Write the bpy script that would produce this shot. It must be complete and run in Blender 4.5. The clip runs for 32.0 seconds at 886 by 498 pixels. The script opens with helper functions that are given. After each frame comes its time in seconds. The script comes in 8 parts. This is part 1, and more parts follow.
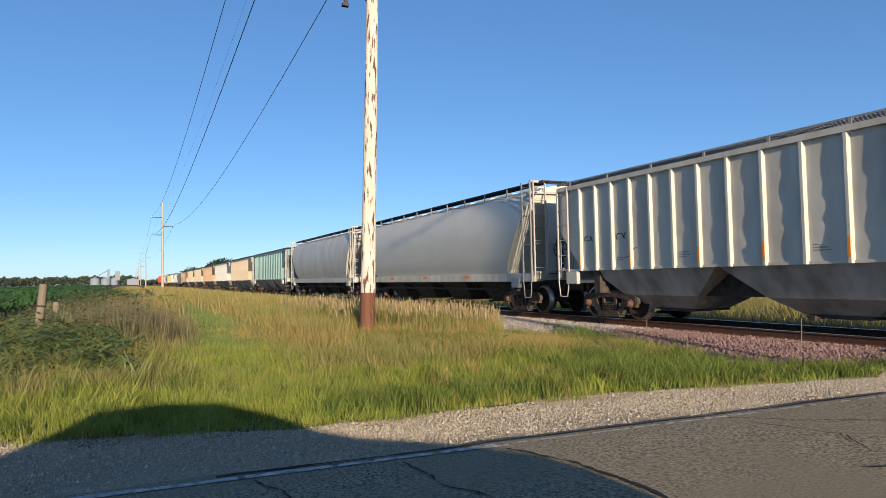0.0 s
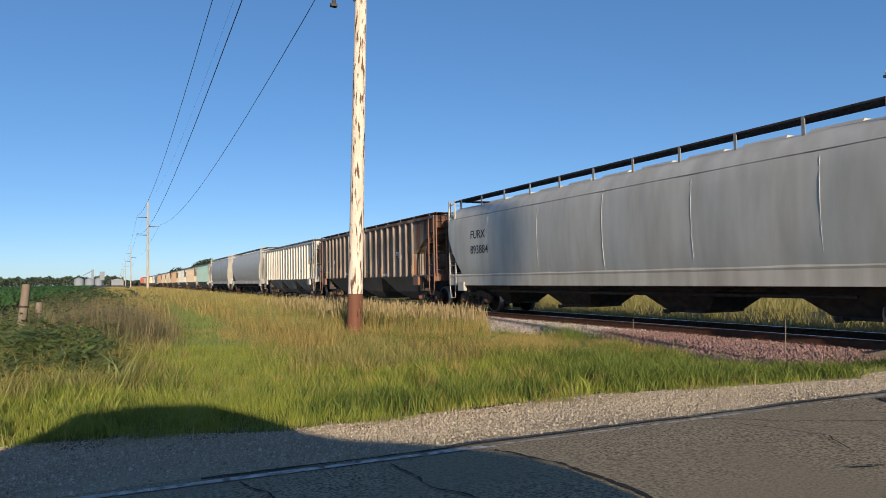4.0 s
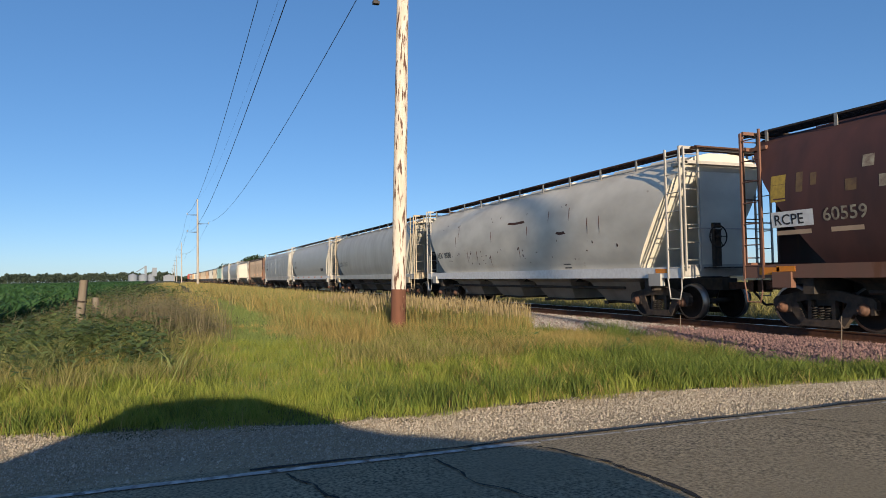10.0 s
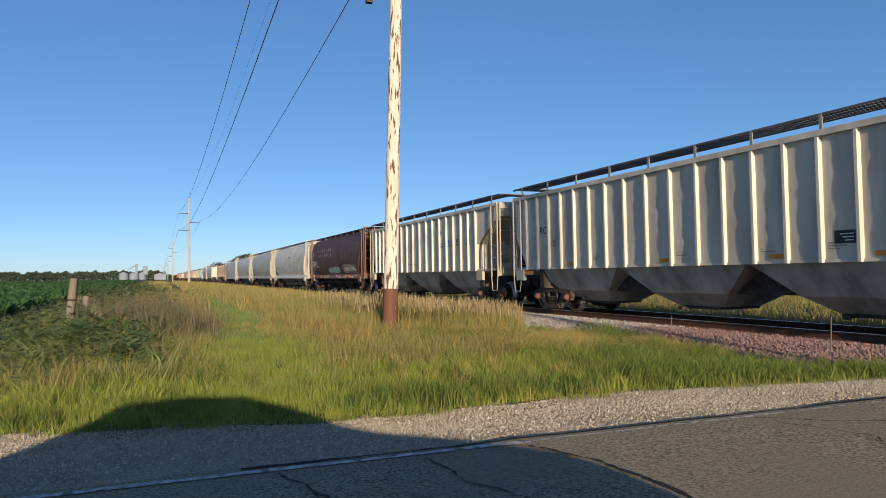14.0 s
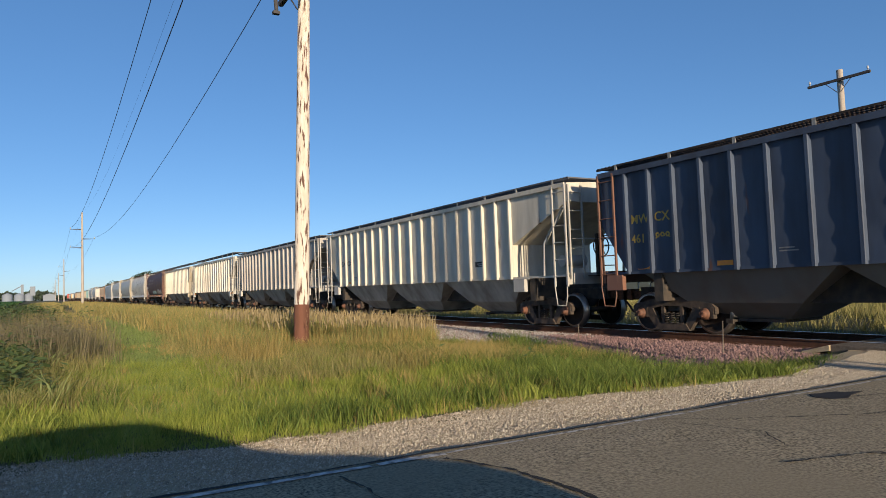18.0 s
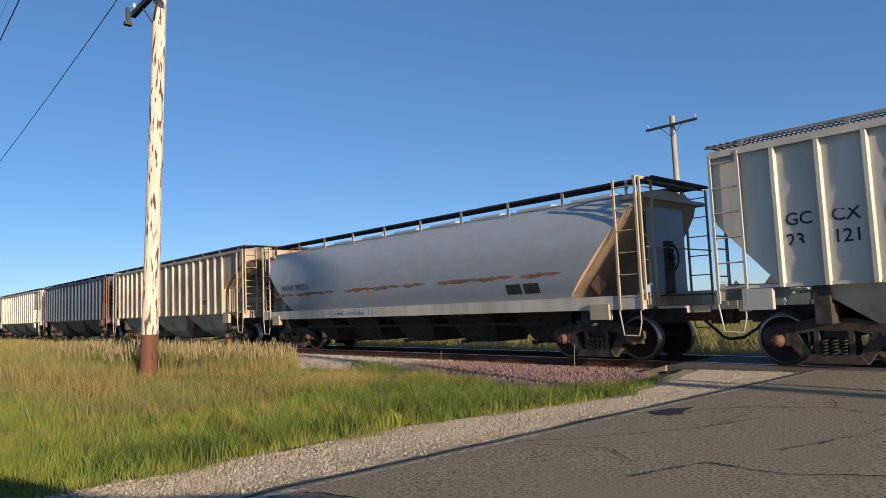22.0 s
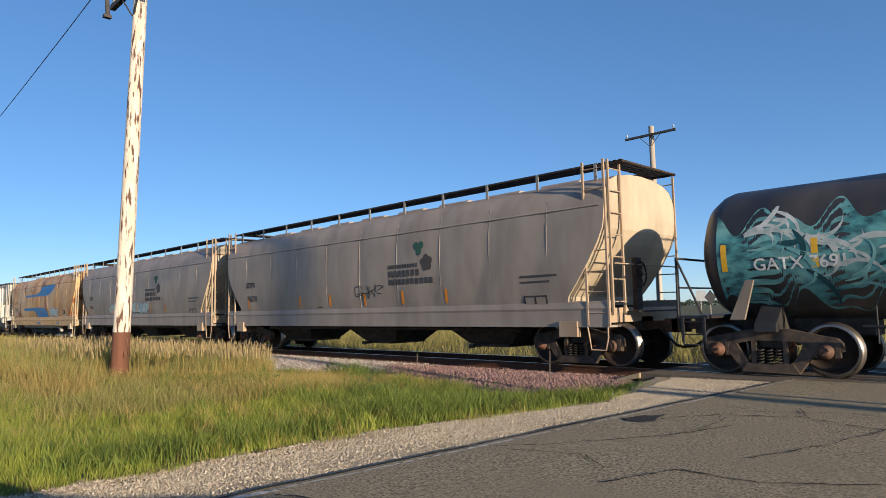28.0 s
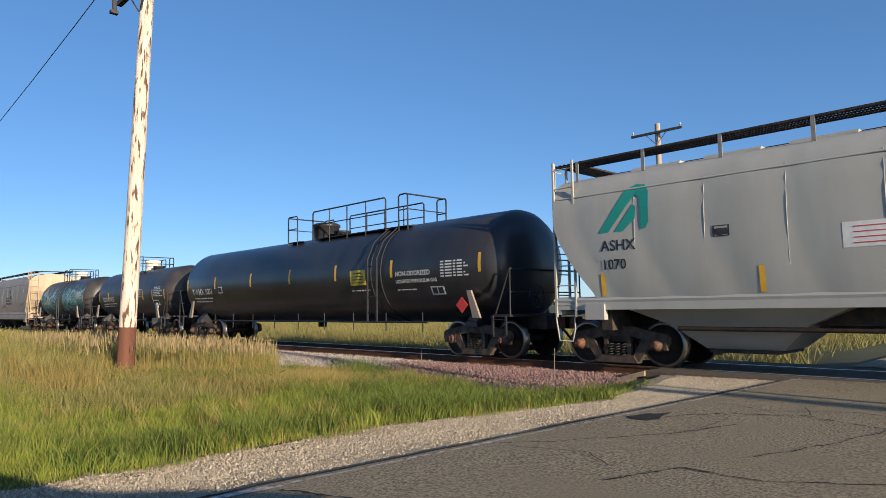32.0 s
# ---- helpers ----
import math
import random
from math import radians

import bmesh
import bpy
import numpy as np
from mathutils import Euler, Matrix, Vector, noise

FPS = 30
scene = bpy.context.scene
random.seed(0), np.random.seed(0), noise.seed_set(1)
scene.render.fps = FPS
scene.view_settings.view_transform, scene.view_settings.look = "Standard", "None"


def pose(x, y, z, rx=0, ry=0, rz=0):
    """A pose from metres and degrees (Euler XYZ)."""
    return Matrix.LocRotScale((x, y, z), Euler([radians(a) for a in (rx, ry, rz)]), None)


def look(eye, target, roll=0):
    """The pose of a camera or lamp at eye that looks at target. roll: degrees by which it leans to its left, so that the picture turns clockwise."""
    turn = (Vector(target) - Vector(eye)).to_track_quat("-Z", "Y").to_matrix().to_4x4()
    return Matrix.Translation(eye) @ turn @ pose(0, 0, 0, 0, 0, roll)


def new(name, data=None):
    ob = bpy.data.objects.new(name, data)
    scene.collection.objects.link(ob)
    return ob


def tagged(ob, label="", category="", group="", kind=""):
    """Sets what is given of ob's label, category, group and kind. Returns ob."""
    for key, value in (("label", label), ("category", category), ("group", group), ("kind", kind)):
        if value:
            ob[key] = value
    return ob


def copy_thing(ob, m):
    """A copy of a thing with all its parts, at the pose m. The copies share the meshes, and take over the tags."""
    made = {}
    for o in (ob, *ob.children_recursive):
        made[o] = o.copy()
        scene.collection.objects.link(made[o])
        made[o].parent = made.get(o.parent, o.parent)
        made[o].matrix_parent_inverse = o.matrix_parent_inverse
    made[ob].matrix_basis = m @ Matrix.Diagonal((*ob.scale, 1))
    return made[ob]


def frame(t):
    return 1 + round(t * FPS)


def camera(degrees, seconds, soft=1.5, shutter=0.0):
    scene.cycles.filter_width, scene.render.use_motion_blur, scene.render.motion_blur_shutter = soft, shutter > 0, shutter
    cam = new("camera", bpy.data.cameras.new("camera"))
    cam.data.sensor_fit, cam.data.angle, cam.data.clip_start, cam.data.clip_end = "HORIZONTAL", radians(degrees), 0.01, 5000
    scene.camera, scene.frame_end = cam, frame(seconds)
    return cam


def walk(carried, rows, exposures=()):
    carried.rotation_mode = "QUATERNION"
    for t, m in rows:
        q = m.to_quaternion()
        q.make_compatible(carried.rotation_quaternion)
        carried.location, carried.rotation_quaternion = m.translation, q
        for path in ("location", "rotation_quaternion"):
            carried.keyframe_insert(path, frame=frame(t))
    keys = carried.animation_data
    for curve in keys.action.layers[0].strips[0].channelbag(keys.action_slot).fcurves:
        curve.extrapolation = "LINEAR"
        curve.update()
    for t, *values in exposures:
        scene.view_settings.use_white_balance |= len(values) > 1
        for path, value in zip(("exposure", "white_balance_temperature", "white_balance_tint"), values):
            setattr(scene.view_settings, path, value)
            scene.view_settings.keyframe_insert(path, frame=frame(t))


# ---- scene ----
cam = camera(67.75, 32.0, soft=0.9)
EYE = (0.0, 0.0, 1.28)
# seconds, tilt, lean, turn of the hand-held camera
TURNS = [
    (0, 92.44, 1.19, -25.25),
    (0.5, 92.42, 1.29, -25.34),
    (1, 92.36, 1.00, -26.13),
    (1.5, 92.25, 1.00, -26.59),
    (2, 92.36, 0.76, -26.31),
    (2.5, 92.29, 0.85, -26.57),
    (3, 92.38, 1.19, -26.57),
    (3.5, 92.52, 1.10, -26.58),
    (5.5, 92.23, 0.90, -25.09),
    (6, 91.92, 0.85, -24.94),
    (6.5, 92.12, 1.53, -24.62),
    (7, 91.60, 1.73, -23.81),
    (7.5, 92.04, 1.59, -22.65),
    (8, 92.31, 1.60, -22.35),
    (8.5, 92.41, 1.70, -22.28),
    (9, 92.52, 1.55, -22.64),
    (9.5, 92.27, 1.14, -22.79),
    (10, 92.22, 1.09, -22.62),
    (10.5, 92.16, 0.74, -22.32),
    (11, 92.14, 1.55, -21.24),
    (11.5, 92.09, 0.74, -21.87),
    (12, 91.79, 1.12, -22.91),
    (12.5, 91.92, 0.82, -23.20),
    (13, 92.08, 0.88, -23.16),
    (13.5, 92.14, 0.83, -23.28),
    (15.5, 92.19, 1.20, -23.16),
    (16, 92.23, 1.30, -23.50),
    (16.5, 92.22, 1.94, -25.59),
    (17, 92.39, 1.78, -27.48),
    (17.5, 92.78, 2.01, -28.51),
    (18, 93.14, 2.05, -30.85),
    (18.5, 93.56, 1.96, -32.48),
    (19, 93.79, 1.61, -32.77),
    (19.5, 93.88, 1.05, -33.87),
    (20, 94.73, 1.03, -35.17),
    (20.5, 94.67, 1.23, -36.74),
    (21, 94.44, 1.51, -39.20),
    (21.5, 94.69, 2.35, -41.61),
    (22, 95.03, 2.38, -42.61),
    (22.5, 95.22, 2.48, -42.85),
    (23, 95.31, 2.66, -43.04),
    (23.5, 95.40, 2.35, -43.27),
    (24, 95.27, 1.99, -43.35),
    (24.5, 95.23, 1.79, -42.92),
    (26.5, 95.02, 1.83, -44.81),
    (27, 94.99, 1.54, -44.86),
    (27.5, 95.01, 1.51, -44.79),
    (28, 95.27, 1.22, -44.58),
    (28.5, 95.18, 1.20, -44.43),
    (29, 95.09, 0.90, -44.35),
    (29.5, 95.03, 1.12, -43.94),
    (30, 94.93, 0.81, -43.91),
    (30.5, 94.96, 0.66, -43.89),
    (31, 94.91, 0.69, -43.88),
    (31.5, 94.97, 0.84, -44.10),
    (32, 95.01, 0.91, -44.17),
]
walk(cam, [(t, pose(*EYE, a, b, c)) for t, a, b, c in TURNS], exposures=[(t, e - 0.1, 6350, 10) for t, e in ((0, 0.74), (1, 0.57), (3, 0.58), (6, 0.55), (19, 0.55), (23, 0.62), (28, 0.76), (32, 0.76))])

# ---- light: a low evening sun behind the camera, clear sky ----
SUN_EL, SUN_FROM = radians(11.5), (-0.155, -1.0)
world = bpy.data.worlds.new("sky")
scene.world = world
world.use_nodes = True
wn = world.node_tree
wn.nodes.clear()
sky = wn.nodes.new("ShaderNodeTexSky")
sky.sky_type, sky.sun_disc = "NISHITA", False
sky.sun_elevation, sky.sun_rotation = SUN_EL, math.atan2(SUN_FROM[0], SUN_FROM[1])
sky.air_density, sky.dust_density, sky.ozone_density = 0.6, 0.35, 3.3
bg = wn.nodes.new("ShaderNodeBackground")
bg.inputs[1].default_value = 0.15
wo = wn.nodes.new("ShaderNodeOutputWorld")
hs = wn.nodes.new("ShaderNodeHueSaturation")
hs.inputs["Hue"].default_value, hs.inputs["Saturation"].default_value = 0.505, 1.24
hs.inputs["Value"].default_value = 1.22
even = wn.nodes.new("ShaderNodeGamma")
even.inputs["Gamma"].default_value = 0.66
wn.links.new(sky.outputs[0], even.inputs["Color"])
wn.links.new(even.outputs[0], hs.inputs["Color"])
wn.links.new(hs.outputs[0], bg.inputs[0])
wn.links.new(bg.outputs[0], wo.inputs[0])
sun_data = bpy.data.lights.new("sun", "SUN")
sun_data.energy, sun_data.angle, sun_data.color = 5.0, radians(0.55), (1.0, 0.8, 0.56)
sun = new("sun", sun_data)
sd = Vector((SUN_FROM[0], SUN_FROM[1], math.tan(SUN_EL) * math.hypot(*SUN_FROM))).normalized()
sun.matrix_world = look(sd * 100, (0, 0, 0))

# ---- materials ----
MATS = {}


def mat(name, color, rough=0.7, metal=0.0, color2=None, scale=6.0, amount=0.5, bump=0.0, bscale=60.0,
        streak=1.0, spots=None, spot_level=0.62, spot_scale=3.0, island=0.0, obj_rand=0.0, spec=0.3, coords="Object", third=None, third_scale=0.6):
    """A paint, wood, stone or leaf surface: base colour, grain, stains with a shape of their own, fine relief."""
    if name in MATS:
        return MATS[name]
    m = bpy.data.materials.new(name)
    m.use_nodes = True
    nt = m.node_tree
    N, L = nt.nodes, nt.links
    p = N["Principled BSDF"]
    p.inputs["Roughness"].default_value = rough
    p.inputs["Metallic"].default_value = metal
    p.inputs["Specular IOR Level"].default_value = spec
    tc = N.new("ShaderNodeTexCoord")
    mp = N.new("ShaderNodeMapping")
    mp.inputs["Scale"].default_value = (1, 1, 1 / streak)
    L.new(tc.outputs[coords], mp.inputs[0])
    c2 = color2 or tuple(c * 0.6 for c in color)

    def noise_fac(sc, lo, hi, detail=6.0):
        n = N.new("ShaderNodeTexNoise")
        n.inputs["Scale"].default_value, n.inputs["Detail"].default_value = sc, detail
        L.new(mp.outputs[0], n.inputs["Vector"])
        r = N.new("ShaderNodeMapRange")
        r.inputs[1].default_value, r.inputs[2].default_value = lo, hi
        L.new(n.outputs["Fac"], r.inputs[0])
        return r.outputs[0]

    def blend(a, b, fac):
        x = N.new("ShaderNodeMix")
        x.data_type = "RGBA"
        for sock, v in ((x.inputs["A"], a), (x.inputs["B"], b)):
            if isinstance(v, tuple):
                sock.default_value = (*v, 1)
            else:
                L.new(v, sock)
        L.new(fac, x.inputs["Factor"])
        return x.outputs["Result"]

    def times(sock, k):
        x = N.new("ShaderNodeMath")
        x.operation = "MULTIPLY"
        L.new(sock, x.inputs[0])
        x.inputs[1].default_value = k
        return x.outputs[0]

    col = blend(color, c2, times(noise_fac(scale, 0.35, 0.7), amount))
    if third:
        col = blend(col, third, times(noise_fac(third_scale, 0.42, 0.62, 3.0), 0.7))
    if spots:
        col = blend(col, spots, noise_fac(spot_scale, spot_level, spot_level + 0.08, 10.0))
    if island:
        g = N.new("ShaderNodeNewGeometry")
        col = blend(col, c2, times(g.outputs["Random Per Island"], island))
    if obj_rand:
        g = N.new("ShaderNodeObjectInfo")
        col = blend(col, c2, times(g.outputs["Random"], obj_rand))
    L.new(col, p.inputs["Base Color"])
    if bump:
        b = N.new("ShaderNodeBump")
        b.inputs["Strength"].default_value, b.inputs["Distance"].default_value = min(1.0, bump), 0.02
        n = N.new("ShaderNodeTexNoise")
        n.inputs["Scale"].default_value, n.inputs["Detail"].default_value = bscale, 4
        L.new(tc.outputs[coords], n.inputs["Vector"])
        L.new(n.outputs["Fac"], b.inputs["Height"])
        L.new(b.outputs[0], p.inputs["Normal"])
    MATS[name] = m
    return m


def paint(name, color, dirt=(0.12, 0.09, 0.06), amount=0.35, rust=0.66, rough=0.5, streak=5.0, scale=2.2, metal=0.0):
    return mat(name, color, rough, metal, color2=dirt, scale=scale, amount=amount, streak=streak,
               spots=(0.16, 0.07, 0.035) if rust < 0.9 else None, spot_level=rust, spot_scale=2.6, bump=0.15, bscale=5.0, obj_rand=0.1)


def leafy(name, color, color2, island=0.9, trans=0.35):
    """Leaves and blades: a little light passes through."""
    if name in MATS:
        return MATS[name]
    m = mat(name, color, 0.6, color2=color2, scale=5.5, amount=0.9, island=island, spec=0.2, third=tuple(0.45 * c for c in color), third_scale=2.2)
    nt = m.node_tree
    p = nt.nodes["Principled BSDF"]
    tr = nt.nodes.new("ShaderNodeBsdfTranslucent")
    mx = nt.nodes.new("ShaderNodeMixShader")
    mx.inputs[0].default_value = trans
    nt.links.new(p.inputs["Base Color"].links[0].from_socket, tr.inputs[0])
    nt.links.new(p.outputs[0], mx.inputs[1])
    nt.links.new(tr.outputs[0], mx.inputs[2])
    nt.links.new(mx.outputs[0], nt.nodes["Material Output"].inputs[0])
    return m


# ---- mesh building ----
class Build:
    """Collects boxes, tubes, prisms and sheets into one mesh."""

    def __init__(self):
        self.v, self.f, self.s = [], [], []

    def add(self, verts, faces, smooth=False):
        o = len(self.v)
        self.v += [tuple(p) for p in verts]
        self.f += [tuple(i + o for i in q) for q in faces]
        self.s += [smooth] * len(faces)
        return self

    def box(self, x0, x1, y0, y1, z0, z1):
        v = [(x, y, z) for x in (x0, x1) for y in (y0, y1) for z in (z0, z1)]
        return self.add(v, [(0, 1, 3, 2), (4, 6, 7, 5), (0, 4, 5, 1), (2, 3, 7, 6), (0, 2, 6, 4), (1, 5, 7, 3)])

    def prism(self, poly, axis, a, b):
        """poly in the two other axes (in x, y, z order), drawn out along axis from a to b."""
        def put(p, w):
            q = list(p)
            q.insert(axis, w)
            return q
        n = len(poly)
        v = [put(p, a) for p in poly] + [put(p, b) for p in poly]
        f = [tuple(range(n))[::-1], tuple(range(n, 2 * n))] + [(i, (i + 1) % n, n + (i + 1) % n, n + i) for i in range(n)]
        return self.add(v, f)

    def tube(self, pts, r, n=6, r2=None, caps=True, smooth=True):
        pts = [Vector(p) for p in pts]
        rings = []
        for i, p in enumerate(pts):
            d = (pts[min(i + 1, len(pts) - 1)] - pts[max(i - 1, 0)]).normalized()
            a = d.orthogonal().normalized() if i == 0 else (a - d * a.dot(d)).normalized()
            b = d.cross(a)
            k = i / max(1, len(pts) - 1)
            rr = r + ((r2 if r2 is not None else r) - r) * k
            rings.append([p + (a * math.cos(t) + b * math.sin(t)) * rr for t in (math.tau * j / n for j in range(n))])
        v = [p for ring in rings for p in ring]
        f = [(i * n + j, i * n + (j + 1) % n, (i + 1) * n + (j + 1) % n, (i + 1) * n + j) for i in range(len(pts) - 1) for j in range(n)]
        self.add(v, f, smooth)
        if caps:
            self.add(rings[0], [tuple(range(n))[::-1]])
            self.add(rings[-1], [tuple(range(n))])
        return self

    def lathe(self, prof, axis_pt, axis, n=20, smooth=True):
        """prof: (along, radius) pairs turned about the axis ('x', 'y' or 'z') through axis_pt."""
        k = "xyz".index(axis)
        o1, o2 = (k + 1) % 3, (k + 2) % 3
        v = []
        for along, r in prof:
            for j in range(n):
                q = list(axis_pt)
                q[k] += along
                q[o1] += r * math.cos(math.tau * j / n)
                q[o2] += r * math.sin(math.tau * j / n)
                v.append(q)
        f = [(i * n + j, i * n + (j + 1) % n, (i + 1) * n + (j + 1) % n, (i + 1) * n + j) for i in range(len(prof) - 1) for j in range(n)]
        self.add(v, f, smooth)
        return self

    def grid(self, fn, nu, nv, smooth=True):
        v = [fn(i / nu, j / nv) for i in range(nu + 1) for j in range(nv + 1)]
        w = nv + 1
        return self.add(v, [(i * w + j, (i + 1) * w + j, (i + 1) * w + j + 1, i * w + j + 1) for i in range(nu) for j in range(nv)], smooth)

    def mesh(self, name, material):
        me = bpy.data.meshes.new(name)
        me.from_pydata(self.v, [], self.f)
        me.polygons.foreach_set("use_smooth", self.s)
        me.materials.append(material)
        me.update()
        return me


def part(name, data, material, parent, label="", at=None):
    """One mesh object under a thing or a part; data: a Build or a mesh that is shared."""
    me = data.mesh(name, material) if isinstance(data, Build) else data
    ob = new(name, me)
    ob.parent = parent
    if at is not None:
        ob.matrix_basis = at
    if label:
        ob["label"] = label
    return ob


def thing(name, label, category, group="", at=None, kind=""):
    ob = new(name)
    if at is not None:
        ob.matrix_basis = at
    return tagged(ob, label, category, group, kind)


def solid(name, data, material, label, category="", kind="", group=""):
    return tagged(new(name, data.mesh(name, material) if isinstance(data, Build) else data), label, category, group, kind)


WORDS = {}


def lettering(text, size, material, bold=0.0):
    key = (text, size, material.name)
    if key not in WORDS:
        cu = bpy.data.curves.new("lettering", "FONT")
        cu.body, cu.size, cu.resolution_u, cu.offset, cu.align_x = text, size, 3, bold, "LEFT"
        tmp = bpy.data.objects.new("lettering", cu)
        me = bpy.data.meshes.new_from_object(tmp)
        bpy.data.objects.remove(tmp)
        bpy.data.curves.remove(cu)
        me.materials.clear()
        me.materials.append(material)
        WORDS[key] = me
    return WORDS[key].copy()

STEEL_DARK = mat("dark_steel", (0.03, 0.028, 0.026), 0.65, 0.3, color2=(0.09, 0.055, 0.035), scale=9, amount=0.8, bump=0.3)
RUSTY = mat("rusty_steel", (0.13, 0.06, 0.035), 0.8, 0.2, color2=(0.05, 0.03, 0.02), scale=14, amount=0.9, bump=0.4)
WHEEL = mat("wheel_steel", (0.05, 0.036, 0.03), 0.6, 0.5, color2=(0.03, 0.025, 0.02), scale=8, amount=0.7)
TREAD = mat("worn_wheel_rim", (0.3, 0.28, 0.26), 0.35, 0.9, color2=(0.25, 0.2, 0.16), scale=20)
BEARING = mat("bearing_cap", (0.2, 0.09, 0.055), 0.7, 0.1, color2=(0.07, 0.05, 0.04), scale=20, obj_rand=0.7)
# grime, with the shade under the cars put into the near-black base
UNDER = mat("shaded_grimy_underframe", (0.035, 0.033, 0.031), 0.8, 0.0, color2=(0.1, 0.075, 0.055), scale=5, amount=0.7, bump=0.3)
ORANGE = mat("orange_reflector", (0.75, 0.25, 0.02), 0.35, color2=(0.5, 0.2, 0.05), scale=12, amount=0.5)
YELLOW = mat("yellow_reflector", (0.8, 0.45, 0.03), 0.35, color2=(0.55, 0.3, 0.05), scale=12, amount=0.4)
BLACK_INK = mat("black_stencil", (0.025, 0.025, 0.03), 0.6, color2=(0.08, 0.08, 0.08), scale=15, amount=0.6)
WHITE_INK = mat("white_stencil", (0.75, 0.75, 0.72), 0.6, color2=(0.4, 0.4, 0.4), scale=15, amount=0.5)
YELLOW_INK = mat("yellow_stencil", (0.8, 0.55, 0.06), 0.5, color2=(0.6, 0.4, 0.08), scale=15, amount=0.6)
BLUE_INK = mat("blue_stencil", (0.05, 0.13, 0.36), 0.6, color2=(0.12, 0.16, 0.25), scale=15, amount=0.6)
RED_INK = mat("red_sign", (0.6, 0.04, 0.04), 0.5, color2=(0.4, 0.1, 0.1), scale=15)
GREY_INK = mat("faded_grey_stencil", (0.2, 0.2, 0.2), 0.6, color2=(0.32, 0.31, 0.3), scale=15, amount=0.6)
WHITE_PLATE = mat("white_plate", (0.75, 0.75, 0.73), 0.5, color2=(0.5, 0.48, 0.45), scale=10, amount=0.4)

# ---- train: sizes in metres over the rail ----
TRACK_X = 13.25
SPEED_KNOTS = [(0, 10.4), (3, 10.65), (7, 10.9), (12, 11.05), (18, 11.18), (23, 11.45), (28, 11.8), (32, 11.85)]


def travelled(t):
    """Metres that the train has gone by t."""
    ks = [k for k, _ in SPEED_KNOTS]
    vs = [v for _, v in SPEED_KNOTS]
    n = 64
    return sum(float(np.interp((i + 0.5) * t / n, ks, vs)) * t / n for i in range(n))


SPRING = mat("grimy_spring_steel", (0.06, 0.052, 0.045), 0.7, 0.2, color2=(0.03, 0.028, 0.026), scale=12)
# the galvanised walk again, darkened for its shaded underside
WALK_DARK = mat("shaded_roof_walk", (0.13, 0.13, 0.135), 0.6, 0.2, color2=(0.07, 0.068, 0.066), scale=3, amount=0.7)
WALK = mat("galvanised_roof_walk", (0.3, 0.3, 0.29), 0.6, 0.2, color2=(0.14, 0.135, 0.13), scale=3, amount=0.7)


def wheel_mesh():
    b = Build()
    b.lathe([(0.0, 0.0), (0.0, 0.12), (0.03, 0.2), (0.045, 0.36), (-0.02, 0.39), (-0.02, 0.45)], (0, 0, 0), "x", 24)
    b.lathe([(0.145, 0.452), (0.145, 0.39), (0.07, 0.36), (0.08, 0.18), (0.12, 0.12), (0.12, 0.0)], (0, 0, 0), "x", 24)
    return b.mesh("wheel", WHEEL)


def rim_mesh():
    b = Build()
    b.lathe([(-0.022, 0.405), (-0.022, 0.455), (0.09, 0.458), (0.11, 0.485), (0.14, 0.482), (0.147, 0.45)], (0, 0, 0), "x", 28)
    return b.mesh("rim", TREAD)


def side_frame_mesh():
    """Cast side frame with its two pedestal jaws and a window on each side of the springs."""
    b = Build()
    top = [(-1.14, 0.6), (-1.06, 0.68), (-0.8, 0.72), (-0.35, 0.82), (0.35, 0.82), (0.8, 0.72), (1.06, 0.68), (1.14, 0.6)]
    low = [(1.14, 0.46), (1.02, 0.42), (0.78, 0.52), (0.3, 0.62), (-0.3, 0.62), (-0.78, 0.52), (-1.02, 0.42), (-1.14, 0.46)]
    b.prism(top + low, 0, -0.06, 0.06)
    for s in (-1, 1):
        b.prism([(s * 0.84, 0.6), (s * 0.6, 0.64), (s * 0.3, 0.12), (s * 0.48, 0.1)], 0, -0.06, 0.06)
        b.prism([(s * 1.1, 0.6), (s * 1.02, 0.6), (s * 1.02, 0.36), (s * 1.1, 0.36)], 0, -0.07, 0.05)
        b.prism([(s * 0.76, 0.6), (s * 0.7, 0.6), (s * 0.7, 0.36), (s * 0.76, 0.36)], 0, -0.07, 0.05)
        b.prism([(s * 0.3, 0.7), (s * 0.22, 0.7), (s * 0.22, 0.2), (s * 0.3, 0.2)], 0, -0.06, 0.06)
    b.prism([(-0.48, 0.08), (0.48, 0.08), (0.38, 0.23), (-0.38, 0.23)], 0, -0.09, 0.08)
    return b.mesh("side_frame", STEEL_FRAME)


def spring_mesh():
    b = Build()
    pts = [(0.055 * math.cos(a), 0.055 * math.sin(a), 0.22 + 0.26 * a / (math.tau * 5)) for a in (math.tau * i / 8 for i in range(41))]
    b.tube(pts, 0.013, 4)
    return b.mesh("spring", SPRING)


def bearing_mesh():
    b = Build()
    b.lathe([(-0.2, 0.0), (-0.2, 0.06), (-0.17, 0.085), (-0.12, 0.095), (-0.11, 0.125), (0.0, 0.13)], (0, 0, 0), "x", 14)
    for k in range(3):
        a = math.tau * k / 3 + 0.5
        b.box(-0.215, -0.19, 0.05 * math.cos(a) - 0.014, 0.05 * math.cos(a) + 0.014, 0.05 * math.sin(a) - 0.014, 0.05 * math.sin(a) + 0.014)
    return b.mesh("bearing", BEARING)


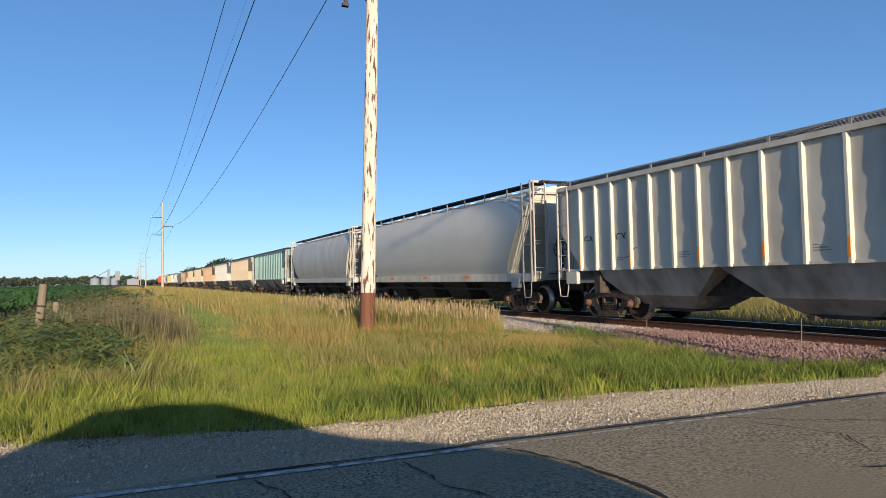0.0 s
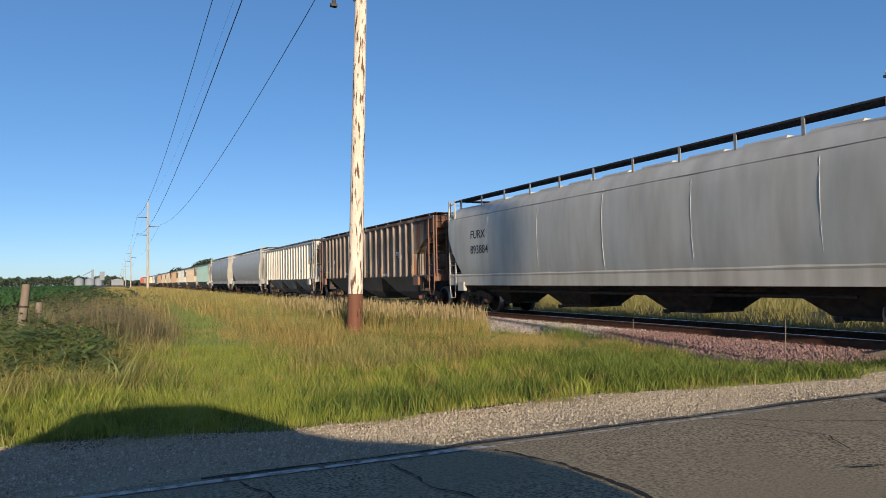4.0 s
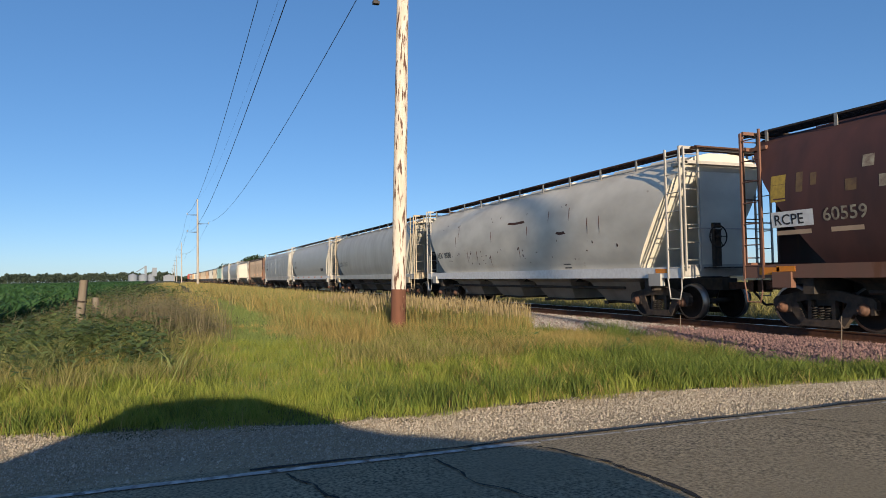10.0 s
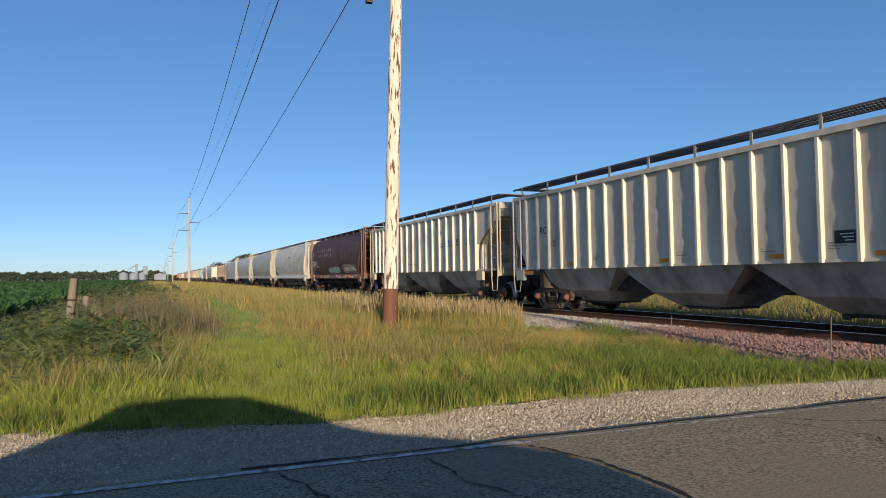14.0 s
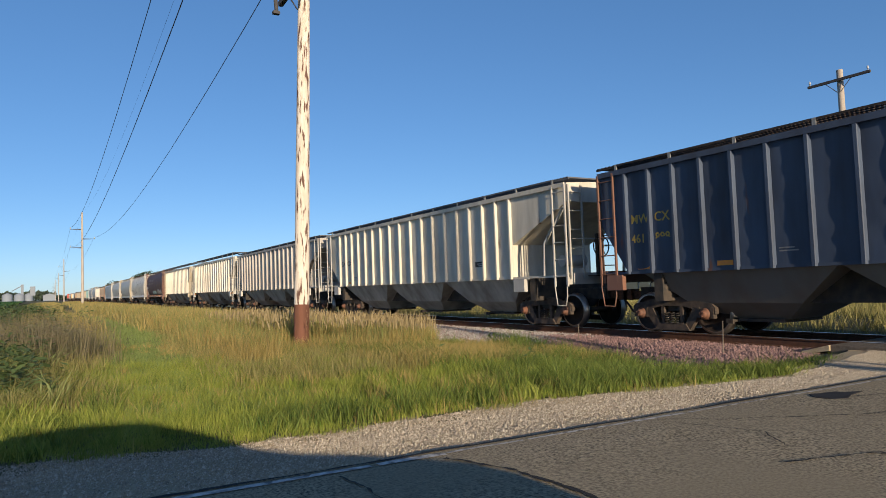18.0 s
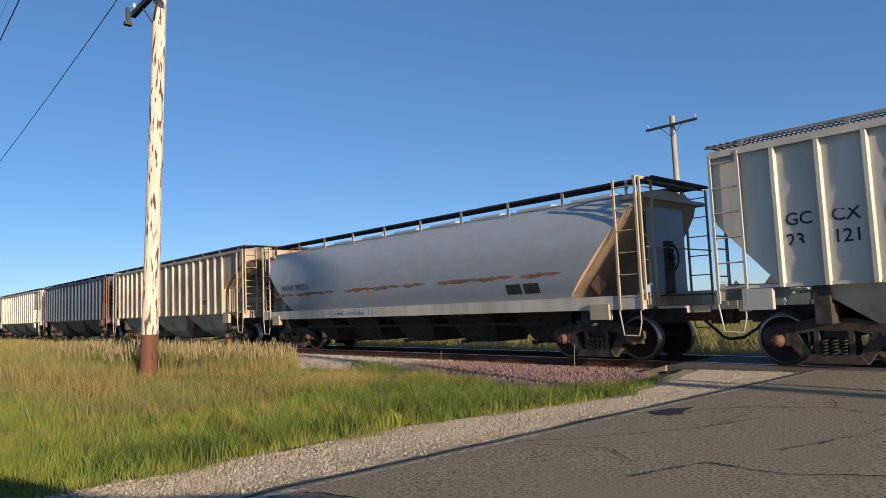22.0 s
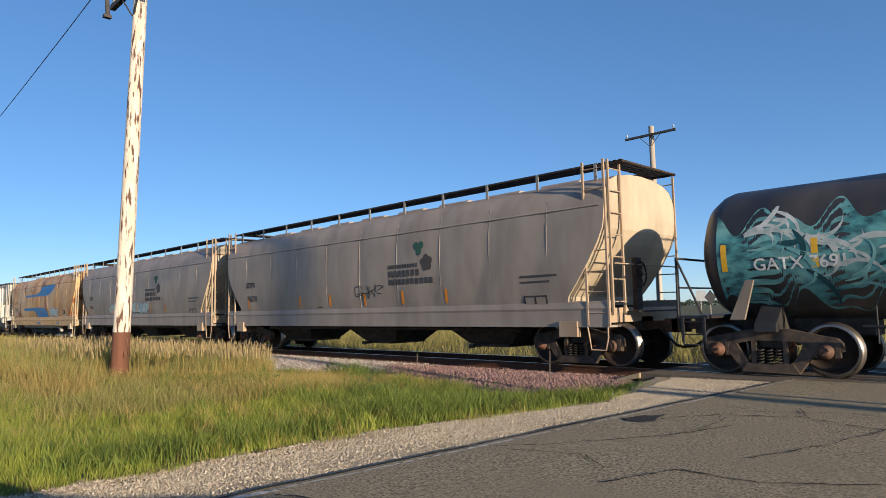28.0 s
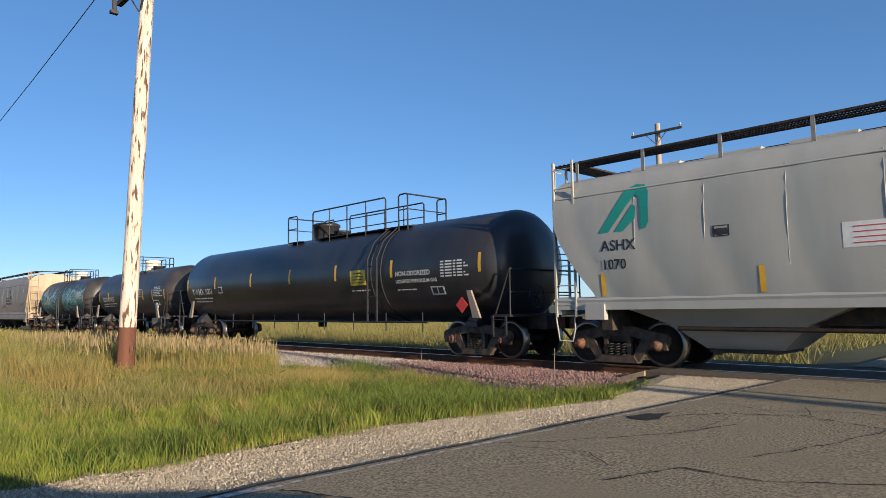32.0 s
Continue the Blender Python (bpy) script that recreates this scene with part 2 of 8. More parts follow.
STEEL_FRAME = mat("cast_side_frame", (0.13, 0.095, 0.07), 0.8, 0.15, color2=(0.03, 0.028, 0.027), scale=7, amount=0.8, bump=0.4, obj_rand=0.5)
W_ME, RIM_ME, SF_ME, SP_ME, BE_ME = wheel_mesh(), rim_mesh(), side_frame_mesh(), spring_mesh(), bearing_mesh()
AXLE_ME = Build().tube([(-0.9, 0, 0), (0.9, 0, 0)], 0.08, 8).mesh("axle", STEEL_DARK)
BOLSTER_ME = Build().box(-0.95, 0.95, -0.2, 0.2, 0.5, 0.72).mesh("bolster", UNDER)
SHOE_ME = Build().prism([(0.0, 0.3), (0.06, 0.28), (0.08, 0.46), (0.06, 0.62), (0.0, 0.6), (0.03, 0.46)], 0, -0.05, 0.05).mesh("brake_shoe", RUSTY)


AXLES = []


def truck(car, y, far=False):
    """A two-axle truck under the car at y."""
    t = part("truck", BOLSTER_ME, None, car, at=pose(0, y, 0))
    for a in (-0.889, 0.889):
        # the wheelset turns as one: axle with its wheels, rims and bearing caps
        ax = part("axle", AXLE_ME, None, car, at=pose(0, y + a, 0.457))
        for s in (-1, 1):
            part("wheel", W_ME, None, ax, at=pose(s * 0.75, 0, 0, 0, 0, 0 if s < 0 else 180))
            if s < 0 or not far:
                part("bearing", BE_ME, None, ax, at=pose(s * 0.98, 0, 0, 0, 0, 0 if s < 0 else 180))
            part("rim", RIM_ME, None, ax, at=pose(s * 0.75, 0, 0, 0, 0, 0 if s < 0 else 180))
        if not far:
            AXLES.append((ax, y + a))
            for s in (-1, 1):
                part("brake_shoe", SHOE_ME, None, t, at=pose(s * 0.75, a - math.copysign(0.56, a), 0, 0, 0, 0 if a < 0 else 180))
    for s in (-1, 1):
        part("side_frame", SF_ME, None, t, at=pose(s * 1.0, 0, 0, 0, 0, 0 if s < 0 else 180))
    if not far:
        for dy in (-0.15, 0.0, 0.15):
            part("spring", SP_ME, None, t, at=pose(-1.05, dy, 0))
    return t


def coupler(car, yend, s):
    b = Build()
    b.box(-0.09, 0.09, min(yend, yend - s * 0.9), max(yend, yend - s * 0.9), 0.78, 0.95)
    b.box(-0.17, 0.14, min(yend - s * 0.22, yend + s * 0.06), max(yend - s * 0.22, yend + s * 0.06), 0.72, 1.0)
    part("coupler", b, RUSTY, car)
    h = Build()
    h.tube([(0.35, yend - s * 0.7, 0.85), (0.4, yend - s * 0.45, 0.6), (0.3, yend - s * 0.2, 0.42), (0.15, yend, 0.4)], 0.03, 6)
    part("air_hose", h, STEEL_DARK, car)


def ladder(car, name, x, y, z0, z1, width, material, along="y", rungs=None):
    """Two stiles and their rungs, standing off the car at x; rungs run along y (or x)."""
    d = (0, width / 2, 0) if along == "y" else (width / 2, 0, 0)
    b = Build()
    for s in (-1, 1):
        b.box(x + s * d[0] - 0.022, x + s * d[0] + 0.022, y + s * d[1] - 0.022, y + s * d[1] + 0.022, z0, z1)
    lad = part(name, b, material, car)
    n = rungs or max(2, int((z1 - z0) / 0.42))
    key = (round(width, 2), along, material.name)
    if key not in RUNGS:
        RUNGS[key] = Build().tube([(-d[0], -d[1], 0), (d[0], d[1], 0)], 0.014, 5).mesh("rung", material)
    for i in range(n):
        part("rung", RUNGS[key], None, lad, at=pose(x, y, z0 + (i + 0.6) * (z1 - z0) / n))
    return lad


RUNGS = {}
STIRRUPS = {}


def stirrup(car, x, y, z, material):
    if material.name not in STIRRUPS:
        b = Build()
        b.tube([(0, -0.2, 0.0), (0, -0.2, -0.25), (0, -0.14, -0.5), (0, 0.2, -0.5), (0, 0.24, -0.25), (0, 0.28, 0.0)], 0.018, 5)
        STIRRUPS[material.name] = b.mesh("step", material)
    part("step", STIRRUPS[material.name], None, car, at=pose(x, y, z))


BRAKE_WHEEL = {}


def brake_wheel(car, x, y, z, s, material):
    if material.name not in BRAKE_WHEEL:
        b = Build()
        b.tube([(0.28 * math.cos(a), 0, 0.28 * math.sin(a)) for a in (math.tau * i / 20 for i in range(21))], 0.018, 5)
        spoke = Build().tube([(0.03, 0, 0), (0.27, 0, 0)], 0.012, 4).mesh("spoke", material)
        hub = Build().lathe([(-0.05, 0.0), (-0.05, 0.06), (0.05, 0.06), (0.05, 0.0)], (0, 0, 0), "y", 8).mesh("hub", material)
        BRAKE_WHEEL[material.name] = (b.mesh("brake_wheel", material), spoke, hub)
    rim, spoke, hub = BRAKE_WHEEL[material.name]
    w = part("brake_wheel", rim, None, car, at=pose(x, y, z))
    part("hub", hub, None, w)
    for i in range(6):
        part("spoke", spoke, None, w, at=pose(0, 0, 0, 0, 60 * i, 0))


def shell(sec, ends, ny, bulge=None):
    """Side walls and roof: sec is (x, z) from sill to ridge, ends(z) the half length there."""
    b = Build()
    full = [(x, z) for x, z in sec] + [(-x, z) for x, z in sec[::-1][1:]]
    m = len(full)
    v = []
    for i in range(ny + 1):
        k = -1 + 2 * i / ny
        for x, z in full:
            v.append((x + (bulge(k, z) * (-1 if x < 0 else 1) if bulge and abs(x) > 1 else 0), k * ends(z), z))
    f = [(i * m + j, i * m + j + 1, (i + 1) * m + j + 1, (i + 1) * m + j) for i in range(ny) for j in range(m - 1)]
    b.add(v, f, True)
    return b


def end_sheet(sec, ends, s):
    """The sloping end that closes the shell."""
    b = Build()
    v = []
    for x, z in sec:
        v += [(x * 0.998, s * (ends(z) - 0.004), z), (-x * 0.998, s * (ends(z) - 0.004), z)]
    f = [(2 * i, 2 * i + 1, 2 * i + 3, 2 * i + 2) for i in range(len(sec) - 1)]
    b.add(v, f if s > 0 else [q[::-1] for q in f])
    return b


def hopper_bays(car, centres, reach, z_top, z_mid, z_low, material, x_top=1.46, gate=0.75):
    """Pyramid bays that hang side by side: steep sheets down to a gate, a narrow dark saddle for the shaded gap between
    neighbours; reach: half a bay's length at the top.
    """
    b = Build()
    # near-black box closes the gaps so they look like shaded recesses
    b.box(-0.8, 0.8, centres[-1] - reach * 0.6, centres[0] + reach * 0.6, z_mid, z_top + 0.02)
    part("bay_saddle", b, UNDER, car)
    w1 = gate + (reach - gate) * 0.36
    levels = [(x_top, reach, z_top), (x_top - 0.42, w1, z_mid), (0.6, gate, z_low)]
    me = Build()
    v = [(sx * x, sy * w, z) for x, w, z in levels for sx, sy in ((-1, -1), (1, -1), (1, 1), (-1, 1))]
    f = [(4 * k + i, 4 * k + (i + 1) % 4, 4 * k + 4 + (i + 1) % 4, 4 * k + 4 + i) for k in range(2) for i in range(4)]
    me.add(v, f + [(8, 9, 10, 11), (3, 2, 1, 0)])
    me = me.mesh("hopper_bay", material)
    gt = Build().box(-0.66, 0.66, -gate * 0.9, gate * 0.9, z_low - 0.07, z_low - 0.004)
    gt.tube([(-0.95, gate * 0.5, z_low - 0.05), (0.95, gate * 0.5, z_low - 0.05)], 0.035, 6)
    for xx in (-0.95, 0.9):
        gt.box(xx, xx + 0.05, gate * 0.5 - 0.08, gate * 0.5 + 0.08, z_low - 0.1, z_low)
    gt = gt.mesh("gate", UNDER)
    for y in centres:
        bay = part("hopper_bay", me, None, car, at=pose(0, y, 0))
        part("gate", gt, None, bay)


GRATES = {}


def running_boards(car, half, z, x_in, x_out, roof_z, material, end_board=True, post_step=1.55, posts=True, bracket=None, gap=0.1):
    """Slatted roof walks along both sides, their brackets, and a cross walk at each end."""
    def walk_mesh(x0, x1):
        b = Build()
        for x in (x0, x1):
            b.box(x - 0.008, x + 0.008, -half, half, z - 0.02, z + 0.02)
        n = int(2 * half / gap)
        for i in range(n):
            y = -half + (i + 0.5) * 2 * half / n
            b.box(x0, x1, y - 0.004, y + 0.004, z - 0.015, z + 0.018)
        for k in (0.25, 0.5, 0.75):
            x = x0 + (x1 - x0) * k
            b.box(x - 0.005, x + 0.005, -half, half, z - 0.012, z + 0.015)
        return b
    key = (round(half, 2), round(z, 2), round(x_in, 2), material.name)
    if key not in GRATES:
        GRATES[key] = (walk_mesh(-x_out, -x_in).mesh("running_board", material), walk_mesh(x_in, x_out).mesh("running_board", material))
    for me in GRATES[key]:
        part("running_board", me, None, car)
    if posts:
        bm = Build().box(-0.012, 0.012, -0.035, 0.035, roof_z, z + 0.02)
        me = bm.mesh("board_bracket", bracket or material)
        n = max(2, int(2 * half / post_step))
        for i in range(n + 1):
            for s in (-1, 1):
                part("board_bracket", me, None, car, at=pose(s * x_out, -half + 0.05 + i * (2 * half - 0.1) / n, 0))
    if end_board:
        for s in (-1, 1):
            b = Build()
            for k in range(5):
                y = s * (half + 0.05 + 0.12 * k)
                b.box(-x_out, x_out, y - 0.03, y + 0.03, z - 0.02, z + 0.015)
            b.box(-x_out, -x_out + 0.04, min(s * half, s * (half + 0.6)), max(s * half, s * (half + 0.6)), z - 0.05, z)
            b.box(x_out - 0.04, x_out, min(s * half, s * (half + 0.6)), max(s * half, s * (half + 0.6)), z - 0.05, z)
            part("end_walk", b, material, car)


def hatches(car, half, z, material):
    me = Build().box(-0.42, 0.42, -half, half, z - 0.25, z + 0.1)
    part("hatch_trough", me, material, car)
    lid = Build().prism([(-0.4, z + 0.1), (-0.34, z + 0.17), (0.34, z + 0.17), (0.4, z + 0.1)], 1, -0.55, 0.55).mesh("hatch_lid", material)
    n = max(3, int(half * 2 / 1.6))
    for i in range(n):
        part("hatch_lid", lid, None, car, at=pose(0, -half + (i + 0.5) * 2 * half / n, 0))


SURF = {}


def press(ob, car, step=0.0, lift=0.0):
    """Lay paint on the car's side: the mesh follows the sheet, a few millimetres proud."""
    side = SURF.get(car.name)
    if side is None:
        return
    bm = bmesh.new()
    bm.from_mesh(ob.data)
    bm.transform(ob.matrix_basis)
    if step:
        for axis in (1, 2):
            lo, hi = min(v.co[axis] for v in bm.verts), max(v.co[axis] for v in bm.verts)
            n = int((hi - lo) / step)
            for k in range(n):
                co = [0.0, 0.0, 0.0]
                no = [0.0, 0.0, 0.0]
                co[axis], no[axis] = lo + (hi - lo) * (k + 1) / (n + 1), 1.0
                bmesh.ops.bisect_plane(bm, geom=bm.verts[:] + bm.edges[:] + bm.faces[:], plane_co=co, plane_no=no)
    d0 = min(-v.co.x for v in bm.verts)
    for v in bm.verts:
        v.co.x = -(side(v.co.y, v.co.z) + 0.004 + lift + 0.12 * (-v.co.x - d0))
    me = ob.data if ob.data.users == 1 else ob.data.copy()
    bm.to_mesh(me)
    bm.free()
    ob.data = me
    ob.matrix_basis = pose(0, 0, 0)


def mark(car, name, y, z, x, text, size, ink, bold=0.004, lean=0.0):
    """Lettering on the side that faces the road; y is where the text begins (its far end)."""
    press(part(name, lettering(text, size, ink, bold), None, car, at=pose(-x, y, z, 90, 0, -90) @ pose(0, 0, 0, lean)), car, 0.0, 0.001)


def plate(car, name, y0, y1, z0, z1, x, material, label="", lean=0.0, flush=True, lift=0.0):
    b = Build().box(-0.006, 0.006, min(y0, y1) - (y0 + y1) / 2, max(y0, y1) - (y0 + y1) / 2, (z0 - z1) / 2, (z1 - z0) / 2)
    on = flush and car.name in SURF
    ob = part(name, b, material, car, label, at=pose(-x, (y0 + y1) / 2, (z0 + z1) / 2, 0, 0 if on else -lean, 0))
    if on:
        press(ob, car, 0.16, lift)


def end_gear(car, ye, s, x, z_sill, z_top, post, inner=0.55, brake=False, hand="cage"):
    """Corner ladders, end ladder, steps and cross-over platform at one end (s = 1 leads)."""
    y = s * ye
    ladder(car, "ladder", -x - 0.03, y - s * 0.25, z_sill - 0.3, z_top, 0.5, post)
    ladder(car, "ladder", x + 0.03, y - s * 0.25, z_sill - 0.3, z_top, 0.5, post)
    ladder(car, "end_ladder", -x + 0.3, y + s * 0.04, z_sill - 0.1, z_top, 0.46, post, along="x")
    stirrup(car, -x - 0.02, y - s * 0.25, z_sill - 0.3, post)
    stirrup(car, x + 0.02, y - s * 0.25, z_sill - 0.3, post)
    b = Build()
    b.box(-x, x, min(y, y - s * 0.1), max(y, y - s * 0.1), z_sill - 0.25, z_sill + 0.05)
    part("end_sill", b, post, car)
    b = Build()
    for k in range(3):
        b.box(-0.9, 0.9, y + s * (0.08 + 0.1 * k) - 0.03, y + s * (0.08 + 0.1 * k) + 0.03, z_sill - 0.05, z_sill - 0.02)
    part("crossover_platform", b, STEEL_DARK, car)
    b = Build().tube([(-x + 0.1, y + s * 0.1, z_sill + 0.95), (x - 0.1, y + s * 0.1, z_sill + 0.95)], 0.016, 5)
    part("handrail", b, post, car)
    if brake:
        brake_wheel(car, -0.45, y + s * 0.12, z_sill + 0.75, s, STEEL_DARK)
        part("brake_stand", Build().box(-0.56, -0.34, min(y, y + s * 0.1), max(y, y + s * 0.1), z_sill, z_sill + 1.1), STEEL_DARK, car)


def draft_sill(car, half, z0=0.75, z1=1.05):
    part("centre_sill", Build().box(-0.25, 0.25, -half, half, z0, z1), UNDER, car)


RIBS = {}
BAY_GREY = paint("dirty_grey_bay_paint", (0.5, 0.48, 0.43), dirt=(0.13, 0.105, 0.08), amount=0.7, rust=0.74, streak=3)


RIB_AT = (7.1, 6.4, 5.72, 5.0, 4.26, 3.5, 2.71, 1.87, 1.0, 0.1, -0.78, -1.58, -2.4, -3.19, -3.95, -4.72, -5.43, -6.14)


def ribbed_hopper(label, color, post, length, top=3.83, sill=1.43, marks=(), stickers=(), sticker_ink=None,
                  far=False, board=None, bay=None, seed=1, board_up=0.18, upright=False):
    """A three-bay covered hopper with outside posts; its leading end sheet is short, the trailing one long."""
    car = thing("covered_hopper_car", label, "train car", "cars of the train")
    ye = length / 2 - 0.62
    shift = min(0.0, ye - 0.85 - RIB_AT[0])
    at = [y + shift for y in RIB_AT]
    def ends(z, s):
        k = min(1.0, max(0.0, (z - sill) / 1.15)) if s > 0 else min(1.0, max(0.0, (z - (top - 1.45)) / 1.0))
        yr = at[0] + 0.06 if s > 0 else -at[-1] + 0.06
        return yr + (ye - yr) * k
    zs = [sill + (top - 1.45 - sill) * i / 7 for i in range(8)] + [top - 1.45 + i / 6 for i in range(1, 7)] + [top - 0.2, top]
    sec = [(1.5, z) for z in zs] + [(1.47, top + 0.05), (0.7, top + 0.1), (0.0, top + 0.12)]
    rnd = random.Random(seed)
    ph = [rnd.uniform(0, 6) for _ in range(40)]
    fq = [rnd.uniform(4.2, 6.4) for _ in range(40)]
    def bulge(y, z):
        if z > top - 0.1 or not at[-1] < y < at[0]:
            return 0.0
        i = next(k for k in range(len(at) - 1) if y >= at[k + 1])
        fr = (at[i] - y) / (at[i] - at[i + 1])
        return math.sin(math.pi * fr) * (0.016 * math.sin((z - sill) * fq[i] + ph[i]) + 0.007 * math.sin((z - sill) * 11 + 2 * ph[i]))
    SURF[car.name] = lambda y, z: 1.5 + bulge(y, z)
    rows = [(1, k) for k in (1.0, 0.66, 0.33)]
    rows += [(0, at[i] + (at[i + 1] - at[i]) * j / 6) for i in range(len(at) - 1) for j in range(6)] if not far else [(0, y) for y in at[::3]]
    rows += [(0, at[-1])] + [(-1, k) for k in (0.33, 0.66, 1.0)]
    full = sec + [(-x, z) for x, z in sec[::-1][1:]]
    b, m, v = Build(), len(full), []
    for s, k in rows[::-1]:
        for x, z in full:
            y = k if s == 0 else s * (abs(at[0] if s > 0 else at[-1]) * (1 - k) + ends(z, s) * k)
            v.append((x + (math.copysign(bulge(y, z), x) if abs(x) > 1.45 and not far else 0.0), y, z))
    b.add(v, [(i * m + j, i * m + j + 1, (i + 1) * m + j + 1, (i + 1) * m + j) for i in range(len(rows) - 1) for j in range(m - 1)], True)
    part("side_sheet", b, color, car)
    for s in (-1, 1):
        part("slope_sheet", end_sheet(sec, lambda z: ends(z, s), s), color, car)
    # side posts
    key = (round(top, 2), round(sill, 2), color.name)
    if key not in RIBS:
        b2 = Build().prism([(-0.085, -0.03), (-0.085, 0.03), (-0.07, 0.042), (0.0, 0.055), (0.0, -0.055), (-0.07, -0.042)][::-1], 2, sill - 0.05, top - 0.06)
        RIBS[key] = b2.mesh("side_post", color)
    for y in at:
        part("side_post", RIBS[key], None, car, at=pose(-1.5, y, 0))
        if not far:
            part("side_post", RIBS[key], None, car, at=pose(1.5, y, 0, 0, 0, 180))
    for s in (-1, 1):
        part("top_chord", Build().box(s * 1.59 - 0.04 * (s > 0), s * 1.59 + 0.04 * (s < 0), -ye, ye, top - 0.07, top + 0.05), color, car)
        part("side_sill", Build().box(min(s * 1.4, s * 1.53), max(s * 1.4, s * 1.53), -ye, ye, sill - 0.05, sill + 0.01), color, car)
    hopper_bays(car, (4.55 + shift, 0.1 + shift, -4.35 + shift), 2.22, sill - 0.02, 0.7, 0.36, bay or BAY_GREY)
    draft_sill(car, ye)
    running_boards(car, ye - 0.5, top + board_up, 0.8, 1.5, top + 0.04, board or WALK_DARK, posts=not far, bracket=WALK, gap=0.08)
    hatches(car, ye - 1.2, top, color)
    for s in (-1, 1):
        truck(car, s * (length / 2 - 2.25), far)
        if not far:
            coupler(car, s * length / 2, s)
            # bent brace rail from the corner to the sill
            for xx in (-1.52, 1.52) if s < 0 else ():
                bb = Build().tube([(xx, s * (ye - 0.12), top - 0.6), (xx, s * (ye - 0.95), top - 1.5), (xx, s * (ye - 1.0), sill)], 0.048, 5)
                part("corner_brace", bb, post, car)
            end_gear(car, ye, s, 1.55, sill, top, post, brake=s < 0)
            yp = ends(sill, s) + 0.1
            part("jacking_pad", Build().box(-1.6, -1.48, min(s * yp, s * (yp + 0.5)), max(s * yp, s * (yp + 0.5)), sill - 0.42, sill - 0.06), post, car)
            part("bolster_web", Build().box(-1.45, 1.45, s * (length / 2 - 2.25) - 0.12, s * (length / 2 - 2.25) + 0.12, 0.75, sill), UNDER, car)
    if not far:
        part("air_tank", Build().tube([(-1.1, -ye + 0.75, sill + 0.4), (-0.3, -ye + 0.75, sill + 0.4)], 0.17, 10), post, car)
        # lettering keeps to the sheets between the posts
        for y, *m in marks:
            mark(car, "lettering", min((a - 0.11 for a in at), key=lambda a: abs(a - y - 0.62)), *m)
        for i in stickers:
            if upright:
                plate(car, "reflector", at[i] - 0.028, at[i] + 0.028, sill + 0.06, sill + 0.44, 1.589, sticker_ink or ORANGE, flush=False)
                continue
            plate(car, "reflector", at[i + 1] + 0.1, at[i + 1] + 0.46, sill + 0.05, sill + 0.15, 1.52, sticker_ink or ORANGE)
        plate(car, "data_panel", at[-3] + 0.1, at[-3] + 0.52, sill + 0.3, sill + 0.55, 1.528, BLACK_INK)
        for k in range(3):
            plate(car, "data_line", at[-3] + 0.14, at[-3] + 0.3 + 0.05 * k, sill + 0.35 + 0.06 * k, sill + 0.37 + 0.06 * k, 1.536, WHITE_INK, lift=0.003)
        # small print under the sheets
        for i in (2, 5, 9, 12, 14):
            for k in range(3):
                plate(car, "small_print", at[i] - 0.12, at[i] - 0.5 + 0.07 * ((k + i) % 3), sill + 0.2 + 0.055 * k, sill + 0.225 + 0.055 * k, 1.528, GREY_INK)
    return car


def side_x(sec, z):
    zs, xs = [q[1] for q in sec], [q[0] for q in sec]
    return float(np.interp(z, zs, xs))


def side_lean(sec, z):
    return math.degrees(math.atan2(side_x(sec, z + 0.1) - side_x(sec, z - 0.1), 0.2))


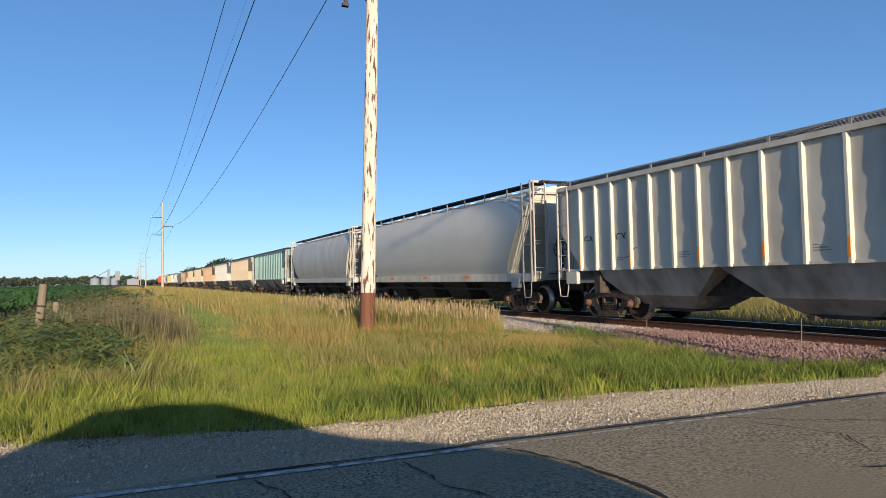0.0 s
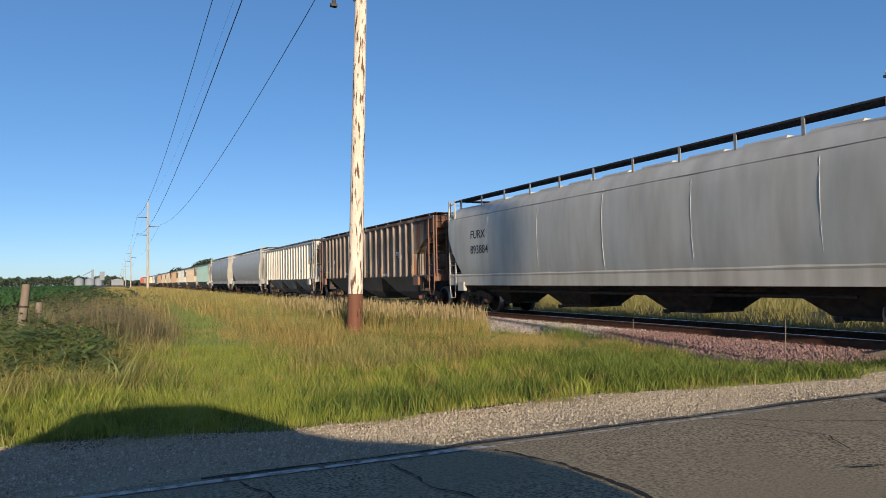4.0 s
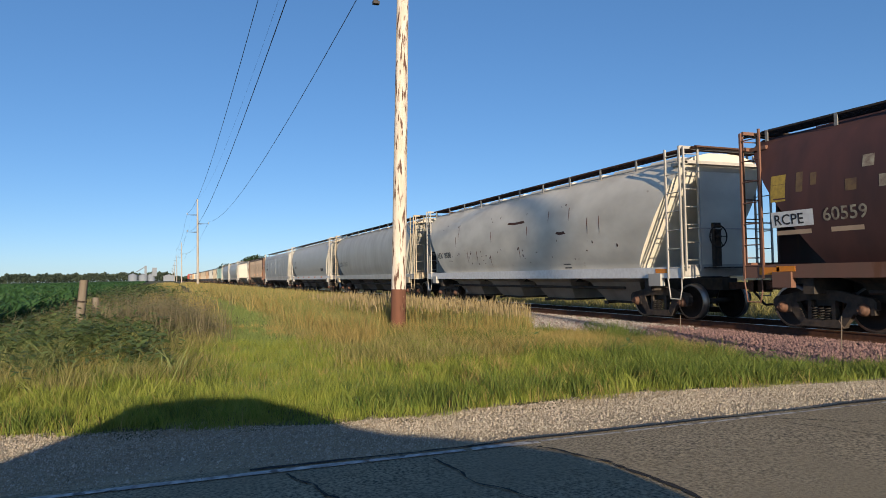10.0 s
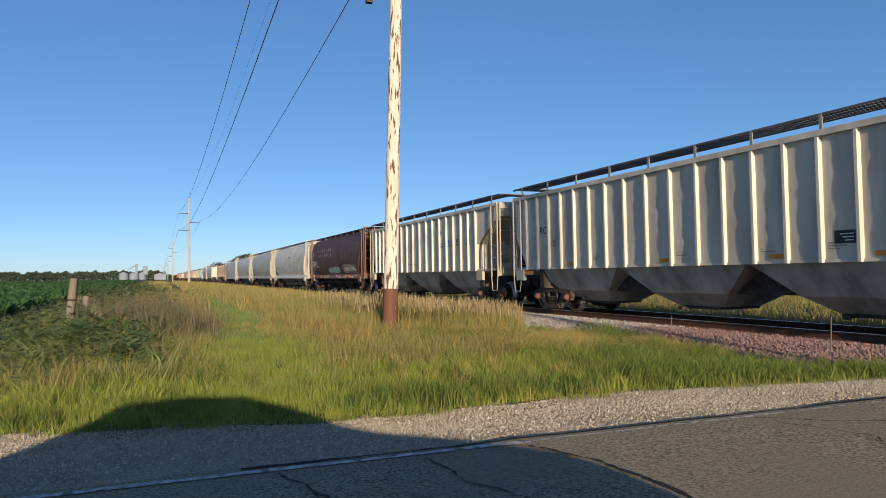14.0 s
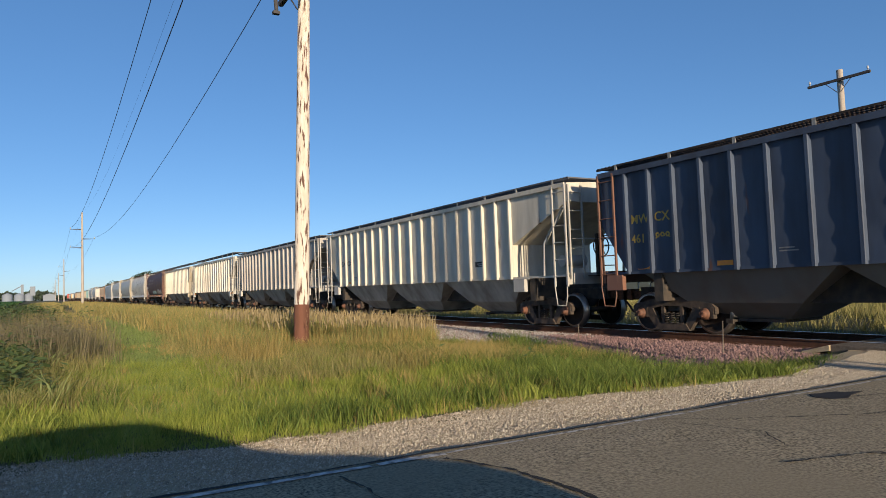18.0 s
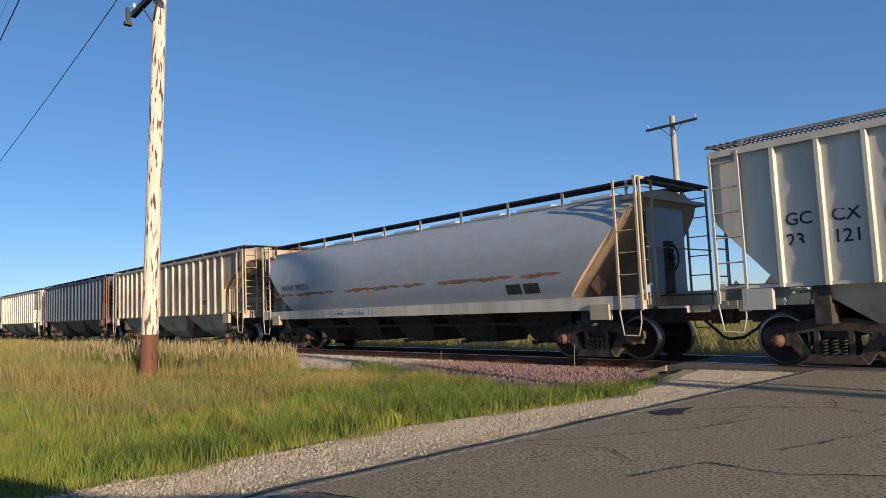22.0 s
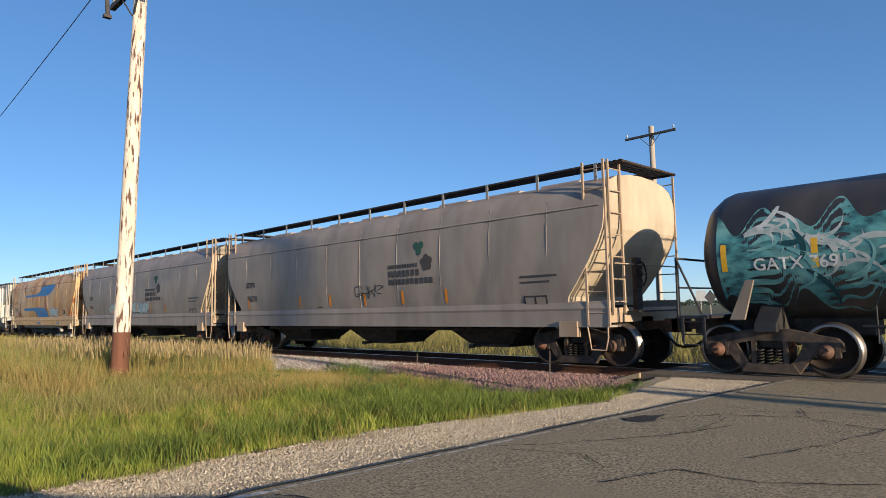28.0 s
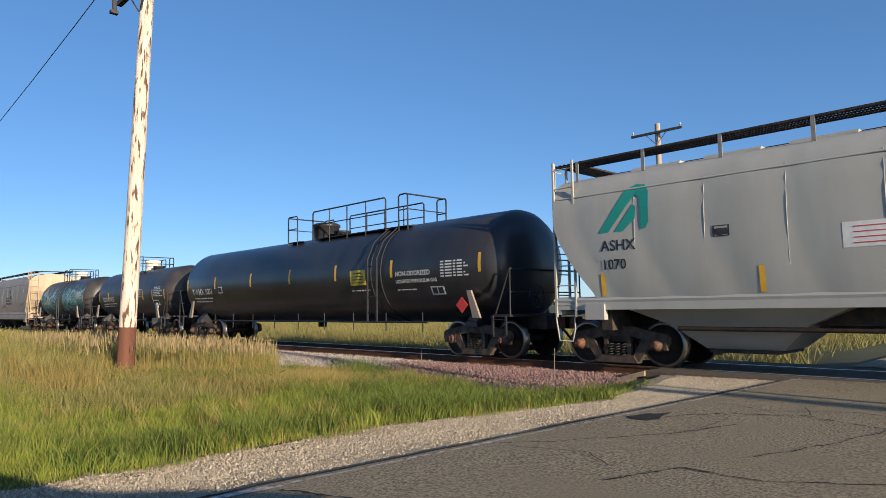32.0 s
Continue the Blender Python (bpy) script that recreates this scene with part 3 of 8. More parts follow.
def smooth_hopper(label, color, post, length, kind, sill_paint=None, marks=(), stickers=(), far=False, board=None, bay=None,
                  seams=0, sticker_tall=False, bays=4, plates=(), sill_low=None, board_z=None, squat=1.0, pitch=None, gusset=None, end_in=1.0, tall_ink=None, sill_top=None, rail_z=3.55, crown=1.0, post_step=1.55):
    """A covered hopper with smooth sides: 'round' has slanting crescent ends, 'tub' a vertical-sided body on a deep sill."""
    car = thing("covered_hopper_car", label, "train car", "cars of the train")
    ye = length / 2 - (0.95 if kind == "round" else 0.7)
    if kind == "round":
        sec = [(1.3, 1.3), (1.4, 1.48), (1.48, 1.7), (1.54, 2.0), (1.575, 2.35), (1.6, 2.7), (1.58, 3.0), (1.52, 3.35), (1.4, 3.7), (1.22, 3.98), (0.95, 4.15), (0.5, 4.25), (0.0, 4.27)]
        sec = [(x, 1.3 + (z - 1.3) * squat) for x, z in sec]
        sill0, sill1, zb, zr = 1.08, 1.36, 1.3 + 3.1 * squat, 1.3 + 2.75 * squat
        ze = 1.3 + 2.7 * squat
        def ends(z):
            return ye - 0.1 - 1.75 * min(1.0, max(0.0, (ze - z) / (ze - 1.35))) ** 1.15
    else:
        sec = [(1.5, 1.3), (1.54, 1.5), (1.57, 1.8), (1.6, 2.2), (1.6, 2.6), (1.59, 2.9), (1.58, 3.2), (1.54, 3.5), (1.46, 3.72), (1.3, 3.9), (1.0, 4.02), (0.5, 4.1), (0.0, 4.12)]
        sec = [(x, z if z < 2.6 else 2.6 + (z - 2.6) * crown) for x, z in sec]
        sill0, sill1, zb, zr = 1.0, 1.32, 4.36, 2.6 + 1.35 * crown
        def ends(z):
            return ye - end_in * min(1.0, max(0.0, (3.05 - z) / 1.6)) ** 1.4
    truck_in = 2.4 if kind == "round" else 1.85
    sill0, sill1, zb = sill_low or sill0, sill_top or sill1, board_z or zb - 0.05
    if seams:
        pitch = pitch or (2 * ye - 3.0) / seams
    def bulge(k, z):
        # sheets belly out a little between the seams
        return 0.016 * abs(math.sin(math.pi * (k * ye / pitch + (0.5 if seams % 2 == 0 else 0.0)))) ** 0.7 - 0.004
    n = 10 if far else (seams + 2) * 8 if seams else 44
    SURF[car.name] = lambda y, z: side_x(sec, z) + (max(bulge(max(-1, min(1, (y + d) / ends(z))), z) for d in (-0.16, 0.0, 0.16)) if seams else 0.0)
    part("shell", shell(sec, ends, n, bulge if seams and not far else None), color, car)
    for s in (-1, 1):
        part("end_sheet", end_sheet(sec, ends, s), gusset or color, car)
    for s in (-1, 1):
        # a channel: web outside, flanges turned in
        ch = [(1.53, sill0), (1.53, sill1), (1.3, sill1), (1.3, sill1 - 0.03), (1.47, sill1 - 0.03), (1.47, sill0 + 0.04), (1.1, sill0 + 0.04), (1.1, sill0)]
        ch = [(s * x, z) for x, z in (ch if s < 0 else ch[::-1])]
        part("side_sill", Build().prism(ch, 1, -ye, ye), sill_paint or color, car)
    if kind == "tub":
        for s in (-1, 1):
            part("rain_rail", Build().tube([(s * side_x(sec, rail_z), -ye + 0.1, rail_z), (s * side_x(sec, rail_z), ye - 0.1, rail_z)], 0.028, 4), color, car)
            part("sill_flare", Build().prism([(s * 1.53, sill1), (s * 1.545, sill1 + 0.05), (s * 1.525, max(sill1 + 0.1, 1.38)), (s * 1.4, max(sill1 + 0.12, 1.4)), (s * 1.4, sill1)][::s], 1, -ye, ye), sill_paint or color, car)
    pitch_b = 2 * (ye - 1.75) / max(1, bays)
    if bays:
        hopper_bays(car, [ye - 1.75 - (k + 0.5) * pitch_b for k in range(bays)] if kind == "round" else [0.3 + (bays - 1) * 2.2 - 4.4 * k for k in range(bays)], pitch_b / 2 if kind == "round" else 2.2, sill0 + 0.1, 0.96 if kind == "round" else 0.86, 0.4, bay or UNDER, x_top=1.4, gate=pitch_b * 0.25 if kind == "round" else 0.7)
    draft_sill(car, ye)
    running_boards(car, ye - 0.35, zb, 0.62, 1.18, zr, board or STEEL_DARK, posts=not far, bracket=WALK, gap=0.1 if far else 0.055, post_step=post_step)
    hatches(car, ye - 1.0, sec[-1][1] - 0.07, color)
    for s in (-1, 1):
        truck(car, s * (length / 2 - truck_in), far)
        if far:
            continue
        coupler(car, s * length / 2, s)
        end_gear(car, ye, s, 1.5, sill1, zb, post, brake=s < 0)
        if kind == "round":
            part("end_plate", Build().box(-0.75, 0.75, min(s * (ye - 0.25), s * (ye - 0.2)), max(s * (ye - 0.25), s * (ye - 0.2)), 1.2, zr), color, car)
            b = Build()
            for xx in (-1.3, 1.3):
                b.box(xx - 0.04, xx + 0.04, min(s * (ye - 0.5), s * ye), max(s * (ye - 0.5), s * ye), zb - 0.42, zb - 0.34)
            b.box(-1.5, 1.5, min(s * ye, s * (ye - 0.07)), max(s * ye, s * (ye - 0.07)), zb - 0.4, zb - 0.32)
            b.box(-1.5, 1.5, min(s * ye, s * (ye - 0.07)), max(s * ye, s * (ye - 0.07)), zb - 0.04, zb + 0.03)
            part("end_cage", b, post, car)
        part("jacking_pad", Build().box(-1.58, -1.44, min(s * (ye - 1.2), s * (ye - 0.75)), max(s * (ye - 1.2), s * (ye - 0.75)), sill0 - 0.2, sill0 + 0.12), post, car)
        part("bolster_web", Build().box(-1.4, 1.4, s * (length / 2 - truck_in) - 0.12, s * (length / 2 - truck_in) + 0.12, 0.75, sill0 + 0.2), UNDER, car)
    if far:
        return car
    seam = None
    for i in range(seams):
        y = (i - (seams - 1) / 2) * pitch
        if seam is None:
            seam = Build().tube([(-side_x(sec, z) - 0.002, 0, z) for z in (1.35, 1.7, 2.1, 2.6, 3.0, 3.35, 3.6)], 0.009, 4, caps=False).mesh("weld_seam", color)
        part("weld_seam", seam, None, car, at=pose(0, y, 0))
    for y, z, text, size, ink in marks:
        mark(car, "lettering", y, z, side_x(sec, z + size / 2) + 0.026, text, size, ink, lean=side_lean(sec, z + size / 2))
    for y in stickers:
        if sticker_tall:
            plate(car, "reflector", y - 0.045, y + 0.045, 1.45, 1.8 if tall_ink else 1.9, 1.6, tall_ink or YELLOW)
        else:
            plate(car, "reflector", y - 0.22, y + 0.22, sill1 - 0.15, sill1 - 0.04, 1.534, ORANGE, flush=False)
    for name, y0, y1, z0, z1, m in plates:
        plate(car, name, y0, y1, z0, z1, lift=0.003 if name == "panel_field" else -0.002, x=side_x(sec, (z0 + z1) / 2) + 0.014, material=m)
    # outlet pipes and a train line under the sill
    part("pipe", Build().tube([(-1.25, -ye + 2.6, 0.8), (-1.25, ye - 2.6, 0.8)], 0.045, 6), STEEL_DARK, car)
    return car


def tank_car(label, color, length, r, zc, marks=(), bands=(), strips=8, strip_z=None, long=False, plates=(), art=None, strip_at=None, rails=(), dome=0.15, ladder_y=0.15, dome_r=0.36):
    """A tank on stub sills with saddles, a railed top platform and end rails."""
    car = thing("tank_car", label, "train car", "cars of the train")
    half = length / 2 - 0.85
    d = 0.62
    prof = [(-half, 0.0), (-half + 0.02, r * 0.3), (-half + 0.1, r * 0.6), (-half + 0.26, r * 0.85), (-half + 0.45, r * 0.96), (-half + d, r)]
    prof = prof + [(-half + d + (2 * half - 2 * d) * i / 8, r) for i in range(1, 8)] + [(-a, b) for a, b in prof[::-1]]
    SURF[car.name] = lambda y, z: math.sqrt(max(0.05, r * r - (z - zc) ** 2))
    part("tank", Build().lathe(prof, (0, 0, zc), "y", 48), color, car)
    for y, w in bands:
        part("band", Build().lathe([(y - w / 2, r), (y - w / 2, r + 0.015), (y + w / 2, r + 0.015), (y + w / 2, r)], (0, 0, zc), "y", 48), TANK_RAIL, car)
    for s in (-1, 1):
        yt = s * (length / 2 - 2.15)
        truck(car, yt)
        coupler(car, s * length / 2, s)
        b = Build()
        b.prism([(-1.2, 0.78), (1.2, 0.78), (1.2, 0.9), (r * 0.62, zc - r * 0.76), (-r * 0.62, zc - r * 0.76), (-1.2, 0.9)], 1, yt - 0.18, yt + 0.18)
        part("saddle", b, color, car)
        part("stub_sill", Build().box(-0.3, 0.3, min(s * (length / 2 - 0.5), s * (length / 2 - 3.6)), max(s * (length / 2 - 0.5), s * (length / 2 - 3.6)), 0.7, 1.05), UNDER, car)
        for xx in (-1, 1):
            b = Build()
            b.prism([(yt + 0.25 * s, 1.0), (yt + 0.5 * s, 1.0), (yt + 0.2 * s, 1.68), (yt + 0.06 * s, 1.68)], 0, xx * 1.4 - 0.03, xx * 1.4 + 0.03)
            part("jacking_web", b, TANK_WEB, car)
        ye = s * (length / 2 - 0.7)
        part("end_platform", Build().box(-1.45, 1.45, min(ye, ye - s * 0.55), max(ye, ye - s * 0.55), 1.02, 1.08), TANK_RAIL, car)
        b = Build()
        b.tube([(-1.42, ye, 1.05), (-1.42, ye, 2.15), (1.42, ye, 2.15), (1.42, ye, 1.05)], 0.025, 5)
        b.tube([(-1.42, ye, 1.6), (1.42, ye, 1.6)], 0.018, 5)
        b.tube([(-1.42, ye, 2.15), (-1.42, ye - s * 0.45, 1.1)], 0.022, 5)
        part("end_rail", b, TANK_RAIL, car)
        stirrup(car, -1.45, ye - s * 0.3, 1.05, TANK_RAIL)
        ladder(car, "ladder", -1.47, ye - s * 0.3, 0.6, 1.05, 0.4, TANK_RAIL, rungs=2)
    brake_wheel(car, -0.5, -(length / 2 - 0.62), 1.5, -1, TANK_RAIL)
    # long side rail under the tank on hangers
    part("side_rail", Build().tube([(-1.3, -half + 2.8, 0.88), (-1.3, half - 2.8, 0.88)], 0.03, 5), TANK_RAIL, car)
    n = 9 if long else 4
    me = Build().tube([(0, 0, 0.62), (0, 0, zc - r * 0.8)], 0.018, 4).mesh("rail_hanger", TANK_RAIL)
    for i in range(n):
        part("rail_hanger", me, None, car, at=pose(-1.3, -half + 3.0 + i * (2 * half - 6.0) / (n - 1), 0))
    part("bottom_outlet", Build().lathe([(0.0, 0.0), (0.0, 0.14), (0.25, 0.16), (0.45, 0.2)], (0, 0.5, zc - r - 0.2), "z", 12), TANK_RAIL, car)
    # top platform and its valve housing
    zt = zc + r
    p0, p1 = rails[-1][1], rails[0][0]
    b = Build().prism([(-0.75, zt - 0.12), (0.75, zt - 0.12), (0.75, zt - 0.09), (-0.75, zt - 0.09)], 1, p0, dome - dome_r - 0.05)
    part("top_platform", b, TANK_RAIL, car)
    part("top_platform", Build().box(-0.75, 0.75, dome + dome_r + 0.05, p1, zt - 0.12, zt - 0.09), TANK_RAIL, car)
    part("valve_housing", Build().lathe([(-0.1, dome_r), (0.4, dome_r), (0.42, dome_r + 0.04), (0.5, dome_r + 0.04), (0.55, dome_r - 0.05), (0.57, 0.0)], (0, dome, zt - 0.03), "z", 24), BLACK_TANK if long else WHITE_PLATE, car)
    part("manway", Build().lathe([(-0.1, 0.26), (0.12, 0.26), (0.14, 0.3), (0.2, 0.3), (0.21, 0.0)], (0, dome - dome_r - 0.5, zt - 0.03), "z", 16), TANK_RAIL, car)
    foot = zc + math.sqrt(r * r - 0.78 ** 2) - 0.03
    for xx in (-0.78, 0.78):
        for y0, y1, h in rails:
            b = Build()
            hz = zt + h
            b.tube([(xx, y0, foot), (xx, y0, hz - 0.06), (xx, y0 - 0.06, hz), (xx, y1 + 0.06, hz), (xx, y1, hz - 0.06), (xx, y1, foot)], 0.025, 6)
            b.tube([(xx, y0, zt + h * 0.45), (xx, y1, zt + h * 0.45)], 0.018, 5)
            m = int((y0 - y1) / 1.1)
            for k in range(m):
                yy = y0 + (y1 - y0) * (k + 1) / (m + 1)
                b.tube([(xx, yy, foot), (xx, yy, hz)], 0.02, 5)
            part("platform_rail", b, TANK_RAIL, car)
    for y, h in ((p0, rails[-1][2]), (p1, rails[0][2])):
        b = Build().tube([(-0.78, y, zt + h - 0.02), (0.78, y, zt + h - 0.02)], 0.022, 6)
        b.tube([(-0.78, y, zt + h * 0.45), (0.78, y, zt + h * 0.45)], 0.016, 5)
        part("cross_rail", b, TANK_RAIL, car)
    ladder(car, "side_ladder", -r - 0.12, ladder_y, 0.9, zc + 0.35, 0.42, TANK_RAIL)
    for dy in (ladder_y - 0.21, ladder_y + 0.21):
        b = Build().tube([(-r - 0.12, dy, zc + 0.35), (-r * 0.9, dy, zc + r * 0.62), (-0.78, dy, foot + 0.12)], 0.022, 5)
        part("ladder_head", b, TANK_RAIL, car)
    sz = zc if strip_z is None else strip_z
    for y in strip_at or [half - 0.5 - i * (2 * half - 1.0) / (strips - 1) for i in range(strips)]:
        x = math.sqrt(r * r - (sz - zc) ** 2)
        plate(car, "reflector", y - 0.05, y + 0.05, sz - 0.24, sz + 0.24, x + 0.012, YELLOW)
    def skin(z):
        return math.sqrt(max(0.05, r * r - (z - zc) ** 2)), math.degrees(math.asin(max(-1, min(1, (zc - z) / r))))
    for y, z, text, size, ink in marks:
        x, ln = skin(z + size / 2)
        mark(car, "lettering", y, z, x + 0.015, text, size, ink, lean=ln)
    for name, y0, y1, z0, z1, m in plates:
        x, ln = skin((z0 + z1) / 2)
        if name == "data_line" and abs(y1 - y0) > 0.5:
            # a line of small print: short dashes of uneven length
            y, k = y0, 0
            while y > y1 + 0.05:
                w = (0.13, 0.24, 0.09, 0.18, 0.3)[k % 5]
                plate(car, "small_print", y, max(y1, y - w), z0, z1 - 0.012, x + 0.016, m, lift=-0.002)
                y -= w + 0.05
                k += 1
            continue
        plate(car, name, y0, y1, z0, z1, x + 0.016, m, lift=0.003 if name in ("panel_field", "yellow_panel_line") else -0.002)
    if art:
        art(car, r, zc, half)
    return car

# ---- the train, car by car from the far end to the last ----
GREY = paint("grey_car_paint", (0.58, 0.56, 0.5), amount=0.35, rust=0.72)
GREY_BLUE = paint("blue_grey_car_paint", (0.52, 0.525, 0.49), amount=0.3, rust=0.76)
SMOOTH_GREY = paint("smooth_light_grey_car_paint", (0.57, 0.57, 0.525), amount=0.08, rust=0.8, streak=0.6, scale=0.8)
GREY_DARK = paint("mid_grey_car_paint", (0.5, 0.5, 0.455), amount=0.25, rust=0.76)
PALE = paint("pale_grey_car_paint", (0.62, 0.58, 0.49), amount=0.4, rust=0.69)
BLOTCHED = paint("blotched_white_car_paint", (0.74, 0.7, 0.6), amount=0.3, rust=0.72, scale=0.7, streak=0.6)
RUST_CHIP = mat("dark_rust_chip", (0.07, 0.035, 0.025), 0.85, color2=(0.13, 0.06, 0.035), scale=20)
BAY_TAN = paint("dusty_bay_paint", (0.38, 0.34, 0.29), amount=0.4, rust=0.7)
RUST_CAR = paint("rust_streaked_brown_car_paint", (0.3, 0.25, 0.21), dirt=(0.035, 0.024, 0.02), amount=1.0, rust=0.54, streak=7, scale=2.6, rough=0.75)
MAROON = paint("faded_maroon_car_paint", (0.1, 0.045, 0.038), dirt=(0.035, 0.025, 0.025), amount=0.6, rust=0.7, rough=0.6)
NAVY = paint("weathered_dark_blue_car_paint", (0.06, 0.085, 0.135), dirt=(0.025, 0.02, 0.02), amount=0.6, rust=0.64, rough=0.6)
TAN = paint("rust_stained_tan_car_paint", (0.47, 0.42, 0.33), dirt=(0.25, 0.14, 0.075), amount=0.9, rust=0.58)
CREAM = paint("cream_car_paint", (0.6, 0.55, 0.45), amount=0.3, rust=0.7)
TEAL = paint("teal_car_paint", (0.16, 0.3, 0.31), amount=0.4, rust=0.7)
FLOW_TAN = mat("faded_orange_tan_car_paint", (0.66, 0.4, 0.16), 0.55, color2=(0.34, 0.13, 0.05), scale=1.3, amount=0.85, streak=1.5, third=(0.58, 0.47, 0.31), third_scale=0.5, spots=(0.27, 0.09, 0.035), spot_level=0.57, spot_scale=1.1, bump=0.15, bscale=5.0)
ORANGE_SILL = paint("orange_stained_sill_paint", (0.68, 0.45, 0.2), dirt=(0.35, 0.16, 0.06), amount=0.6, rust=0.72, streak=0.3, scale=3)
RUST_STRIP = mat("rust_orange_strip", (0.38, 0.16, 0.03), 0.6, color2=(0.2, 0.09, 0.03), scale=12, amount=0.6)
PIPE_GREY = paint("dull_pipe_paint", (0.42, 0.4, 0.37), amount=0.5, rust=0.68)
DUSTY = paint("dusty_taupe_car_paint", (0.34, 0.29, 0.25), dirt=(0.18, 0.15, 0.125), amount=0.55, rust=0.76, streak=3)
# end sheets paler than the sides: low sun on them put into the paint
SUNLIT_END = paint("sunlit_cream_end_paint", (0.5, 0.42, 0.31), dirt=(0.24, 0.19, 0.14), amount=0.5, rust=0.7, streak=3)
TAUPE_POST = paint("tan_grab_paint", (0.4, 0.31, 0.22), dirt=(0.2, 0.12, 0.08), amount=0.5, rust=0.66)
CLEAN = paint("clean_light_grey_car_paint", (0.43, 0.43, 0.395), amount=0.15, rust=0.9)
SLATE = paint("blue_slate_car_paint", (0.36, 0.4, 0.45), dirt=(0.26, 0.25, 0.24), amount=0.35, rust=0.8, streak=0.5)
RUST_STAIN = mat("rust_stain", (0.2, 0.09, 0.05), 0.85, color2=(0.32, 0.24, 0.2), scale=5, amount=0.8)
PEACH = paint("peach_end_paint", (0.56, 0.4, 0.27), amount=0.3, rust=0.7)
# dirty bay paint, its base darkened to stand for shade beneath the car
BAY_SHADED = paint("shaded_grimy_bay_paint", (0.16, 0.16, 0.15), amount=0.5, rust=0.75)
TANK_WEB = paint("dusty_web_paint", (0.3, 0.25, 0.2), dirt=(0.1, 0.08, 0.07), amount=0.6, rust=0.7)
MUSTARD = mat("mustard_stencil", (0.5, 0.34, 0.06), 0.6, color2=(0.2, 0.14, 0.05), scale=15, amount=0.6)
WHITE_POST = paint("white_grab_paint", (0.45, 0.44, 0.41), amount=0.3, rust=0.68)
CREAM_POST = paint("cream_grab_paint", (0.45, 0.38, 0.27), amount=0.3, rust=0.68)
BROWN_POST = paint("brown_grab_paint", (0.2, 0.1, 0.07), amount=0.4, rust=0.6)
BLACK_TANK = mat("glossy_black_tank_paint", (0.018, 0.02, 0.026), 0.32, color2=(0.05, 0.045, 0.045), scale=1.5, amount=0.5, streak=3, spec=0.5)
DUSTY_TANK = mat("dusty_black_tank_paint", (0.026, 0.027, 0.032), 0.42, color2=(0.1, 0.085, 0.072), scale=1.1, amount=0.7, streak=2, spec=0.45)
BLUE_STRIPE = mat("blue_stripe_paint", (0.03, 0.2, 0.48), 0.55, color2=(0.1, 0.2, 0.33), scale=3, amount=0.6, streak=4)
TANK_RAIL = mat("black_rail_paint", (0.018, 0.02, 0.027), 0.5, color2=(0.045, 0.04, 0.038), scale=6, amount=0.6)
MURAL = mat("teal_and_white_mural", (0.1, 0.33, 0.34), 0.5, color2=(0.015, 0.05, 0.065), scale=4.5, amount=1.0, third=(0.2, 0.42, 0.4), third_scale=1.3, streak=0.5)
MURAL_DARK = mat("dark_teal_mural_line", (0.01, 0.05, 0.06), 0.5, color2=(0.02, 0.09, 0.1), scale=5, amount=0.8)
MURAL_PALE = mat("pale_teal_mural_stroke", (0.22, 0.46, 0.44), 0.5, color2=(0.08, 0.26, 0.27), scale=5, amount=0.8)
MURAL_WHITE = mat("white_mural_foam", (0.55, 0.57, 0.54), 0.5, color2=(0.2, 0.28, 0.28), scale=5, amount=0.8)
TEAL_LOGO = mat("teal_emblem_paint", (0.02, 0.3, 0.25), 0.5, color2=(0.05, 0.25, 0.22), scale=8, amount=0.3)
GREEN_LOGO = mat("dark_green_emblem_paint", (0.03, 0.1, 0.07), 0.6, color2=(0.05, 0.08, 0.07), scale=8)
DARK_LOGO = mat("dark_emblem_paint", (0.06, 0.055, 0.055), 0.6, color2=(0.1, 0.09, 0.08), scale=8)
SPRAY = mat("blue_spray_paint", (0.06, 0.17, 0.3), 0.6, color2=(0.3, 0.36, 0.38), scale=6, amount=0.6)
SPRAY_WHITE = mat("white_spray_paint", (0.5, 0.52, 0.5), 0.6, color2=(0.25, 0.3, 0.3), scale=6, amount=0.6)
SPRAY_PALE = mat("pale_blue_spray_paint", (0.45, 0.5, 0.46), 0.6, color2=(0.22, 0.36, 0.42), scale=5, amount=0.9)
SPRAY_BLACK = mat("black_spray_paint", (0.03, 0.03, 0.035), 0.6, color2=(0.08, 0.08, 0.08), scale=6)
SPRAY_TEAL = mat("teal_spray_paint", (0.12, 0.3, 0.28), 0.6, color2=(0.25, 0.32, 0.3), scale=6)


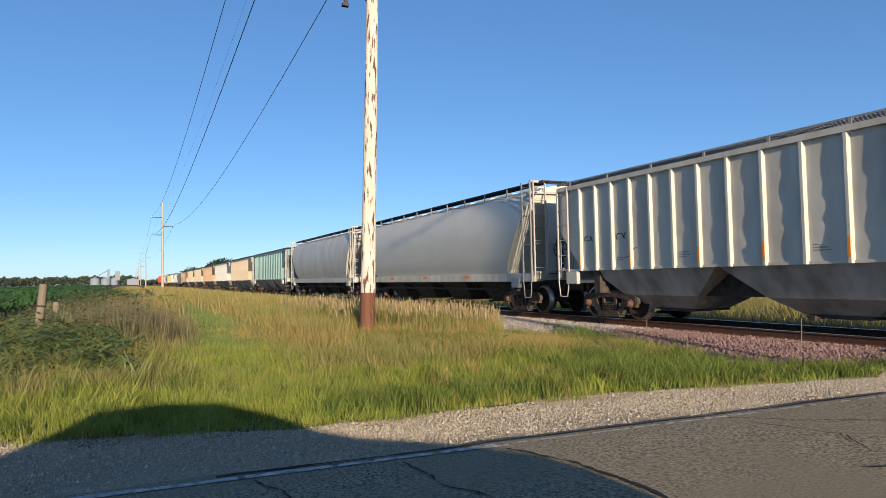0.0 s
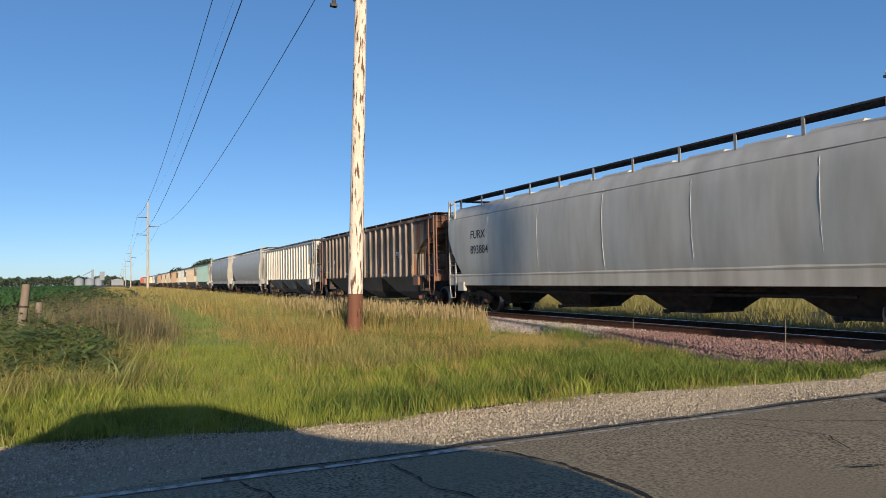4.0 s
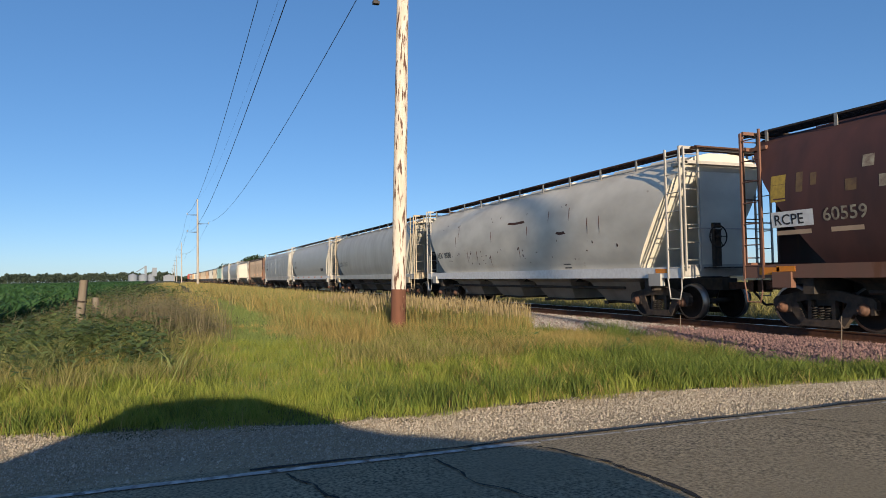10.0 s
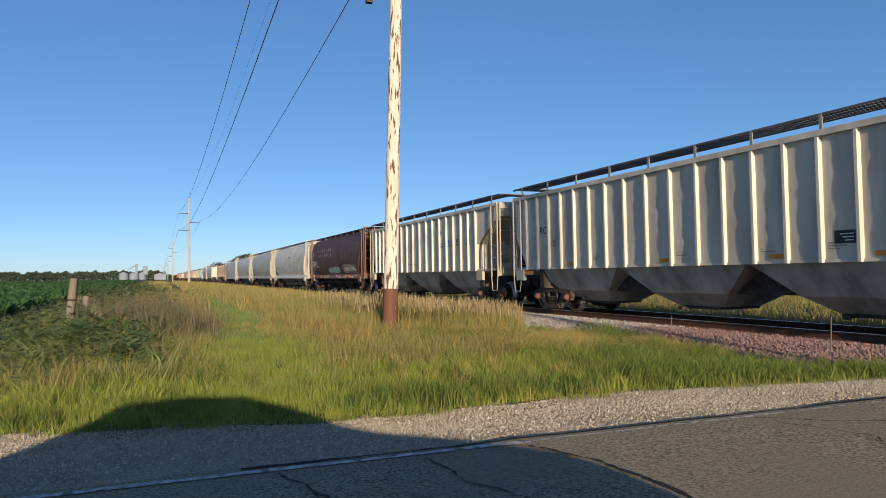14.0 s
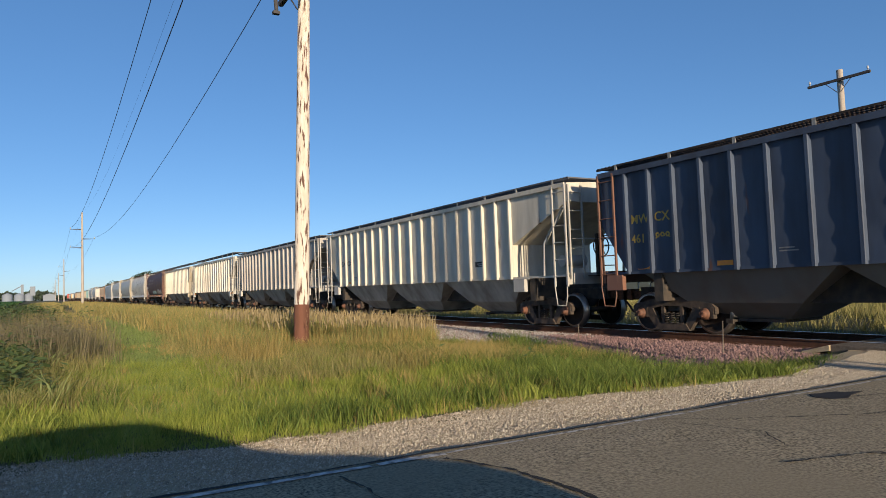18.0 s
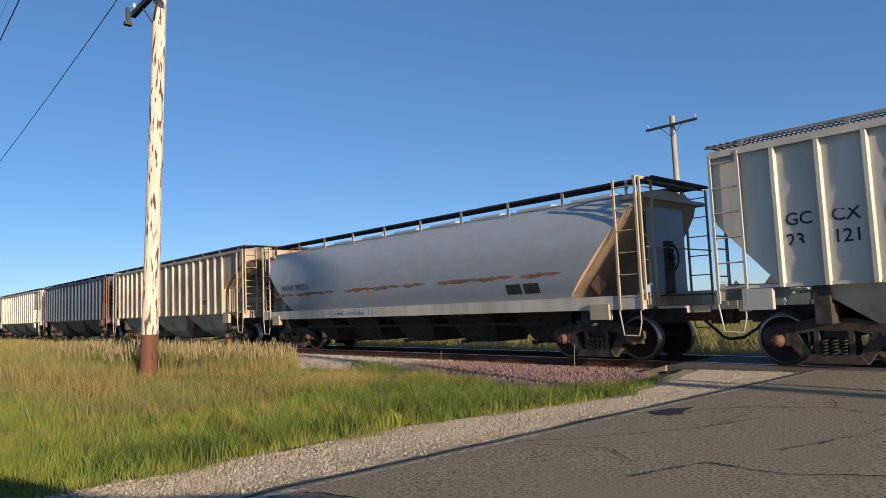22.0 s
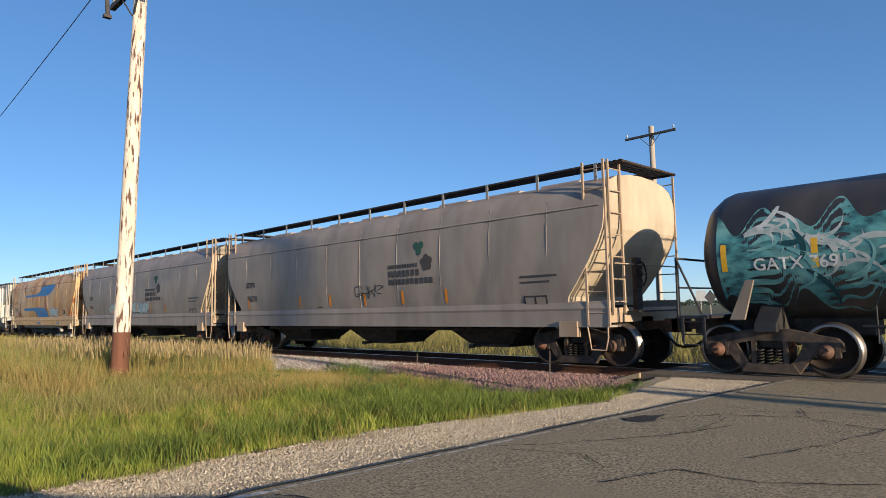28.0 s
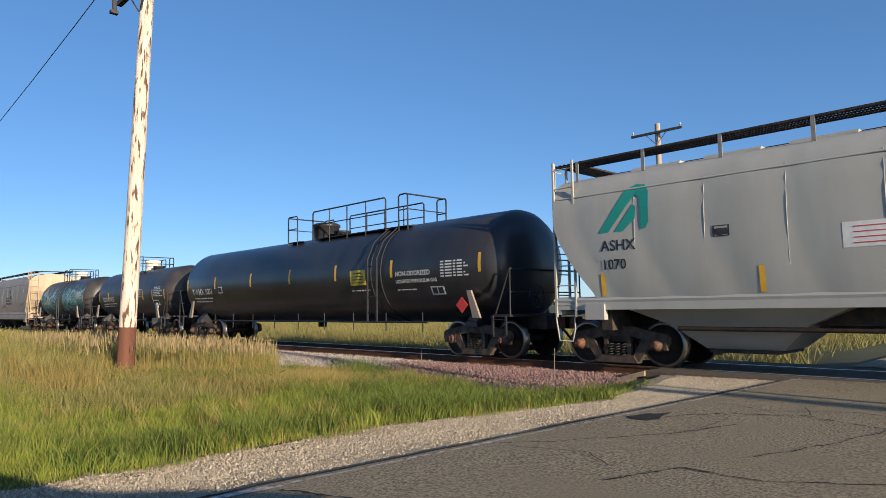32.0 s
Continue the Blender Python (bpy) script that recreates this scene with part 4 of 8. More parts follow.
def scrawl(car, y0, y1, z0, z1, x, material, n, seed, r=0.02, flush=True):
    """Unreadable spray-painted strokes: slanted, crossing and hooked, of uneven height."""
    rnd = random.Random(seed)
    b = Build()
    w = (y1 - y0) / n
    h = z1 - z0
    for i in range(n):
        y = y0 + w * (i + rnd.uniform(0.1, 0.5))
        lo, hi = z0 + h * rnd.uniform(0, 0.2), z1 - h * rnd.uniform(0, 0.25)
        sk = w * rnd.uniform(-0.2, 0.5)
        kind = rnd.randrange(4)
        pts = [(y, lo), (y + sk, hi)]
        if kind == 0:
            pts = [(y, hi), (y + 0.2 * w, lo), (y + 0.6 * w, (lo + hi) / 2), (y + 0.9 * w, lo), (y + 1.1 * w, hi)]
        elif kind == 1:
            pts = [(y + w * (0.5 + 0.5 * math.cos(a)), (lo + hi) / 2 + (hi - lo) / 2 * math.sin(a) * (0.8 + 0.2 * math.cos(2 * a))) for a in (rnd.uniform(0, 1) + math.tau * k / 9 for k in range(8))]
        elif kind == 2:
            pts = [(y + 0.7 * w, hi), (y, hi - 0.1 * h), (y + 0.1 * w, (lo + hi) / 2), (y + 0.7 * w, (lo + hi) / 2 - 0.05), (y + 0.6 * w, lo), (y, lo + 0.05)]
        b.tube([(-x - 0.004, p, q) for p, q in pts], r * rnd.uniform(0.7, 1.5), 4)
        b.tube([(-x - 0.004, y + 0.2 * w, lo + 0.3 * h), (-x - 0.004, y + 1.1 * w, lo + h * rnd.uniform(0.2, 0.6))], r, 4)
    ob = part("spray_paint", b, material, car)
    if flush:
        press(ob, car)


def bubble_tag(car, y0, y1, z0, z1, fill, ink, n, seed):
    """Spray-painted bubble letters: overlapping rounded lobes, each with a dark outline and an inner stroke."""
    rnd = random.Random(seed)
    w, h = (y1 - y0) / n, z1 - z0
    for i in range(n):
        cy, cz = y0 + w * (i + 0.5), (z0 + z1) / 2 + h * rnd.uniform(-0.06, 0.06)
        ry, rz, sk = abs(w) * rnd.uniform(0.55, 0.7), h * rnd.uniform(0.4, 0.5), rnd.uniform(-0.25, 0.25)
        ring = []
        for k in range(20):
            a = math.tau * k / 20
            q = 1 + 0.13 * math.cos(3 * a + i) + 0.08 * math.cos(5 * a + 2 * i)
            dz = rz * q * math.sin(a)
            ring.append((cy + ry * q * math.cos(a) + sk * dz, cz + dz))
        press(part("tag_fill", Build().prism(ring, 0, -1.606, -1.594), fill, car), car, 0.16, -0.002)
        b = Build().tube([(-1.6, p, q) for p, q in ring + ring[:1]], 0.016, 4)
        b.tube([(-1.6, cy - ry * 0.3, cz - rz * 0.3), (-1.6, cy + ry * 0.1, cz + rz * 0.2), (-1.6, cy + ry * 0.4, cz - rz * 0.1)], 0.014, 4)
        press(part("tag_outline", b, ink, car), car, 0.0, 0.001)


def flat_shape(car, name, poly, x, material, label=""):
    """A painted emblem on the side: poly in (y, z)."""
    ob = part(name, Build().prism(poly, 0, -x - 0.006, -x + 0.006), material, car, label)
    if not name.startswith("hazard"):
        press(ob, car, 0.16)


STENCIL = mat("faded_pale_stencil", (0.4, 0.36, 0.26), 0.65, color2=(0.16, 0.1, 0.08), scale=9, amount=0.9)
FADED_INK = mat("faded_lettering", (0.19, 0.125, 0.06), 0.65, color2=(0.1, 0.06, 0.045), scale=8, amount=0.8)
# where each coupling stands at the clip's start, along the track
JOINTS = [36.2, 17.15, -0.4, -18.5, -38.2, -57.3, -76.5, -95.7, -113.0, -130.4, -147.4, -165.2, -183.7, -200.5, -217.9, -235.4, -253.0, -269.6, -286.9, -304.5, -316.75, -329.0, -349.0, -366.9]
SPANS = {i: (JOINTS[i], JOINTS[i + 1]) for i in range(len(JOINTS) - 1)}
CARS = []


def put(car, a, b):
    CARS.append((car, (a + b) / 2))


def lead(i):
    return SPANS[i][0] - SPANS[i][1]


FAR_CREAM = paint("dusty_cream_car_paint", (0.4, 0.355, 0.28), dirt=(0.2, 0.15, 0.11), amount=0.8, rust=0.64, scale=1.2)
FAR_TAN = paint("rusty_tan_car_paint", (0.36, 0.26, 0.17), dirt=(0.2, 0.1, 0.06), amount=0.8, rust=0.58, scale=1.2)
FAR_BLUE = paint("faded_blue_grey_car_paint", (0.36, 0.4, 0.42), dirt=(0.3, 0.26, 0.2), amount=0.8, rust=0.66, scale=1.2)
# cars already past: their colours in order going away
z = JOINTS[0]
FAR_CARS = [("round", GREY_BLUE, "blue-grey round-sided covered hopper car with white end rails"), ("rib", TEAL, "teal ribbed covered hopper car, faded"),
            ("rib", FAR_CREAM, "cream ribbed covered hopper car with grey streaks"), ("rib", FAR_BLUE, "pale blue-grey ribbed covered hopper car"),
            ("rib", FAR_TAN, "rust-stained tan ribbed covered hopper car"), ("rib", FAR_CREAM, "cream ribbed covered hopper car"),
            ("rib", FAR_CREAM, "pale cream ribbed covered hopper car"), ("rib", FAR_TAN, "tan ribbed covered hopper car"),
            ("tub", TAN, "tan smooth-sided covered hopper car"), ("rib", FAR_BLUE, "grey ribbed covered hopper car"),
            ("rib", CREAM, "cream ribbed covered hopper car"), ("rib", FLOW_TAN, "orange-tan ribbed covered hopper car"),
            ("round", PALE, "pale grey round-sided covered hopper car"), ("rib", TAN, "tan ribbed covered hopper car"), ("rib", RUST_CAR, "rusty brown ribbed covered hopper car")]
for i, (k, colour, lab) in enumerate(FAR_CARS):
    ln = 18.3
    if k == "rib":
        c = ribbed_hopper(lab, colour, WHITE_POST, ln, far=i > 1, seed=50 + i)
    else:
        c = smooth_hopper(lab, colour, WHITE_POST, ln, k, far=i > 0)
    put(c, z + ln, z)
    z += ln


def locomotive(label):
    """A red road engine with its long hood, cab and tanks."""
    car = thing("locomotive", label, "locomotive", "engines of the train")
    red = paint("red_engine_paint", (0.42, 0.04, 0.03), amount=0.3, rust=0.75)
    part("frame", Build().box(-1.5, 1.5, -10.5, 10.5, 1.1, 1.5), STEEL_DARK, car)
    part("long_hood", Build().prism([(-0.95, 1.5), (0.95, 1.5), (0.95, 4.1), (0.7, 4.4), (-0.7, 4.4), (-0.95, 4.1)], 1, -9.5, 5.2), red, car)
    part("cab", Build().prism([(-1.5, 1.5), (1.5, 1.5), (1.5, 4.1), (1.1, 4.6), (-1.1, 4.6), (-1.5, 4.1)], 1, 5.2, 7.8), red, car)
    part("nose", Build().box(-0.9, 0.9, 7.8, 9.6, 1.5, 3.2), red, car)
    part("cab_window", Build().box(-1.515, -1.49, 5.7, 7.2, 3.2, 3.9), BLACK_TANK, car)
    part("fuel_tank", Build().box(-1.4, 1.4, -2.6, 2.6, 0.5, 1.1), STEEL_DARK, car)
    b = Build().tube([(-1.5, -10.2, 2.4), (-1.5, 5.0, 2.4)], 0.03, 4)
    part("handrail", b, WHITE_PLATE, car)
    for y in (-6.5, 6.5):
        truck(car, y)
    return car


for lab in ("red freight locomotive trailing in the pair", "red freight locomotive leading the train"):
    c = locomotive(lab)
    put(c, z + 22.0, z)
    z += 22.0

# cars that pass before the camera
i = 0
c = smooth_hopper("grey round-sided covered hopper car with cream slanted ends", SMOOTH_GREY, WHITE_POST, lead(i), "round", stickers=(-4, 0, 4), sill_paint=PALE)
put(c, *SPANS[i])
i = 1
L = lead(i)
c = ribbed_hopper("light grey ribbed covered hopper car with orange reflectors", GREY, WHITE_POST, L, marks=[(L / 2 - 2.45, 2.15, 1.53, "GA", 0.3, BLACK_INK), (L / 2 - 3.5, 2.15, 1.53, "CX", 0.3, BLACK_INK)],
                  stickers=(0, 3, 6, 8, 10, 13, 16), upright=True, board=WALK, seed=3)
for k in range(2):
    plate(c, "data_line", L / 2 - 2.5, L / 2 - 3.1, 1.6 + 0.17 * k, 1.67 + 0.17 * k, 1.53, BLACK_INK)
    plate(c, "number", L / 2 - 3.4, L / 2 - 4.1, 1.7 + 0.17 * k, 1.77 + 0.17 * k, 1.53, BLACK_INK)
put(c, *SPANS[i])
i = 2
L = lead(i)
c = ribbed_hopper("rust-streaked brown ribbed covered hopper car with a white lettering patch", RUST_CAR, BROWN_POST, L, marks=[(L / 2 - 2.24, 2.1, 1.545, "CR", 0.3, BLACK_INK), (L / 2 - 3.1, 2.1, 1.545, "DX", 0.3, BLACK_INK), (L / 2 - 2.24, 1.7, 1.545, "77", 0.3, BLACK_INK), (L / 2 - 3.1, 1.7, 1.545, "91", 0.3, BLACK_INK)], stickers=(0, 4, 8, 12, 17), upright=True, seed=4, board_up=0.16, board=RUSTY, bay=BAY_SHADED)
for y0, y1, z0, z1 in ((-0.1, -0.7, 2.0, 2.45), (-0.95, -1.5, 2.0, 2.45), (-3.5, -4.05, 1.55, 1.88), (-4.4, -4.95, 1.55, 1.88), (-9.3, -9.9, 1.42, 1.55), (-11.1, -11.75, 2.15, 2.6)):
    plate(c, "white_patch", L / 2 - 2.12 + y0, L / 2 - 2.12 + y1, z0 - 0.3 * (y0 > -3), z1, 1.53, WHITE_PLATE, "white repaint patch", lift=-0.003)
for k in range(9):
    plate(c, "data_line", L / 2 - 2.12 - (3.55, 4.45, 11.15)[k % 3], L / 2 - 2.12 - (3.95, 4.85, 11.6)[k % 3], (1.6, 1.6, 2.22)[k % 3] + 0.1 * (k // 3), (1.64, 1.64, 2.26)[k % 3] + 0.1 * (k // 3), 1.54, BLACK_INK, lift=0.003)
put(c, *SPANS[i])
i = 3
L = lead(i)
c = smooth_hopper("pale blue-grey smooth-sided covered hopper car", GREY_BLUE, WHITE_POST, L, "tub", sill_paint=PALE, seams=5, marks=[(L / 2 - 2.55, 2.7, "FURX", 0.42, BLACK_INK), (L / 2 - 2.55, 2.15, "893884", 0.42, BLACK_INK)])
put(c, *SPANS[i])
i = 4
L = lead(i)
c = smooth_hopper("grey round-sided covered hopper car with white sill and orange reflectors", SMOOTH_GREY, WHITE_POST, L, "round", bay=BAY_SHADED, sill_paint=WHITE_PLATE, stickers=[L / 2 - 2 - 2.6 * k for k in range(6)],
                  marks=[(L / 2 - 3.0, 2.55, "CAIX", 0.3, BLACK_INK), (L / 2 - 3.0, 2.15, "460030", 0.28, BLACK_INK)],
                  plates=[("data_panel", -L / 2 + 4.4, -L / 2 + 4.0, 1.75, 1.98, BLACK_INK), ("data_panel", -L / 2 + 3.9, -L / 2 + 3.5, 1.75, 1.98, BLACK_INK)])
put(c, *SPANS[i])
i = 5
L = lead(i)
c = smooth_hopper("mid-grey round-sided covered hopper car with cream slanted ends", GREY_DARK, CREAM_POST, L, "round", bay=BAY_SHADED, marks=[(7.2, 2.0, "CRDX 11151", 0.42, BLACK_INK)],
                  plates=[("data_panel", -L / 2 + 4.2, -L / 2 + 3.7, 1.75, 1.95, BLACK_INK)])
put(c, *SPANS[i])
i = 6
L = lead(i)
c = smooth_hopper("dirty white round-sided covered hopper car with rust chips", BLOTCHED, WHITE_POST, L, "round", sill_paint=WHITE_PLATE, board=RUSTY, bay=BAY_TAN, marks=[(7.3, 2.02, "AEX  8588", 0.36, BLACK_INK)], stickers=(-L / 2 + 1.7,),
                  plates=[("data_panel", -3.6, -3.2, 1.4, 1.55, BLACK_INK)])
# chips where the paint has come off down to rust
rnd_chip = random.Random(77)
for k in range(46):
    y = rnd_chip.uniform(-7.0, 6.5)
    z = rnd_chip.choice((1.75, 1.9, 2.0, 2.05, 2.15, 3.3)) + rnd_chip.uniform(-0.12, 0.12)
    w, h = rnd_chip.uniform(0.02, 0.07), rnd_chip.uniform(0.03, 0.11)
    flat_shape(c, "rust_chip", [(y, z), (y + w, z + 0.3 * h), (y + 0.8 * w, z + h), (y + 0.1 * w, z + 0.9 * h), (y - 0.3 * w, z + 0.4 * h)], 1.6, RUST_CHIP)
for k in range(12):
    y, z = rnd_chip.uniform(-6.5, 5.5), rnd_chip.choice((2.0, 2.2, 2.9, 3.3))
    flat_shape(c, "rust_run", [(y, z), (y - 0.04, z + 0.02), (y - 0.05, z - 0.2), (y - 0.03, z - rnd_chip.uniform(0.35, 0.6)), (y - 0.015, z - 0.2)], 1.6, RUST_STAIN)
for y0, y1, z in ((-1.0, 0.3, 3.05), (-3.6, -3.0, 2.5)):
    flat_shape(c, "rust_scrape", [(y0, z), (y0 + 0.1, z + 0.09), (y0 + (y1 - y0) * 0.5, z + 0.07), (y1 - 0.1, z + 0.1), (y1, z + 0.03), (y0 + (y1 - y0) * 0.6, z - 0.02)], 1.6, RUST_CHIP)
put(c, *SPANS[6])
i = 7
L = lead(i)
c = smooth_hopper("faded maroon round-sided covered hopper car with spray paint", MAROON, BROWN_POST, L, "round", sill_paint=BROWN_POST, board_z=4.28, stickers=[L / 2 - 2 - 2.5 * k for k in range(6)],
                  marks=[(6.86, 2.17, "RCPE", 0.3, BLACK_INK), (5.75, 2.18, "60559", 0.36, STENCIL)],
                  plates=[("white_patch", 6.92, 5.95, 2.12, 2.44, WHITE_PLATE), ("yellow_bar", 6.9, 6.55, 2.65, 3.2, MUSTARD), ("tan_bar", 6.82, 6.02, 1.96, 2.05, PEACH), ("tan_bar", 5.6, 4.95, 1.96, 2.05, PEACH), ("faded_bar", 6.3, 6.15, 2.8, 3.2, FADED_INK), ("faded_bar", 5.98, 5.85, 2.9, 3.15, FADED_INK)]
                  + [("faded_word", L / 2 - 3.4 - 0.32 * k, L / 2 - 3.62 - 0.32 * k, 2.7 + 0.4 * (k % 2), 2.92 + 0.4 * (k % 2), STENCIL if k % 3 else FADED_INK) for k in range(16)])
for y in (7.3, 4.4, -4.0):
    plate(c, "orange_sill_stripe", y, y - 0.5, 1.14, 1.3, 1.534, ORANGE, flush=False)
bubble_tag(c, -2.45, -5.7, 1.42, 2.0, MAROON, SPRAY_WHITE, 7, 2)
scrawl(c, -2.7, -5.4, 1.5, 1.9, 1.6, SPRAY_WHITE, 6, 2, 0.02)
bubble_tag(c, 1.6, -1.4, 1.42, 1.9, SPRAY_TEAL, SPRAY_WHITE, 5, 3)
for y0, y1 in ((3.1, 1.9), (-1.4, -2.1), (-2.6, -3.5), (-4.5, -5.2)):
    scrawl(c, y0, y1, 1.12, 1.25, 1.53, SPRAY_WHITE, 5, int(40 + y0), 0.008, flush=False)
# ghost of an old painted emblem and pale run-down streaks
for pts in ([(-2.2, 3.2), (-2.35, 3.25), (-2.3, 2.7), (-2.75, 2.5), (-2.75, 2.42), (-2.2, 2.55)], [(-3.2, 3.1), (-3.3, 2.8), (-3.5, 3.15), (-3.45, 2.75), (-3.4, 2.3), (-3.3, 2.3), (-3.25, 2.75)], [(-3.7, 2.45), (-4.1, 2.75), (-4.15, 2.65), (-3.8, 2.38)],
            [(-4.6, 3.4), (-4.68, 3.4), (-4.75, 2.2), (-4.65, 2.2)], [(-5.2, 3.5), (-5.3, 3.5), (-5.45, 2.3), (-5.3, 2.3)], [(-5.9, 3.5), (-6.1, 3.5), (-6.1, 2.6), (-5.95, 2.5)], [(-6.4, 3.4), (-6.55, 3.45), (-6.5, 2.8), (-6.4, 2.8)]):
    flat_shape(c, "ghost_streak", pts, 1.6, FADED_INK, "faded olive streak of old paint")
put(c, *SPANS[i])
i = 8
L = lead(i)
c = ribbed_hopper("light grey ribbed covered hopper car with faded blue emblem", PALE, CREAM_POST, L, stickers=(0, 4, 7, 10, 13, 15), seed=6, top=3.89, board_up=0.36,
                  marks=[(L / 2 - 2.6, 2.55, 1.545, "RC", 0.32, BLACK_INK), (L / 2 - 3.5, 2.55, 1.545, "PE", 0.32, BLACK_INK), (L / 2 - 2.65, 2.1, 1.545, "49", 0.3, BLACK_INK), (L / 2 - 3.5, 2.1, 1.545, "35", 0.3, BLACK_INK), (L / 2 - 4.3, 2.1, 1.545, "1", 0.3, BLACK_INK)])
for k in range(4):
    y = -2.35 - 0.93 * k
    flat_shape(c, "emblem_stroke", [(y, 2.6), (y - 0.16, 2.6), (y - 0.24, 3.2), (y - 0.08, 3.2)], 1.54, BLUE_INK)
    flat_shape(c, "emblem_stroke", [(y - 0.28, 2.6), (y - 0.4, 2.6), (y - 0.46, 3.15), (y - 0.34, 3.15)], 1.54, BLUE_INK)
    plate(c, "emblem_bar", y + 0.05, y - 0.45, 2.48, 2.53, 1.54, BLUE_INK)
scrawl(c, 3.3, 0.9, 1.6, 2.2, 1.53, SPRAY_BLACK, 6, 9)
put(c, *SPANS[i])
i = 9
L = lead(i)
c = ribbed_hopper("grey ribbed covered hopper car with rust stains and orange end sills", PALE, WHITE_POST, L, stickers=(3, 8, 12, 15), seed=7, top=3.89, board_up=0.36, board=WALK_DARK,
                  marks=[(L / 2 - 2.6, 2.55, 1.545, "RC", 0.34, BLACK_INK), (L / 2 - 3.45, 2.55, 1.545, "PE", 0.34, BLACK_INK), (L / 2 - 2.6, 2.1, 1.545, "49", 0.32, GREY_INK), (L / 2 - 3.45, 2.1, 1.545, "00", 0.32, GREY_INK), (L / 2 - 4.15, 2.1, 1.545, "4", 0.32, GREY_INK)])
for s in (-1, 1):
    plate(c, "orange_sill_stripe", s * (L / 2 - 0.65), s * (L / 2 - 1.9), 1.2, 1.34, 1.566, ORANGE, flush=False)
put(c, *SPANS[i])
i = 10
L = lead(i)
c = ribbed_hopper("rust-stained grey ribbed covered hopper car", paint("rust_stained_grey_car_paint", (0.4, 0.38, 0.35), dirt=(0.2, 0.13, 0.09), amount=0.5, rust=0.66), WHITE_POST, L, stickers=(2, 5, 8, 12, 15), seed=8,
                  marks=[(L / 2 - 2.7, 2.3, 1.545, "GA", 0.3, BLACK_INK), (L / 2 - 3.6, 2.3, 1.545, "CX", 0.3, BLACK_INK)])
scrawl(c, -4.6, -5.6, 1.6, 2.0, 1.53, SPRAY_BLACK, 4, 12, 0.014)
put(c, *SPANS[i])
i = 11
L = lead(i)
c = ribbed_hopper("pale grey ribbed covered hopper car", PALE, WHITE_POST, L, stickers=(1,), seed=9, marks=[(L / 2 - 2.7, 2.3, 1.545, "GA", 0.3, BLACK_INK), (L / 2 - 3.75, 2.3, 1.545, "CX", 0.3, BLACK_INK)])
put(c, *SPANS[i])
i = 12
L = lead(i)
c = ribbed_hopper("weathered dark blue ribbed covered hopper car with a green patch", NAVY, BROWN_POST, L, stickers=(0, 3, 6, 9, 12, 15), seed=10, bay=BAY_SHADED, board=STEEL_DARK,
                  marks=[(6.15, 2.55, 1.545, "MW", 0.3, MUSTARD), (5.38, 2.55, 1.545, "CX", 0.3, MUSTARD), (6.15, 2.1, 1.545, "461", 0.28, MUSTARD), (5.38, 2.1, 1.545, "898", 0.28, MUSTARD)])
GREEN_PATCH = mat("green_patch_paint", (0.06, 0.27, 0.17), 0.6, color2=(0.04, 0.13, 0.11), scale=4, amount=0.7)
for k in range(3):
    plate(c, "green_patch", -0.4 - 0.86 * k, -1.05 - 0.86 * k, 2.3, 3.3, 1.535, GREEN_PATCH, "faded green square")
put(c, *SPANS[i])
i = 13
L = lead(i)
c = ribbed_hopper("rust-stained tan ribbed covered hopper car with cream braces", TAN, CREAM_POST, L, stickers=(1, 4, 7, 10, 13, 15), seed=11, sticker_ink=YELLOW,
                  marks=[(L / 2 - 2.6, 2.4, 1.545, "GA", 0.28, BLACK_INK), (L / 2 - 3.5, 2.4, 1.545, "CX", 0.28, BLACK_INK)])
put(c, *SPANS[i])
i = 14
L = lead(i)
c = smooth_hopper("blue-grey round-sided covered hopper car with a rust band and white sill", SLATE, CREAM_POST, L, "round", squat=0.77, board_z=3.74, sill_paint=PALE, gusset=PEACH, marks=[(6.3, 2.06, "NAHX 390253", 0.28, BLACK_INK)], bays=5,
                  plates=[("data_panel", -4.2, -4.66, 1.5, 1.74, BLACK_INK), ("data_panel", -4.74, -5.2, 1.5, 1.74, BLACK_INK), ("orange_mark", 4.75, 4.62, 1.75, 1.95, ORANGE), ("orange_mark", 1.3, 1.2, 1.75, 1.95, ORANGE)])
flat_shape(c, "hazard_diamond", [(-6.65, 1.4), (-6.87, 1.62), (-6.65, 1.84), (-6.43, 1.62)], 1.27, BROWN_POST)
scrawl(c, 3.4, 0.9, 1.14, 1.32, 1.53, SPRAY, 11, 41, 0.006, flush=False)
for k in range(9):
    y = 6.9 - 1.45 * k
    w = 0.5 + 0.35 * math.sin(k * 2.3)
    flat_shape(c, "rust_streak", [(y, 1.9), (y - 0.15, 1.95), (y - 0.4, 1.935), (y - 0.6, 1.975), (y - w - 0.3, 1.95), (y - w - 0.5, 1.965), (y - w - 0.9, 1.92), (y - w - 0.6, 1.88), (y - w - 0.4, 1.9), (y - w - 0.1, 1.85), (y - 0.5, 1.875), (y - 0.3, 1.84)], 1.535, RUST_STAIN, "flaking rust band along the side")
put(c, *SPANS[i])
i = 15
L = lead(i)
c = ribbed_hopper("light grey ribbed covered hopper car with bright posts and orange squares", GREY, WHITE_POST, L, stickers=(1, 4, 8, 12, 14), seed=12,
                  board=WALK, marks=[(6.56, 2.4, 1.545, "GC", 0.3, BLACK_INK), (5.72, 2.4, 1.545, "CX", 0.3, BLACK_INK), (6.52, 2.05, 1.545, "23", 0.3, BLACK_INK), (5.75, 2.05, 1.545, "121", 0.3, BLACK_INK)])
put(c, *SPANS[i])
i = 16
L = lead(i)
